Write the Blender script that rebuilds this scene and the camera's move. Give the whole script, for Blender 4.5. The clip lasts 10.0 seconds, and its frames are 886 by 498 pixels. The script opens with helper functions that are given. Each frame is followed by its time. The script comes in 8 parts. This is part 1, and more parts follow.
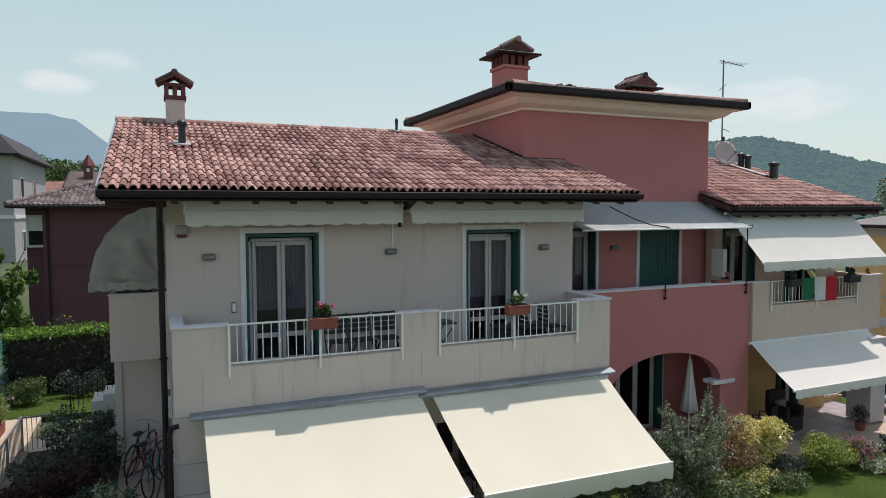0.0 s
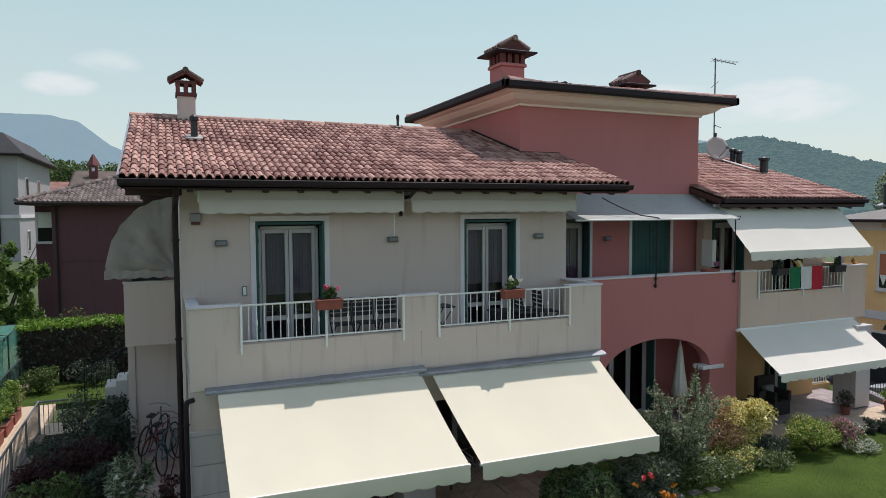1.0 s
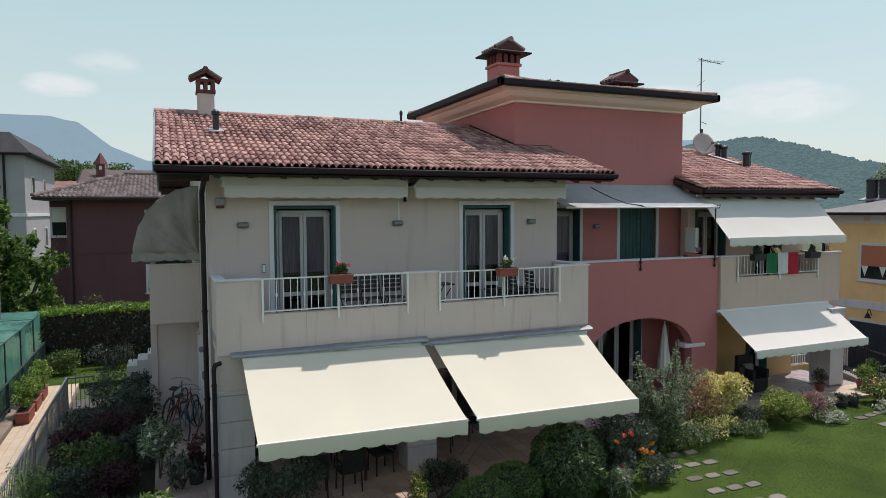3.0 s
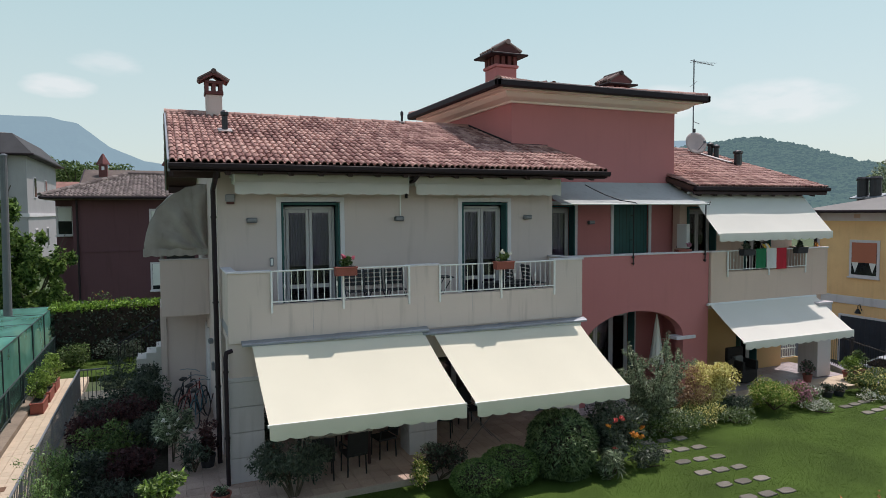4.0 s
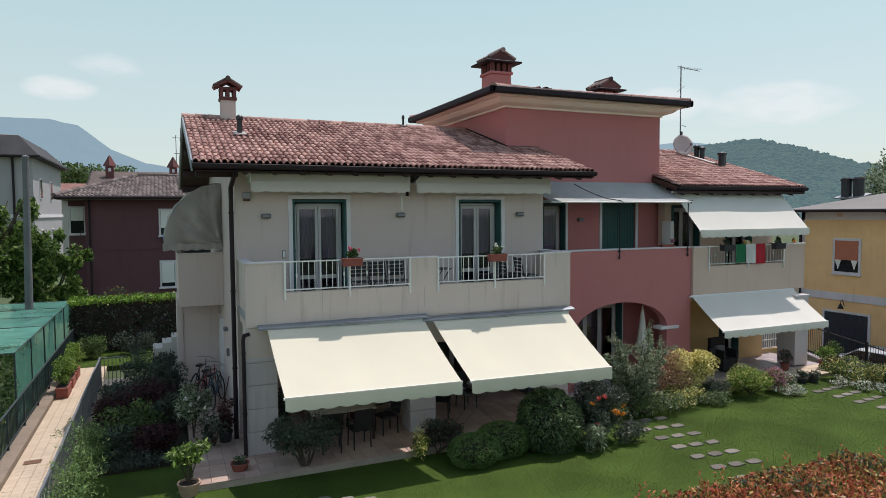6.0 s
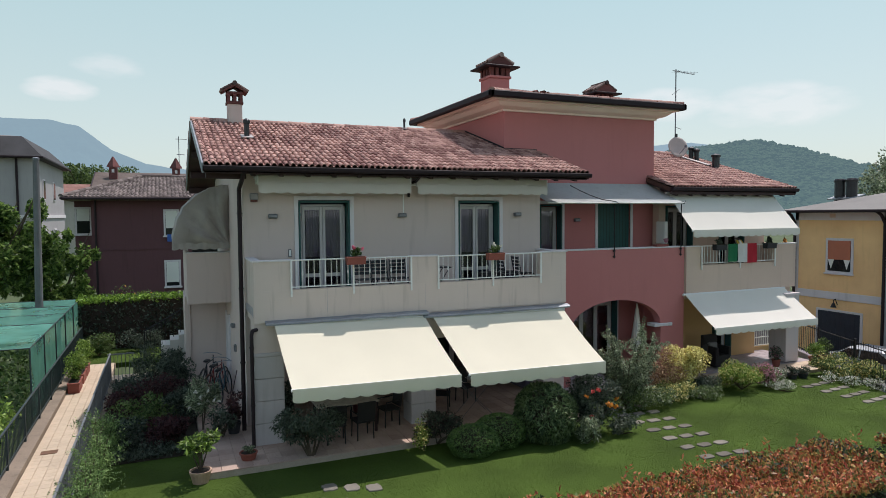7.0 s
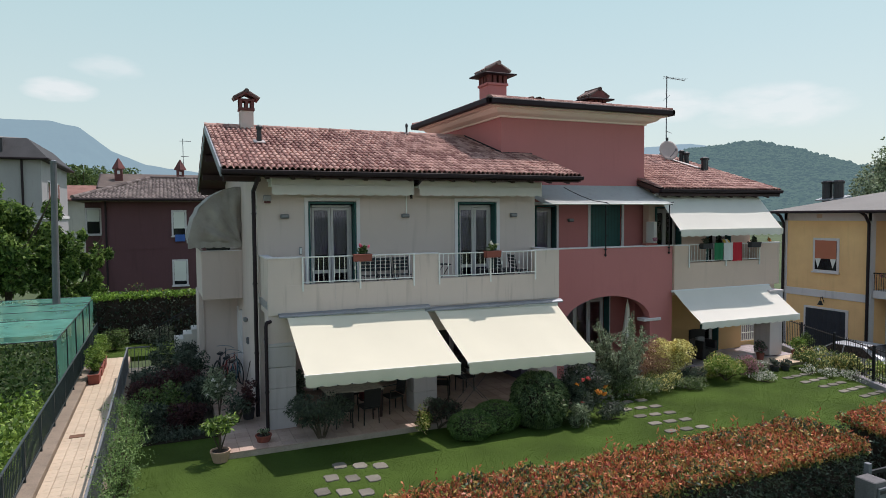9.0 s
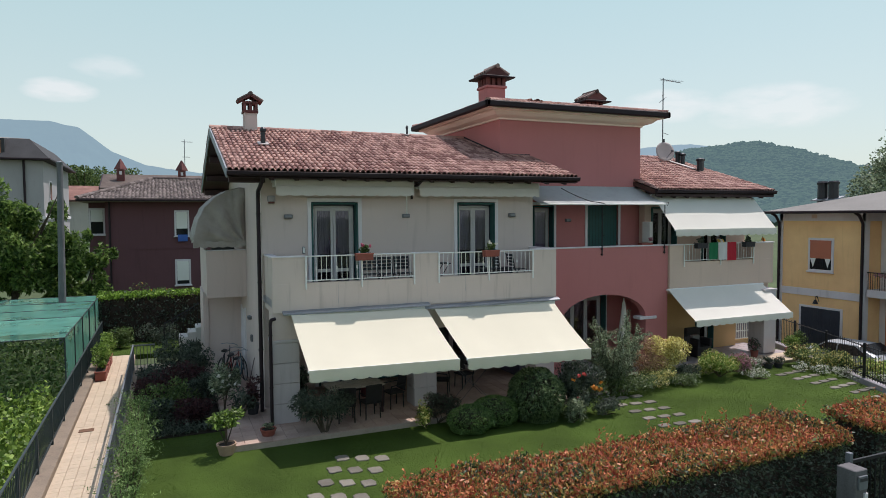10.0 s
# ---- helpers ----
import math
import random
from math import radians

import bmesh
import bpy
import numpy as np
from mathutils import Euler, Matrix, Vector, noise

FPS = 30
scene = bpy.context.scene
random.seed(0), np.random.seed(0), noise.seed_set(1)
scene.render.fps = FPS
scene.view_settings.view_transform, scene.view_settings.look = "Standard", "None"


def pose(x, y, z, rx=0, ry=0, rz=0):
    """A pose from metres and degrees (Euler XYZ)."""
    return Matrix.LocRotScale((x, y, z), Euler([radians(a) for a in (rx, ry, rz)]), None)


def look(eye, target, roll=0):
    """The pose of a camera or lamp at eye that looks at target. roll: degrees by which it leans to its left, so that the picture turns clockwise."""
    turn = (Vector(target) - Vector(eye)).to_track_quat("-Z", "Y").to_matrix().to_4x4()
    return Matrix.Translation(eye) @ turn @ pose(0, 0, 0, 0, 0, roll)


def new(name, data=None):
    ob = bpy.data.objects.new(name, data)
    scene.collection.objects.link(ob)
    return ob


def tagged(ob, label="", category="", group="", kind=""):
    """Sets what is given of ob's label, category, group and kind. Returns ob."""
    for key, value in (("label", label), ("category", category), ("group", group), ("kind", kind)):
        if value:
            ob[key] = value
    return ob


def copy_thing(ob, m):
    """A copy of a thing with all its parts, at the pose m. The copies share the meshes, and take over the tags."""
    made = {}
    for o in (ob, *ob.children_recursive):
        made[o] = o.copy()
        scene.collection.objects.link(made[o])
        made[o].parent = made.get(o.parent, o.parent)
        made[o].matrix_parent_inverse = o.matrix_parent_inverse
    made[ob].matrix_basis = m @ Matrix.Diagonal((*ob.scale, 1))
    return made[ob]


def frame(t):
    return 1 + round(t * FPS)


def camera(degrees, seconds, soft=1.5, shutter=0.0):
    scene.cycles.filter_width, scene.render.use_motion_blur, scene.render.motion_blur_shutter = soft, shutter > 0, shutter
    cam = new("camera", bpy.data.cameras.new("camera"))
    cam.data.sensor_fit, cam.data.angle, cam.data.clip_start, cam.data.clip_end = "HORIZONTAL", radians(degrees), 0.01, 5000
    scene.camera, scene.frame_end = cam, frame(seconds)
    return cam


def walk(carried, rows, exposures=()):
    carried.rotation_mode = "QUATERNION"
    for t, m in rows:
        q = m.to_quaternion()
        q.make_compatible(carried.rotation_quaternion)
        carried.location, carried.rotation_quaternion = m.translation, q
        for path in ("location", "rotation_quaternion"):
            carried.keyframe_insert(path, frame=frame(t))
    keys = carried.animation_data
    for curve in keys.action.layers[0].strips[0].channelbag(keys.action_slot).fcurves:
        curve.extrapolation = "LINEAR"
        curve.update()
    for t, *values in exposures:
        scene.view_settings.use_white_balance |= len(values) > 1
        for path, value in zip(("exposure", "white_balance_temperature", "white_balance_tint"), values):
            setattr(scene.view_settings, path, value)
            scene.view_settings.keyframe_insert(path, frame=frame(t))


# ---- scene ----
cam = camera(68.6, 10.0, soft=0.5)
PATH = [
    (0, (0.016, -10.692, 5.926), (0.807, -8.859, 5.806), -0.2),
    (0.5, (-0.09, -11.006, 5.822), (0.699, -9.172, 5.701), -0.2),
    (1, (-0.214, -11.345, 5.703), (0.573, -9.51, 5.585), -0.3),
    (1.5, (-0.344, -11.688, 5.603), (0.44, -9.851, 5.486), -0.3),
    (2, (-0.471, -11.996, 5.52), (0.312, -10.159, 5.403), -0.4),
    (2.5, (-0.599, -12.258, 5.446), (0.187, -10.422, 5.33), -0.3),
    (4, (-1.002, -13.122, 5.275), (-0.213, -11.288, 5.161), -0.4),
    (4.5, (-1.126, -13.432, 5.236), (-0.337, -11.597, 5.124), -0.4),
    (5, (-1.233, -13.732, 5.183), (-0.444, -11.897, 5.073), -0.4),
    (5.5, (-1.346, -14.024, 5.156), (-0.557, -12.189, 5.047), -0.4),
    (7, (-1.687, -14.868, 5.137), (-0.9, -13.033, 5.031), -0.4),
    (7.5, (-1.809, -15.134, 5.135), (-1.022, -13.299, 5.03), -0.4),
    (8, (-1.937, -15.391, 5.125), (-1.15, -13.556, 5.022), -0.4),
    (8.5, (-2.043, -15.654, 5.127), (-1.257, -13.819, 5.023), -0.5),
    (9, (-2.151, -15.893, 5.12), (-1.363, -14.058, 5.017), -0.4),
    (9.5, (-2.244, -16.108, 5.119), (-1.457, -14.272, 5.016), -0.4),
    (10, (-2.314, -16.295, 5.115), (-1.526, -14.46, 5.013), -0.4),
]
walk(cam, [(t, look(eye, target, roll)) for t, eye, target, roll in PATH], [(0.0, 0.17, 6300, 21), (10.0, 0.23, 6300, 21)])

# ---- world and sun ----
SUN = Vector((0.37, 0.17, 1.0)).normalized()          # towards the sun
world = bpy.data.worlds.new("sky")
scene.world = world
world.use_nodes = True
wn, wl = world.node_tree.nodes, world.node_tree.links
wn.clear()
sky = wn.new("ShaderNodeTexSky")
sky.sky_type = "NISHITA"
sky.sun_disc = False
sky.sun_elevation = math.asin(SUN.z)
sky.sun_rotation = math.atan2(SUN.x, SUN.y)
sky.altitude, sky.air_density, sky.dust_density, sky.ozone_density = 200, 1.0, 2.2, 1.0
# summer haze that pales the blue, and a few thin clouds low over the hills
whaze = wn.new("ShaderNodeMixRGB")
wgrad = wn.new("ShaderNodeMixRGB")
wgrad.inputs["Color1"].default_value, wgrad.inputs["Color2"].default_value = (5.55, 6.45, 5.40, 1), (3.95, 5.80, 5.10, 1)
wl.new(wgrad.outputs["Color"], whaze.inputs["Color2"])
wl.new(sky.outputs["Color"], whaze.inputs["Color1"])
wtc = wn.new("ShaderNodeTexCoord")
wmap = wn.new("ShaderNodeMapping")
wmap.inputs["Scale"].default_value = (1.0, 1.0, 3.0)
wl.new(wtc.outputs["Generated"], wmap.inputs["Vector"])
wsep = wn.new("ShaderNodeSeparateXYZ")
wl.new(wtc.outputs["Generated"], wsep.inputs[0])
whigh = wn.new("ShaderNodeMapRange")
whigh.inputs["From Min"].default_value, whigh.inputs["From Max"].default_value = 0.02, 0.32
wl.new(wsep.outputs["Z"], whigh.inputs["Value"])
wl.new(whigh.outputs["Result"], wgrad.inputs["Fac"])
wthin = wn.new("ShaderNodeMapRange")
wthin.inputs["From Min"].default_value, wthin.inputs["From Max"].default_value = 0.32, 0.65
wthin.inputs["To Min"].default_value, wthin.inputs["To Max"].default_value = 0.72, 0.22
wl.new(wsep.outputs["Z"], wthin.inputs["Value"])
wl.new(wthin.outputs["Result"], whaze.inputs["Fac"])
wflat = wn.new("ShaderNodeVectorMath")
wflat.operation = "NORMALIZE"
wl.new(wmap.outputs["Vector"], wflat.inputs[0])
wnoise = wn.new("ShaderNodeTexNoise")
wnoise.inputs["Scale"].default_value, wnoise.inputs["Detail"].default_value = 21.0, 9.0
wl.new(wmap.outputs["Vector"], wnoise.inputs["Vector"])
last = whaze.outputs["Color"]
for way, wide, much in (((0.765, 0.635, 0.43), 0.0055, 0.33), ((0.66, 0.73, 0.46), 0.0030, 0.35), ((-0.12, 0.98, 0.50), 0.0013, 0.42), ((-0.06, 0.98, 0.60), 0.0013, 0.25)):
    dot = wn.new("ShaderNodeVectorMath")
    dot.operation = "DOT_PRODUCT"
    dot.inputs[1].default_value = Vector(way).normalized()
    wl.new(wflat.outputs["Vector"], dot.inputs[0])
    rng_ = wn.new("ShaderNodeMapRange")
    rng_.inputs["From Min"].default_value, rng_.inputs["From Max"].default_value = 1 - wide, 1.0
    wl.new(dot.outputs["Value"], rng_.inputs["Value"])
    mul = wn.new("ShaderNodeMath")
    mul.operation = "MULTIPLY"
    wl.new(rng_.outputs["Result"], mul.inputs[0])
    wl.new(wnoise.outputs["Fac"], mul.inputs[1])
    wramp = wn.new("ShaderNodeMapRange")
    wramp.inputs["From Min"].default_value, wramp.inputs["From Max"].default_value = 0.16, 0.46
    wramp.inputs["To Max"].default_value = much
    wl.new(mul.outputs[0], wramp.inputs["Value"])
    wmix = wn.new("ShaderNodeMixRGB")
    wl.new(wramp.outputs["Result"], wmix.inputs["Fac"])
    wl.new(last, wmix.inputs["Color1"])
    wmix.inputs["Color2"].default_value = (7.5, 7.4, 6.9, 1)
    last = wmix.outputs["Color"]
wbg = wn.new("ShaderNodeBackground")
wbg.inputs["Strength"].default_value = 0.115
wl.new(last, wbg.inputs["Color"])
wout = wn.new("ShaderNodeOutputWorld")
wl.new(wbg.outputs["Background"], wout.inputs["Surface"])

sun = new("sun", bpy.data.lights.new("sun", "SUN"))
sun.data.energy, sun.data.angle, sun.data.color = 3.2, radians(0.55), (1.0, 0.95, 0.83)
sun.matrix_world = look(SUN * 60, (0, 0, 0))


# ---- materials ----
def mat(name, col, rough=0.75, var=0.12, scale=1.2, fine=45.0, bump=0.12, metal=0.0, rand=0.0, col2=None, stain=0.0, leaf=0.0, spec=0.4, sheer=0.0, bdist=0.01):
    """A worn surface: broad and fine variation of the colour, relief, and a difference from piece to piece."""
    m = bpy.data.materials.new(name)
    m.use_nodes = True
    n, l = m.node_tree.nodes, m.node_tree.links
    n.clear()
    out = n.new("ShaderNodeOutputMaterial")
    bs = n.new("ShaderNodeBsdfPrincipled")
    bs.inputs["Roughness"].default_value = rough
    bs.inputs["Metallic"].default_value = metal
    bs.inputs["Specular IOR Level"].default_value = spec
    geo = n.new("ShaderNodeNewGeometry")
    n1 = n.new("ShaderNodeTexNoise")
    n1.inputs["Scale"].default_value, n1.inputs["Detail"].default_value = scale, 5
    n2 = n.new("ShaderNodeTexNoise")
    n2.inputs["Scale"].default_value, n2.inputs["Detail"].default_value = fine, 3
    for k in (n1, n2):
        l.new(geo.outputs["Position"], k.inputs["Vector"])
    dark = [c * (1 - 1.6 * var) for c in col]
    light = [min(1, c * (1 + 1.3 * var)) for c in (col2 or col)]
    ramp = n.new("ShaderNodeValToRGB")
    ramp.color_ramp.elements[0].position, ramp.color_ramp.elements[1].position = 0.3, 0.72
    ramp.color_ramp.elements[0].color, ramp.color_ramp.elements[1].color = (*dark, 1), (*light, 1)
    add = n.new("ShaderNodeMath")
    add.operation = "MULTIPLY_ADD"
    add.inputs[1].default_value, add.inputs[2].default_value = 0.45, 0.0
    l.new(n2.outputs["Fac"], add.inputs[0])
    mx = n.new("ShaderNodeMath")
    mx.operation = "MULTIPLY_ADD"
    mx.inputs[1].default_value = 0.55
    l.new(n1.outputs["Fac"], mx.inputs[0])
    l.new(add.outputs[0], mx.inputs[2])
    fac = mx.outputs[0]
    if rand:
        oi = n.new("ShaderNodeObjectInfo")
        sm = n.new("ShaderNodeMath")
        sm.operation = "ADD"
        l.new(oi.outputs["Random"], sm.inputs[0])
        l.new(geo.outputs["Random Per Island"], sm.inputs[1])
        fr = n.new("ShaderNodeMath")
        fr.operation = "FRACT"
        l.new(sm.outputs[0], fr.inputs[0])
        ma = n.new("ShaderNodeMath")
        ma.operation = "MULTIPLY_ADD"
        ma.inputs[1].default_value = rand
        l.new(fr.outputs[0], ma.inputs[0])
        sb = n.new("ShaderNodeMath")
        sb.operation = "ADD"
        sb.inputs[1].default_value = -rand / 2
        l.new(fac, sb.inputs[0])
        l.new(sb.outputs[0], ma.inputs[2])
        fac = ma.outputs[0]
    l.new(fac, ramp.inputs["Fac"])
    colour = ramp.outputs["Color"]
    if stain:
        # rain streaks and grime of their own shape
        mp = n.new("ShaderNodeMapping")
        mp.inputs["Scale"].default_value = (4.0, 4.0, 0.35)
        l.new(geo.outputs["Position"], mp.inputs["Vector"])
        n3 = n.new("ShaderNodeTexNoise")
        n3.inputs["Scale"].default_value, n3.inputs["Detail"].default_value = 1.6, 6
        l.new(mp.outputs["Vector"], n3.inputs["Vector"])
        r3 = n.new("ShaderNodeValToRGB")
        r3.color_ramp.elements[0].position, r3.color_ramp.elements[1].position = 0.56, 0.78
        r3.color_ramp.elements[1].color = (stain, stain, stain, 1)
        l.new(n3.outputs["Fac"], r3.inputs["Fac"])
        mc = n.new("ShaderNodeMixRGB")
        mc.blend_type = "MULTIPLY"
        mc.inputs["Color2"].default_value = (0.45, 0.44, 0.42, 1)
        l.new(r3.outputs["Color"], mc.inputs["Fac"])
        l.new(colour, mc.inputs["Color1"])
        colour = mc.outputs["Color"]
    l.new(colour, bs.inputs["Base Color"])
    if bump:
        bp = n.new("ShaderNodeBump")
        bp.inputs["Strength"].default_value, bp.inputs["Distance"].default_value = bump, bdist
        l.new(n2.outputs["Fac"], bp.inputs["Height"])
        l.new(bp.outputs["Normal"], bs.inputs["Normal"])
    surf = bs.outputs["BSDF"]
    if leaf or sheer:
        tr = n.new("ShaderNodeBsdfTranslucent")
        l.new(colour, tr.inputs["Color"])
        ms = n.new("ShaderNodeMixShader")
        ms.inputs["Fac"].default_value = leaf or sheer
        l.new(bs.outputs["BSDF"], ms.inputs[1])
        l.new(tr.outputs["BSDF"], ms.inputs[2])
        surf = ms.outputs["Shader"]
    l.new(surf, out.inputs["Surface"])
    return m


def glass_mat(name, tint=(0.9, 0.95, 0.95), clear=0.75):
    m = bpy.data.materials.new(name)
    m.use_nodes = True
    n, l = m.node_tree.nodes, m.node_tree.links
    n.clear()
    out = n.new("ShaderNodeOutputMaterial")
    tr = n.new("ShaderNodeBsdfTransparent")
    tr.inputs["Color"].default_value = (*[c * clear for c in tint], 1)
    gl = n.new("ShaderNodeBsdfGlossy")
    gl.inputs["Roughness"].default_value = 0.03
    fr = n.new("ShaderNodeFresnel")
    fr.inputs["IOR"].default_value = 1.6
    mx = n.new("ShaderNodeMixShader")
    l.new(fr.outputs["Fac"], mx.inputs["Fac"])
    l.new(tr.outputs["BSDF"], mx.inputs[1])
    l.new(gl.outputs["BSDF"], mx.inputs[2])
    l.new(mx.outputs["Shader"], out.inputs["Surface"])
    return m


CREAM = mat("cream_plaster", (0.620, 0.512, 0.478), 0.9, 0.05, 0.7, 60, 0.10, stain=0.25)
PARAPET = mat("parapet_plaster", (0.640, 0.535, 0.485), 0.9, 0.06, 0.8, 50, 0.10, stain=0.55)
STONE = mat("pillar_stone", (0.550, 0.509, 0.528), 0.85, 0.06, 1.5, 60, 0.1, rand=0.25, stain=0.3)
RED = mat("red_plaster", (0.525, 0.196, 0.192), 0.9, 0.05, 0.6, 60, 0.1, stain=0.10)
CORNICE = mat("cornice_paint", (0.90, 0.76, 0.67), 0.85, 0.04, 0.8, 50, 0.05)
BEIGE = mat("beige_plaster", (0.645, 0.488, 0.405), 0.9, 0.05, 0.7, 55, 0.1, stain=0.2)
PORCH = mat("porch_ochre_plaster", (0.62, 0.41, 0.20), 0.9, 0.06, 0.8, 45, 0.1)
OCHRE = mat("ochre_plaster", (0.97, 0.60, 0.30), 0.9, 0.10, 1.1, 40, 0.1, stain=0.15)
TERRA = mat("terracotta_plaster", (0.55, 0.22, 0.10), 0.9, 0.08, 1.1, 40, 0.1)
BROWN = mat("brown_red_plaster", (0.140, 0.064, 0.075), 0.9, 0.07, 0.5, 40, 0.08, stain=0.3)
# darker copy of the grey-white plaster; the wall's shade is in the colour
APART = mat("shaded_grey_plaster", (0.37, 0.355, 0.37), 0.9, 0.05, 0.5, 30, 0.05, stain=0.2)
GREYWALL = mat("grey_white_plaster", (0.58, 0.56, 0.52), 0.9, 0.05, 0.5, 30, 0.05, stain=0.2)
TILE = mat("clay_tile", (0.27, 0.125, 0.110), 0.85, 0.16, 0.7, 28, 0.3, rand=0.45, col2=(0.43, 0.265, 0.225))
TILE_GREY = mat("weathered_tile", (0.115, 0.090, 0.085), 0.9, 0.2, 0.8, 22, 0.3, rand=0.4, col2=(0.175, 0.145, 0.135))
TILE_BED = mat("roof_bed", (0.10, 0.045, 0.035), 0.9, 0.2, 1.5, 30, 0.2)
SLATE = mat("dark_roof_felt", (0.055, 0.055, 0.06), 0.85, 0.2, 0.6, 20, 0.2)
YROOF = mat("grey_roof_sheet", (0.21, 0.20, 0.19), 0.8, 0.12, 0.6, 18, 0.2, stain=0.2)
DARKWOOD = mat("dark_stained_wood", (0.045, 0.020, 0.022), 0.6, 0.25, 2.5, 50, 0.2)
GUTTER = mat("dark_brown_sheet_metal", (0.026, 0.016, 0.021), 0.62, 0.15, 1.5, 40, 0.03, spec=0.25)
ZINC = mat("zinc_sheet", (0.30, 0.32, 0.35), 0.5, 0.2, 1.4, 30, 0.05, metal=0.6)
LEAD = mat("lead_flashing", (0.40, 0.37, 0.37), 0.6, 0.25, 5, 50, 0.3, metal=0.3)
AWN = mat("cream_awning_cloth", (0.72, 0.685, 0.555), 0.85, 0.03, 0.9, 160, 0.06, sheer=0.12, bdist=0.002)
# greyer copy of the cream cloth: the eave's shade is in its colour
AWN_SHADE = mat("shaded_awning_cloth", (0.66, 0.62, 0.60), 0.85, 0.03, 0.9, 160, 0.06, sheer=0.05, bdist=0.002)
AWN_WHITE = mat("white_awning_cloth", (0.77, 0.745, 0.68), 0.85, 0.03, 0.9, 160, 0.06, sheer=0.12, bdist=0.002)
AWN_GREY = mat("grey_hood_canvas", (0.40, 0.365, 0.34), 0.9, 0.18, 2.2, 90, 0.2, sheer=0.06, stain=0.55)
WHITE = mat("white_paint", (0.78, 0.78, 0.76), 0.5, 0.04, 1.5, 60, 0.04)
WHITE_TRIM = mat("white_stone_trim", (0.70, 0.665, 0.69), 0.8, 0.06, 1.5, 60, 0.06, stain=0.25)
FRAME = mat("cream_window_paint", (0.50, 0.47, 0.48), 0.5, 0.05, 2, 60, 0.04)
GREEN = mat("green_shutter_paint", (0.020, 0.088, 0.085), 0.5, 0.12, 2.5, 60, 0.06)
CURTAIN = mat("sheer_curtain", (0.46, 0.43, 0.50), 0.95, 0.08, 2, 80, 0.1, sheer=0.35)
GLASS = glass_mat("window_glass", (0.93, 0.91, 1.0), 0.86)
# inner walls coloured dark, so the rooms' gloom is in the paint
DARKIN = mat("room_shade_paint", (0.13, 0.115, 0.18), 0.9, 0.1, 1, 20, 0.0)
POTCLAY = mat("clay_pot", (0.27, 0.08, 0.06), 0.75, 0.15, 4, 60, 0.1)
# real soil in pots; also the dark inner shade filling bushes and hedges
SOIL_SHADE = mat("soil_and_inner_shade", (0.045, 0.031, 0.026), 0.95, 0.3, 4, 40, 0.5)
IRON = mat("black_iron", (0.022, 0.022, 0.026), 0.5, 0.15, 3, 60, 0.05, metal=0.3)
GREYIRON = mat("grey_painted_iron", (0.17, 0.18, 0.20), 0.5, 0.1, 3, 60, 0.05, metal=0.2)
PAVING = mat("patio_paving", (0.385, 0.262, 0.225), 0.8, 0.14, 1.2, 40, 0.2, rand=0.16, col2=(0.465, 0.35, 0.29))
WALKTILE = mat("walkway_tile", (0.53, 0.43, 0.32), 0.8, 0.09, 1.0, 40, 0.2, rand=0.15, stain=0.3)
GROUT = mat("joint_mortar", (0.42, 0.34, 0.28), 0.95, 0.15, 3, 50, 0.2)
CONCRETE = mat("concrete", (0.360, 0.339, 0.363), 0.9, 0.12, 1.2, 40, 0.2, stain=0.3)
ASPHALT = mat("asphalt", (0.055, 0.055, 0.058), 0.9, 0.2, 0.5, 60, 0.3)
EARTH = mat("far_ground", (0.07, 0.10, 0.04), 0.95, 0.3, 0.08, 2, 0.2)
LAWN = mat("lawn_turf", (0.044, 0.076, 0.014), 0.9, 0.28, 0.7, 60, 0.6, col2=(0.060, 0.100, 0.018), bdist=0.012, spec=0.12)
BLADE = mat("grass_blade", (0.050, 0.086, 0.015), 0.8, 0.25, 0.5, 20, 0, rand=0.25, col2=(0.080, 0.132, 0.024), leaf=0.5, spec=0.1)
BEDSOIL = mat("planting_bed_soil", (0.040, 0.032, 0.022), 0.95, 0.35, 2, 25, 0.8, bdist=0.03)
SLAB = mat("stepping_stone", (0.175, 0.160, 0.135), 0.85, 0.22, 2.5, 40, 0.3, rand=0.4)
BARK = mat("bark", (0.10, 0.075, 0.055), 0.9, 0.3, 6, 40, 0.6, bdist=0.02)


def leafmat(name, a, b, rand=0.9, tr=0.3, rough=0.46):
    return mat(name, a, rough, 0.16, 1.5, 12, 0.0, rand=rand, col2=b, leaf=tr, spec=0.35)


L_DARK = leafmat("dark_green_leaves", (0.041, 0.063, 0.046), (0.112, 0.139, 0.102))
L_MID = leafmat("green_leaves", (0.062, 0.115, 0.032), (0.146, 0.206, 0.067))
L_LIGHT = leafmat("light_green_leaves", (0.10, 0.19, 0.025), (0.24, 0.35, 0.07))
L_YELLOW = leafmat("yellow_leaves", (0.58, 0.50, 0.13), (0.80, 0.74, 0.34))
L_PINKISH = leafmat("copper_pink_leaves", (0.30, 0.16, 0.10), (0.46, 0.32, 0.19))
L_OLIVE = leafmat("grey_green_leaves", (0.125, 0.165, 0.095), (0.33, 0.385, 0.25))
L_RED = leafmat("red_young_leaves", (0.42, 0.085, 0.055), (0.58, 0.22, 0.10))
L_BRONZE = leafmat("bronze_leaves", (0.31, 0.135, 0.050), (0.44, 0.31, 0.095))
L_MAROON = leafmat("maroon_leaves", (0.045, 0.017, 0.024), (0.085, 0.034, 0.035))
# brighter green for the laurel's sunlit top; the sun is in the colour
L_HEDGE = leafmat("sunlit_laurel_leaves", (0.11, 0.22, 0.025), (0.24, 0.38, 0.06))
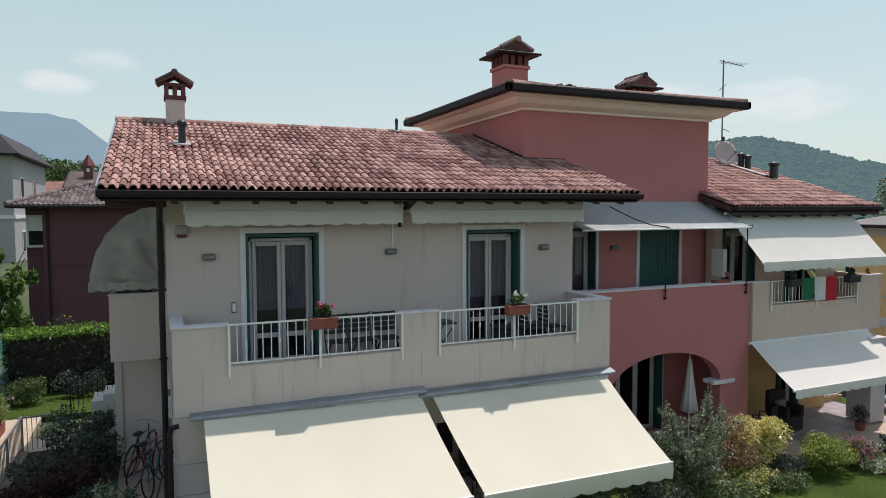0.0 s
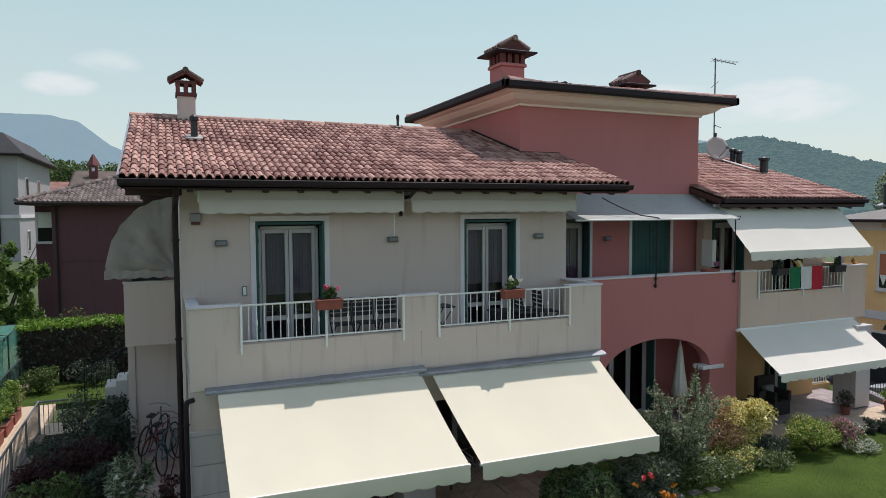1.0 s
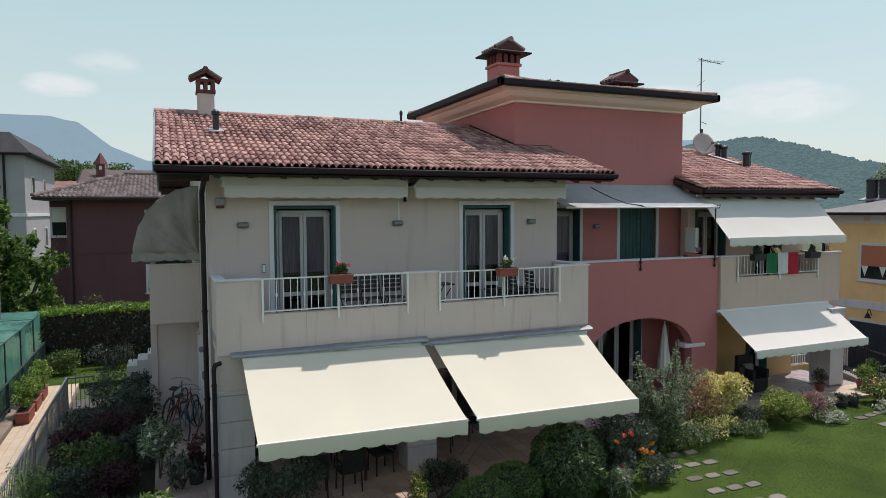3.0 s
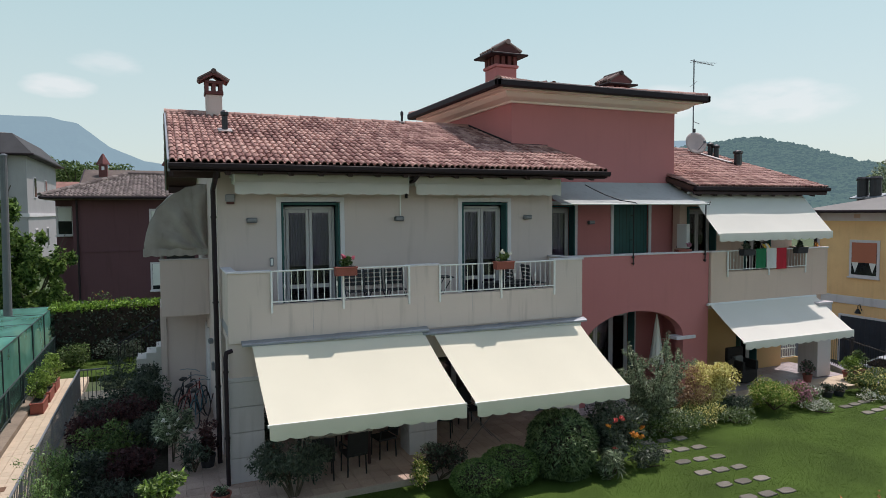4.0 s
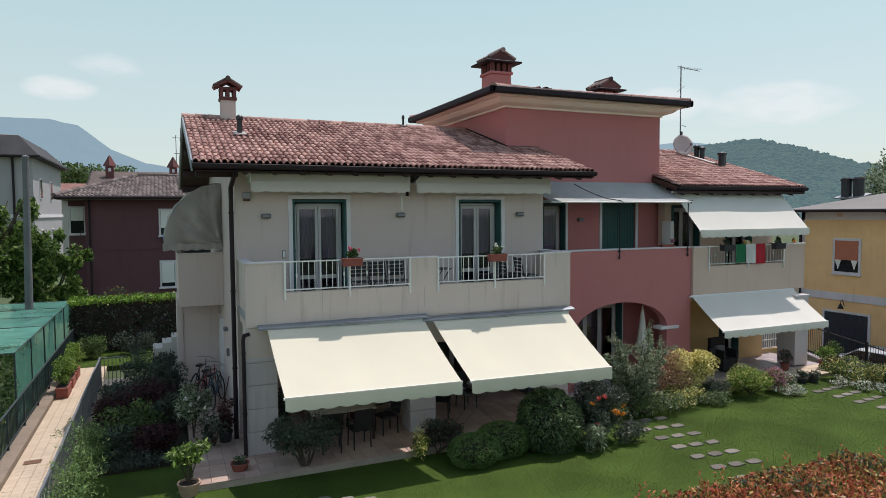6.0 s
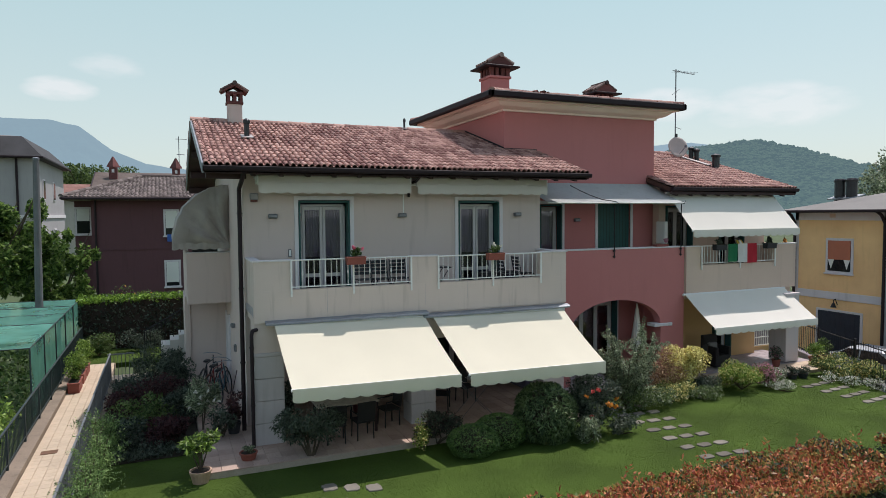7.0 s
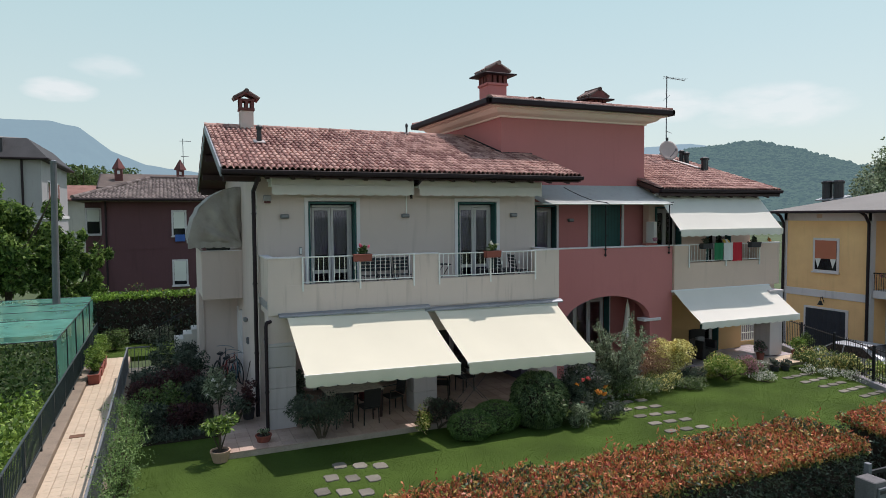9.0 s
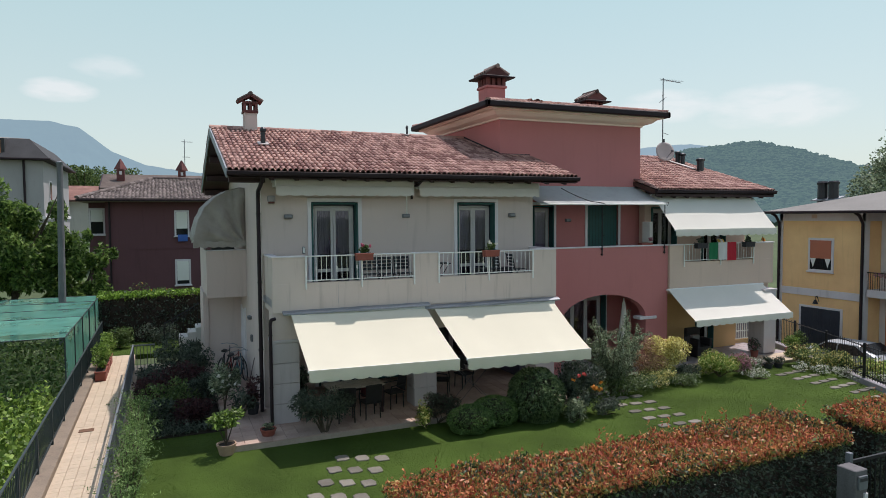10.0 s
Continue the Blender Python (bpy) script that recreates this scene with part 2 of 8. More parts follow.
F_WHITE = leafmat("white_petals", (0.70, 0.70, 0.62), (0.82, 0.82, 0.76), 0.4)
F_PINK = leafmat("pink_petals", (0.72, 0.10, 0.22), (0.80, 0.22, 0.32), 0.5)
F_ORANGE = leafmat("orange_petals", (0.80, 0.26, 0.03), (0.85, 0.42, 0.08), 0.5)
F_RED = leafmat("red_petals", (0.62, 0.06, 0.06), (0.75, 0.16, 0.14), 0.5)
F_MAUVE = leafmat("mauve_petals", (0.42, 0.16, 0.24), (0.55, 0.26, 0.34), 0.5)


# ---- mesh helpers ----
def thing(name, label, category, group="", kind="", at=(0, 0, 0)):
    ob = new(name)
    ob.location = at
    ob.empty_display_size = 0.1
    return tagged(ob, label, category, group, kind)


def finish(name, bm, material, parent=None, label="", smooth=False):
    me = bpy.data.meshes.new(name)
    bm.to_mesh(me)
    bm.free()
    for m in material if isinstance(material, (list, tuple)) else [material]:
        me.materials.append(m)
    if smooth:
        me.shade_smooth()
    ob = new(name, me)
    if parent:
        ob.parent = parent
        ob.matrix_parent_inverse = Matrix.Translation([-c for c in world_place(parent)])
    if label:
        ob["label"] = label
    return ob


def world_place(ob):
    p = Vector((0, 0, 0))
    q = ob
    while q:
        if q.type == "EMPTY":
            p += q.location
        q = q.parent if q.parent and q.parent.type == "EMPTY" and q.type == "EMPTY" else None
    return p


def part(name, bm, material, parent, label="", smooth=False):
    return finish(name, bm, material, parent, label, smooth)


def pydata(name, verts, faces, material, parent=None, label="", smooth=False, index=None):
    me = bpy.data.meshes.new(name)
    me.from_pydata(verts, [], faces)
    for m in material if isinstance(material, (list, tuple)) else [material]:
        me.materials.append(m)
    if index is not None:
        me.polygons.foreach_set("material_index", index)
    if smooth:
        me.shade_smooth()
    ob = new(name, me)
    if parent:
        ob.parent = parent
        ob.matrix_parent_inverse = Matrix.Translation([-c for c in world_place(parent)])
    if label:
        ob["label"] = label
    return ob


def box(bm, x0, x1, y0, y1, z0, z1, bevel=0.0, segs=1):
    r = bmesh.ops.create_cube(bm, size=1, matrix=Matrix.Translation(((x0 + x1) / 2, (y0 + y1) / 2, (z0 + z1) / 2)) @ Matrix.Diagonal((abs(x1 - x0), abs(y1 - y0), abs(z1 - z0), 1)))
    if bevel:
        es = list({e for v in r["verts"] for e in v.link_edges})
        bmesh.ops.bevel(bm, geom=es, offset=bevel, segments=segs, affect="EDGES", profile=0.6)
    return bm


def B(*a, **k):
    return box(bmesh.new(), *a, **k)


def obox(bm, centre, size, turn=(0, 0, 0), bevel=0.0):
    """A box that is turned: centre, size, and degrees about x, y, z."""
    r = bmesh.ops.create_cube(bm, size=1, matrix=pose(*centre, *turn) @ Matrix.Diagonal((*size, 1)))
    if bevel:
        bmesh.ops.bevel(bm, geom=list({e for v in r["verts"] for e in v.link_edges}), offset=bevel, segments=1, affect="EDGES")
    return bm


def rod(bm, a, b, r, segs=8, r2=None):
    a, b = Vector(a), Vector(b)
    d = b - a
    m = Matrix.Translation((a + b) / 2) @ d.to_track_quat("Z", "Y").to_matrix().to_4x4()
    bmesh.ops.create_cone(bm, cap_ends=True, segments=segs, radius1=r, radius2=r if r2 is None else r2, depth=d.length, matrix=m)
    return bm


def bent(bm, pts, r, segs=8):
    for a, b in zip(pts, pts[1:]):
        rod(bm, a, b, r, segs)
    for p in pts[1:-1]:
        bmesh.ops.create_icosphere(bm, subdivisions=1, radius=r * 1.04, matrix=Matrix.Translation(p))
    return bm


def prism(bm, outline, y0, y1):
    """An outline of (x, z) points, drawn out from y0 to y1."""
    f = [bm.verts.new((x, y0, z)) for x, z in outline]
    b = [bm.verts.new((x, y1, z)) for x, z in outline]
    n = len(outline)
    bm.faces.new(f)
    bm.faces.new(b[::-1])
    for i in range(n):
        bm.faces.new((f[i], b[i], b[(i + 1) % n], f[(i + 1) % n]))
    bmesh.ops.recalc_face_normals(bm, faces=bm.faces)
    return bm


def prism_x(bm, outline, x0, x1):
    """An outline of (y, z) points, drawn out from x0 to x1."""
    f = [bm.verts.new((x0, y, z)) for y, z in outline]
    b = [bm.verts.new((x1, y, z)) for y, z in outline]
    n = len(outline)
    bm.faces.new(f)
    bm.faces.new(b[::-1])
    for i in range(n):
        bm.faces.new((f[i], b[i], b[(i + 1) % n], f[(i + 1) % n]))
    bmesh.ops.recalc_face_normals(bm, faces=bm.faces)
    return bm


def lathe(bm, profile, at=(0, 0, 0), segs=16):
    """A turned shape from (radius, height) pairs."""
    rings = []
    for r, z in profile:
        rings.append([bm.verts.new((at[0] + r * math.cos(2 * math.pi * i / segs), at[1] + r * math.sin(2 * math.pi * i / segs), at[2] + z)) for i in range(segs)])
    for a, b in zip(rings, rings[1:]):
        for i in range(segs):
            bm.faces.new((a[i], a[(i + 1) % segs], b[(i + 1) % segs], b[i]))
    bm.faces.new(rings[0][::-1])
    bm.faces.new(rings[-1])
    return bm


def wall_with(bm, x0, x1, y0, y1, z0, z1, holes):
    """A wall along x with openings (xa, xb, za, zb), side by side, left to right."""
    at = x0
    for xa, xb, za, zb in holes:
        box(bm, at, xa, y0, y1, z0, z1)
        if za > z0:
            box(bm, xa, xb, y0, y1, z0, za)
        if zb < z1:
            box(bm, xa, xb, y0, y1, zb, z1)
        at = xb
    box(bm, at, x1, y0, y1, z0, z1)
    return bm


# ---- leaves ----
def leaf_sheet(name, pts, nrm, size, material, rng, parent=None, label="", aspect=0.45, index=None, droop=0.0):
    """Single leaves, each a folded lozenge, at the given points."""
    n = len(pts)
    d = rng.normal(size=(n, 3)) + nrm * 0.9
    d[:, 2] -= droop
    d /= np.linalg.norm(d, axis=1)[:, None] + 1e-9
    s = np.cross(d, rng.normal(size=(n, 3)) + nrm * 0.4)
    s /= np.linalg.norm(s, axis=1)[:, None] + 1e-9
    u = np.cross(s, d)
    ln = (size * rng.uniform(0.6, 1.25, n))[:, None]
    w = ln * aspect
    v = np.empty((n, 4, 3))
    v[:, 0] = pts - d * ln * 0.5
    v[:, 1] = pts + s * w * 0.5 + u * w * 0.14
    v[:, 2] = pts + d * ln * 0.5
    v[:, 3] = pts - s * w * 0.5 + u * w * 0.14
    f = np.arange(4 * n).reshape(n, 4)
    me = bpy.data.meshes.new(name)
    me.vertices.add(4 * n)
    me.vertices.foreach_set("co", v.reshape(-1))
    me.loops.add(4 * n)
    me.loops.foreach_set("vertex_index", f.reshape(-1).astype(np.int32))
    me.polygons.add(n)
    me.polygons.foreach_set("loop_start", (np.arange(n) * 4).astype(np.int32))
    for m in material if isinstance(material, (list, tuple)) else [material]:
        me.materials.append(m)
    if index is not None:
        me.polygons.foreach_set("material_index", np.asarray(index, dtype=np.int32))
    me.update(calc_edges=True)
    me.validate()
    ob = new(name, me)
    if parent:
        ob.parent = parent
        ob.matrix_parent_inverse = Matrix.Translation([-c for c in world_place(parent)])
    if label:
        ob["label"] = label
    return ob


def clumps(centre, radii, n, rng, lumps=14, lump=0.42, low=-0.6):
    """Points and outward ways on many small clumps that fill an uneven ball."""
    c, r = np.array(centre), np.array(radii)
    k = rng.normal(size=(lumps, 3))
    k /= np.linalg.norm(k, axis=1)[:, None]
    k[:, 2] = np.clip(k[:, 2], low, 1)
    k *= rng.uniform(0.35, 0.82, lumps)[:, None]
    sz = lump * rng.uniform(0.65, 1.25, lumps)
    w = rng.integers(0, lumps, n)
    d = rng.normal(size=(n, 3))
    d /= np.linalg.norm(d, axis=1)[:, None]
    rad = sz[w] * rng.uniform(0.55, 1.06, n)
    p = k[w] + d * rad[:, None]
    return c + p * r, d


def stems(bm, base, top, rng, n=5, r=0.02, spread=0.4):
    base, top = Vector(base), Vector(top)
    for i in range(n):
        e = top + Vector((rng.uniform(-spread, spread), rng.uniform(-spread, spread), rng.uniform(-0.1, 0.15)))
        mid = base.lerp(e, 0.5) + Vector((rng.uniform(-0.06, 0.06), rng.uniform(-0.06, 0.06), 0))
        rod(bm, base, mid, r, 6, r * 0.75)
        rod(bm, mid, e, r * 0.75, 6, r * 0.3)
    return bm


def shrub(name, label, at, radii, n, size, material, seed, category="shrub", lumps=14, lump=0.42, aspect=0.45, group="", trunk=0.0, index_share=0.0, droop=0.0, low=-0.6, stem_r=0.018):
    """A bush or small tree that stands at `at`: stems and a crown of single leaves."""
    rng = np.random.default_rng(seed)
    t = thing(name, label, category, group, at=at)
    cz = at[2] + trunk + radii[2] * 0.88
    part("trunk" if trunk > 0.4 else "woody_base", stems(bmesh.new(), at, (at[0], at[1], cz - radii[2] * 0.1), rng, 6, stem_r, radii[0] * 0.5), BARK, t)
    p, d = clumps((at[0], at[1], cz), radii, n, rng, lumps, lump, low)
    p[:, 2] = np.maximum(p[:, 2], at[2] + 0.03)
    idx = None
    if index_share:
        idx = (rng.uniform(size=n) < index_share).astype(np.int32)
    leaf_sheet("crown", p, d, size, material, rng, t, aspect=aspect, index=idx, droop=droop)
    return t


def mound(name, label, at, radii, n, size, material, seed, aspect=0.4, wob=0.10, droop=0.0):
    """A dense rounded bush: a solid ball, coloured dark as inner shade, under a close skin of single leaves."""
    rng = np.random.default_rng(seed)
    t = thing(name, label, "shrub", at=at)
    c, r = np.array((at[0], at[1], at[2] + radii[2] * 0.80)), np.array(radii)
    bm = bmesh.new()
    bmesh.ops.create_icosphere(bm, subdivisions=2, radius=1)
    for v in bm.verts:
        v.co = Vector((c[0] + v.co.x * r[0] * 0.80, c[1] + v.co.y * r[1] * 0.80, max(at[2], c[2] + v.co.z * r[2] * 0.80)))
    part("heart", bm, SOIL_SHADE, t)
    d = rng.normal(size=(n, 3))
    d /= np.linalg.norm(d, axis=1)[:, None]
    b = np.array([noise.noise(Vector((q[0] * 2.2 + seed, q[1] * 2.2, q[2] * 2.2))) + 0.5 * noise.noise(Vector((q[0] * 6, q[1] * 6, q[2] * 6 + seed))) for q in d])
    p = c + d * r * (1 + wob * b - rng.uniform(0, 0.15, n) ** 1.5 * 1.2)[:, None]
    p[:, 2] = np.maximum(p[:, 2], at[2] + 0.02)
    leaf_sheet("crown", p, d + rng.normal(size=(n, 3)) * 0.35, size, material, rng, t, aspect=aspect, droop=droop)
    return t

# ---- ground ----
GZ = -0.20                                            # the lawn
ground = tagged(pydata("ground", [(-3000, -3000, -2.6), (3000, -3000, -2.6), (3000, 3000, -2.6), (-3000, 3000, -2.6)], [(0, 1, 2, 3)], EARTH), "dry green ground that runs to the hills", "ground", kind="structure")


def slab(name, outline, z0, z1, material, label, category):
    """A flat piece of ground with the given (x, y) outline."""
    n = len(outline)
    v = [(x, y, z0) for x, y in outline] + [(x, y, z1) for x, y in outline]
    f = [tuple(range(n))[::-1], tuple(range(n, 2 * n))] + [(i, (i + 1) % n, n + (i + 1) % n, n + i) for i in range(n)]
    return tagged(pydata(name, v, f, material), label, category, kind="structure")


slab("garden_terrace", [(-60, -9.9), (9.2, -9.9), (16.3, -7.2), (21.0, 3.2), (21.0, 90), (-60, 90)], -2.58, -0.45, EARTH, "raised garden plot under the house", "ground")
slab("lawn", [(-3.3, -9.2), (9.0, -9.2), (15.8, -6.8), (20.4, 3.2), (-1.0, 3.2), (-1.0, 0.5), (-3.3, 0.5)], -0.45, GZ, LAWN, "green mown lawn in front of the house", "lawn")
slab("back_lawn", [(-5.0, 11.8), (4, 11.8), (4, 16.4), (-5.0, 16.4)], -0.45, -0.27, LAWN, "small shaded lawn behind the house", "lawn")
tagged(finish("planting_bed", B(-3.3, -1.06, 0.5, 8.3, -0.44, GZ + 0.02), BEDSOIL), "dark soil of the shaded side bed", "ground", kind="structure")
tagged(finish("patio_base", B(-1.05, 8.4, -1.15, 12, -0.44, -0.075), GROUT), "mortar bed under the patio paving", "floor", kind="structure")
tagged(finish("patio_corner_base", B(13.9, 19.2, -0.10, 0.896, -0.44, -0.115), GROUT), "mortar bed of the sunny patio corner", "floor", kind="structure")
tagged(finish("patio_right_base", B(8.4, 19.2, 0.9, 12, -0.44, -0.115), GROUT), "mortar bed under the second patio", "floor", kind="structure")
tagged(finish("road", B(16.0, 28.7, -60, 60, -2.59, -2.0), ASPHALT), "grey asphalt street below the garden", "road", kind="structure")

# ---- left house: walls ----
W = 1.30
DOORS = [(1.36, 2.67), (5.70, 6.97)]
wall_s = tagged(finish("wall_facade", wall_with(bmesh.new(), 0.05, 8.30, W, W + 0.30, 3.05, 6.45, [(a, b, 3.10, 5.52) for a, b in DOORS]), CREAM), "cream plastered upper wall, in shade", "wall", kind="structure")
bm = bmesh.new()
prism_x(bm, [(W + 0.3, -0.07), (10.6, -0.07), (10.6, 6.35), (5.9, 7.72), (W + 0.3, 6.40)], 0.08, 0.36)
wall_w = tagged(finish("wall_side", bm, CREAM), "cream plastered gable wall beside the alley", "wall", kind="structure")
tagged(finish("wall_back", B(0.36, 19, 10.3, 10.6, -0.1, 6.3), CREAM), "plain back wall", "wall", kind="structure")
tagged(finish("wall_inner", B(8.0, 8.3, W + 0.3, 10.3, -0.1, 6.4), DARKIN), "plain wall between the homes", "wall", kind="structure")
tagged(finish("floor_upper", B(0.1, 8.3, 0.16, 10.3, 2.86, 3.06), CONCRETE), "balcony and upper floor slab", "floor", kind="structure")
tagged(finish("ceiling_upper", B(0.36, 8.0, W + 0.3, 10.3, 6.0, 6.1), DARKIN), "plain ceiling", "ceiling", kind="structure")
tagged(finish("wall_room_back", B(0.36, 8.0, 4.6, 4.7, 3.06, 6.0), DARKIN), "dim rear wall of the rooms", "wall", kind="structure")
# ground floor behind the portico
tagged(finish("wall_portico", wall_with(bmesh.new(), 0.36, 8.30, 3.2, 3.5, -0.1, 2.86, [(1.9, 3.0, -0.07, 2.3), (3.75, 4.75, -0.07, 2.3), (5.6, 7.2, -0.07, 2.3)]), CREAM), "cream wall behind the portico", "wall", kind="structure")
tagged(finish("portico_beam", B(0.73, 8.30, 0.02, 0.40, 2.05, 2.86), CREAM), "plastered beam between the pillars", "beam", kind="structure")


def window_unit(name, x0, x1, z0, z1, y, label, leaves=2, rail=None, frame_mat=FRAME, curtain=True, shutters=True):
    """A glazed door or window set in an opening: frame, leaves with panes, shutters folded in the reveal."""
    t = thing(name, label, "window" if z1 - z0 < 1.8 else "door", kind="structure", at=((x0 + x1) / 2, y, z0))
    fr = bmesh.new()
    s = 0.07 if shutters else 0.0
    a, b = x0 + s, x1 - s
    for xa, xb, za, zb in ((a, a + 0.06, z0, z1 - 0.1), (b - 0.06, b, z0, z1 - 0.1), (a, b, z1 - 0.16, z1 - 0.1)):
        box(fr, xa, xb, y, y + 0.06, za, zb, 0.006)
    part("window_frame", fr, frame_mat, t)
    w = (b - a - 0.12) / leaves
    for i in range(leaves):
        l0 = a + 0.06 + i * w
        l1 = l0 + w
        lf = bmesh.new()
        k = 0.075
        zt = z1 - 0.165
        box(lf, l0 + 0.004, l0 + k, y - 0.012, y + 0.045, z0 + 0.01, zt, 0.008)
        box(lf, l1 - k, l1 - 0.004, y - 0.012, y + 0.045, z0 + 0.01, zt, 0.008)
        box(lf, l0 + k, l1 - k, y - 0.010, y + 0.043, zt - k, zt)
        box(lf, l0 + k, l1 - k, y - 0.010, y + 0.043, z0 + 0.01, z0 + 0.12)
        if rail:
            box(lf, l0 + k, l1 - k, y - 0.010, y + 0.043, rail - 0.045, rail + 0.045)
        leaf_ob = part("casement", lf, frame_mat, t)
        spans = [(z0 + 0.12, rail - 0.045), (rail + 0.045, zt - k)] if rail else [(z0 + 0.12, zt - k)]
        for za, zb in spans:
            g = part("pane", B(l0 + k, l1 - k, y + 0.012, y + 0.018, za, zb), GLASS, leaf_ob)
            g.visible_shadow = False
        if curtain:
            n = 26
            v, f = [], []
            for j in range(n + 1):
                x = l0 + k * 0.4 + (l1 - l0 - k * 0.8) * j / n
                yy = y + 0.13 + 0.018 * math.sin(j * 1.9 + i) + 0.01 * math.sin(j * 0.7)
                v += [(x, yy, rail + 0.45 if rail else z0 - 0.2), (x, yy, z1 - 0.12)]
                if j:
                    f.append((2 * j - 2, 2 * j, 2 * j + 1, 2 * j - 1))
            part_ob = pydata("curtain", v, f, CURTAIN, t, "pale sheer curtain behind the glass", smooth=True)
    if shutters:
        for sx, d in ((x0, 1), (x1, -1)):
            sh = bmesh.new()
            box(sh, sx + d * 0.008, sx + d * 0.050, y - 0.27, y + 0.01, z0 + 0.02, z1 - 0.03, 0.005)
            for zz in (0.15, 0.5, 0.85):
                zc = z0 + (z1 - z0) * zz
                box(sh, sx + d * 0.050, sx + d * 0.058, y - 0.26, y - 0.02, zc - 0.04, zc + 0.04)
            part("shutter", sh, GREEN, t, "dark green folded shutter")
        part("shutter_track", B(x0 + 0.01, x1 - 0.01, y - 0.2, y - 0.02, z1 - 0.07, z1 - 0.02), GREEN, t)
    return t


def trim_frame(name, x0, x1, z0, z1, y, w=0.10, label="white stone surround of the opening", sill=False):
    t = thing(name, label, "trim", kind="structure", at=(x0, y, z0))
    part("jamb", B(x0 - w, x0, y - 0.03, y + 0.02, z0, z1, bevel=0.004), WHITE_TRIM, t)
    part("jamb", B(x1, x1 + w, y - 0.03, y + 0.02, z0, z1, bevel=0.004), WHITE_TRIM, t)
    part("lintel", B(x0 - w, x1 + w, y - 0.032, y + 0.02, z1, z1 + w, bevel=0.004), WHITE_TRIM, t)
    if sill:
        part("sill", B(x0 - w - 0.03, x1 + w + 0.03, y - 0.07, y + 0.02, z0 - 0.06, z0, bevel=0.004), WHITE_TRIM, t)
    return t


for i, (a, b) in enumerate(DOORS):
    trim_frame("trim_%d" % (i + 1), a, b, 3.10, 5.52, W)
    window_unit("door_%d" % (i + 1), a, b, 3.08, 5.52, W + 0.24, "white balcony door with glass, net curtains and green shutters", rail=3.62)
for i, (a, b) in enumerate(((1.9, 3.0), (3.75, 4.75), (5.6, 7.2))):
    trim_frame("trim_%d" % (i + 4), a, b, -0.06, 2.3, 3.2)
    if i == 1:
        t = thing("door_5", "closed green shutters on the portico door", "door", kind="structure", at=(4.25, 3.3, -0.06))
        for xa in (a, (a + b) / 2):
            part("shutter", B(xa + 0.01, xa + (b - a) / 2 - 0.01, 3.3, 3.35, -0.05, 2.29, bevel=0.006), GREEN, t)
    else:
        window_unit("door_%d" % (i + 4), a, b, -0.06, 2.3, 3.38, "portico door with white frame and dark glass", curtain=False)

# ---- balcony ----
balcony = thing("balcony_parapet", "cream plastered balcony parapet with rain streaks", "parapet", kind="structure", at=(4.2, 0, 2.7))
LOW, TOP = 3.45, 4.10
part("low_wall", B(0.10, 8.33, 0.0, 0.16, 2.72, LOW, bevel=0.008), PARAPET, balcony)
for xa, xb in ((0.10, 0.92), (3.84, 4.54), (7.52, 8.33)):
    part("pier", B(xa, xb, 0.002, 0.158, LOW - 0.02, TOP, bevel=0.006), PARAPET, balcony)
    part("coping", B(xa - 0.025, xb + 0.025, -0.025, 0.185, TOP, TOP + 0.04, bevel=0.006), WHITE_TRIM, balcony)
for xa in (0.10, 8.17):
    part("return_wall", B(xa, xa + 0.16, 0.165, W - 0.004, 2.72, TOP, bevel=0.006), PARAPET, balcony)
    part("coping", B(xa - 0.025, xa + 0.185, 0.19, W - 0.004, TOP, TOP + 0.04, bevel=0.006), WHITE_TRIM, balcony)
for xa in (1.75, 4.2, 5.35):
    part("joint", B(xa, xa + 0.006, -0.003, 0.05, LOW - random.uniform(0.3, 0.6), LOW - 0.01), CONCRETE, balcony, "thin dark rain streak joint")


def railing(x0, x1, y, z0, z1, n, posts, drop=0.16, material=WHITE, label="white painted iron balcony railing"):
    t = thing("balcony_railing", label, "railing", "balcony railings", at=((x0 + x1) / 2, y, z0))
    part("top_rail", B(x0, x1, y - 0.022, y + 0.022, z1 - 0.03, z1, bevel=0.008), material, t)
    part("bottom_rail", B(x0, x1, y - 0.014, y + 0.014, z0 + 0.05, z0 + 0.075, bevel=0.004), material, t)
    for p in posts:
        part("post", B(p - 0.02, p + 0.02, y - 0.02, y + 0.02, z0 - drop, z1, bevel=0.005), material, t)
    for i in range(1, n):
        x = x0 + (x1 - x0) * i / n
        bm = rod(bmesh.new(), (x, y, z0 + 0.06), (x, y, z1 - 0.02), 0.0085, 6)
        if i % 4 == 2:
            lathe(bm, [(0.006, -0.07), (0.02, -0.02), (0.02, 0.02), (0.006, 0.07)], (x, y, (z0 + z1) / 2 + 0.02), 8)
        part("baluster", bm, material, t)
    return t


railing(0.92, 3.84, -0.035, LOW + 0.0, 4.14, 22, (0.93, 2.38, 3.83))
railing(4.54, 7.52, -0.035, LOW + 0.0, 4.12, 22, (4.55, 6.08, 7.51))


# ---- pillars ----
def pillar(x0, x1, y0, y1, top, courses, label):
    t = thing("pillar", label, "pillar", "portico pillars", kind="structure", at=((x0 + x1) / 2, (y0 + y1) / 2, -0.07))
    h = (top - 0.05 + 0.07) / courses
    for i in range(courses):
        z = -0.07 + i * h
        part("stone", B(x0, x1, y0, y1, z + 0.004, z + h - 0.004, bevel=0.010), STONE, t)
    part("capital", B(x0 - 0.02, x1 + 0.02, y0 - 0.02, y1 + 0.02, top - 0.05, top + 0.03, bevel=0.008), STONE, t)
    return t


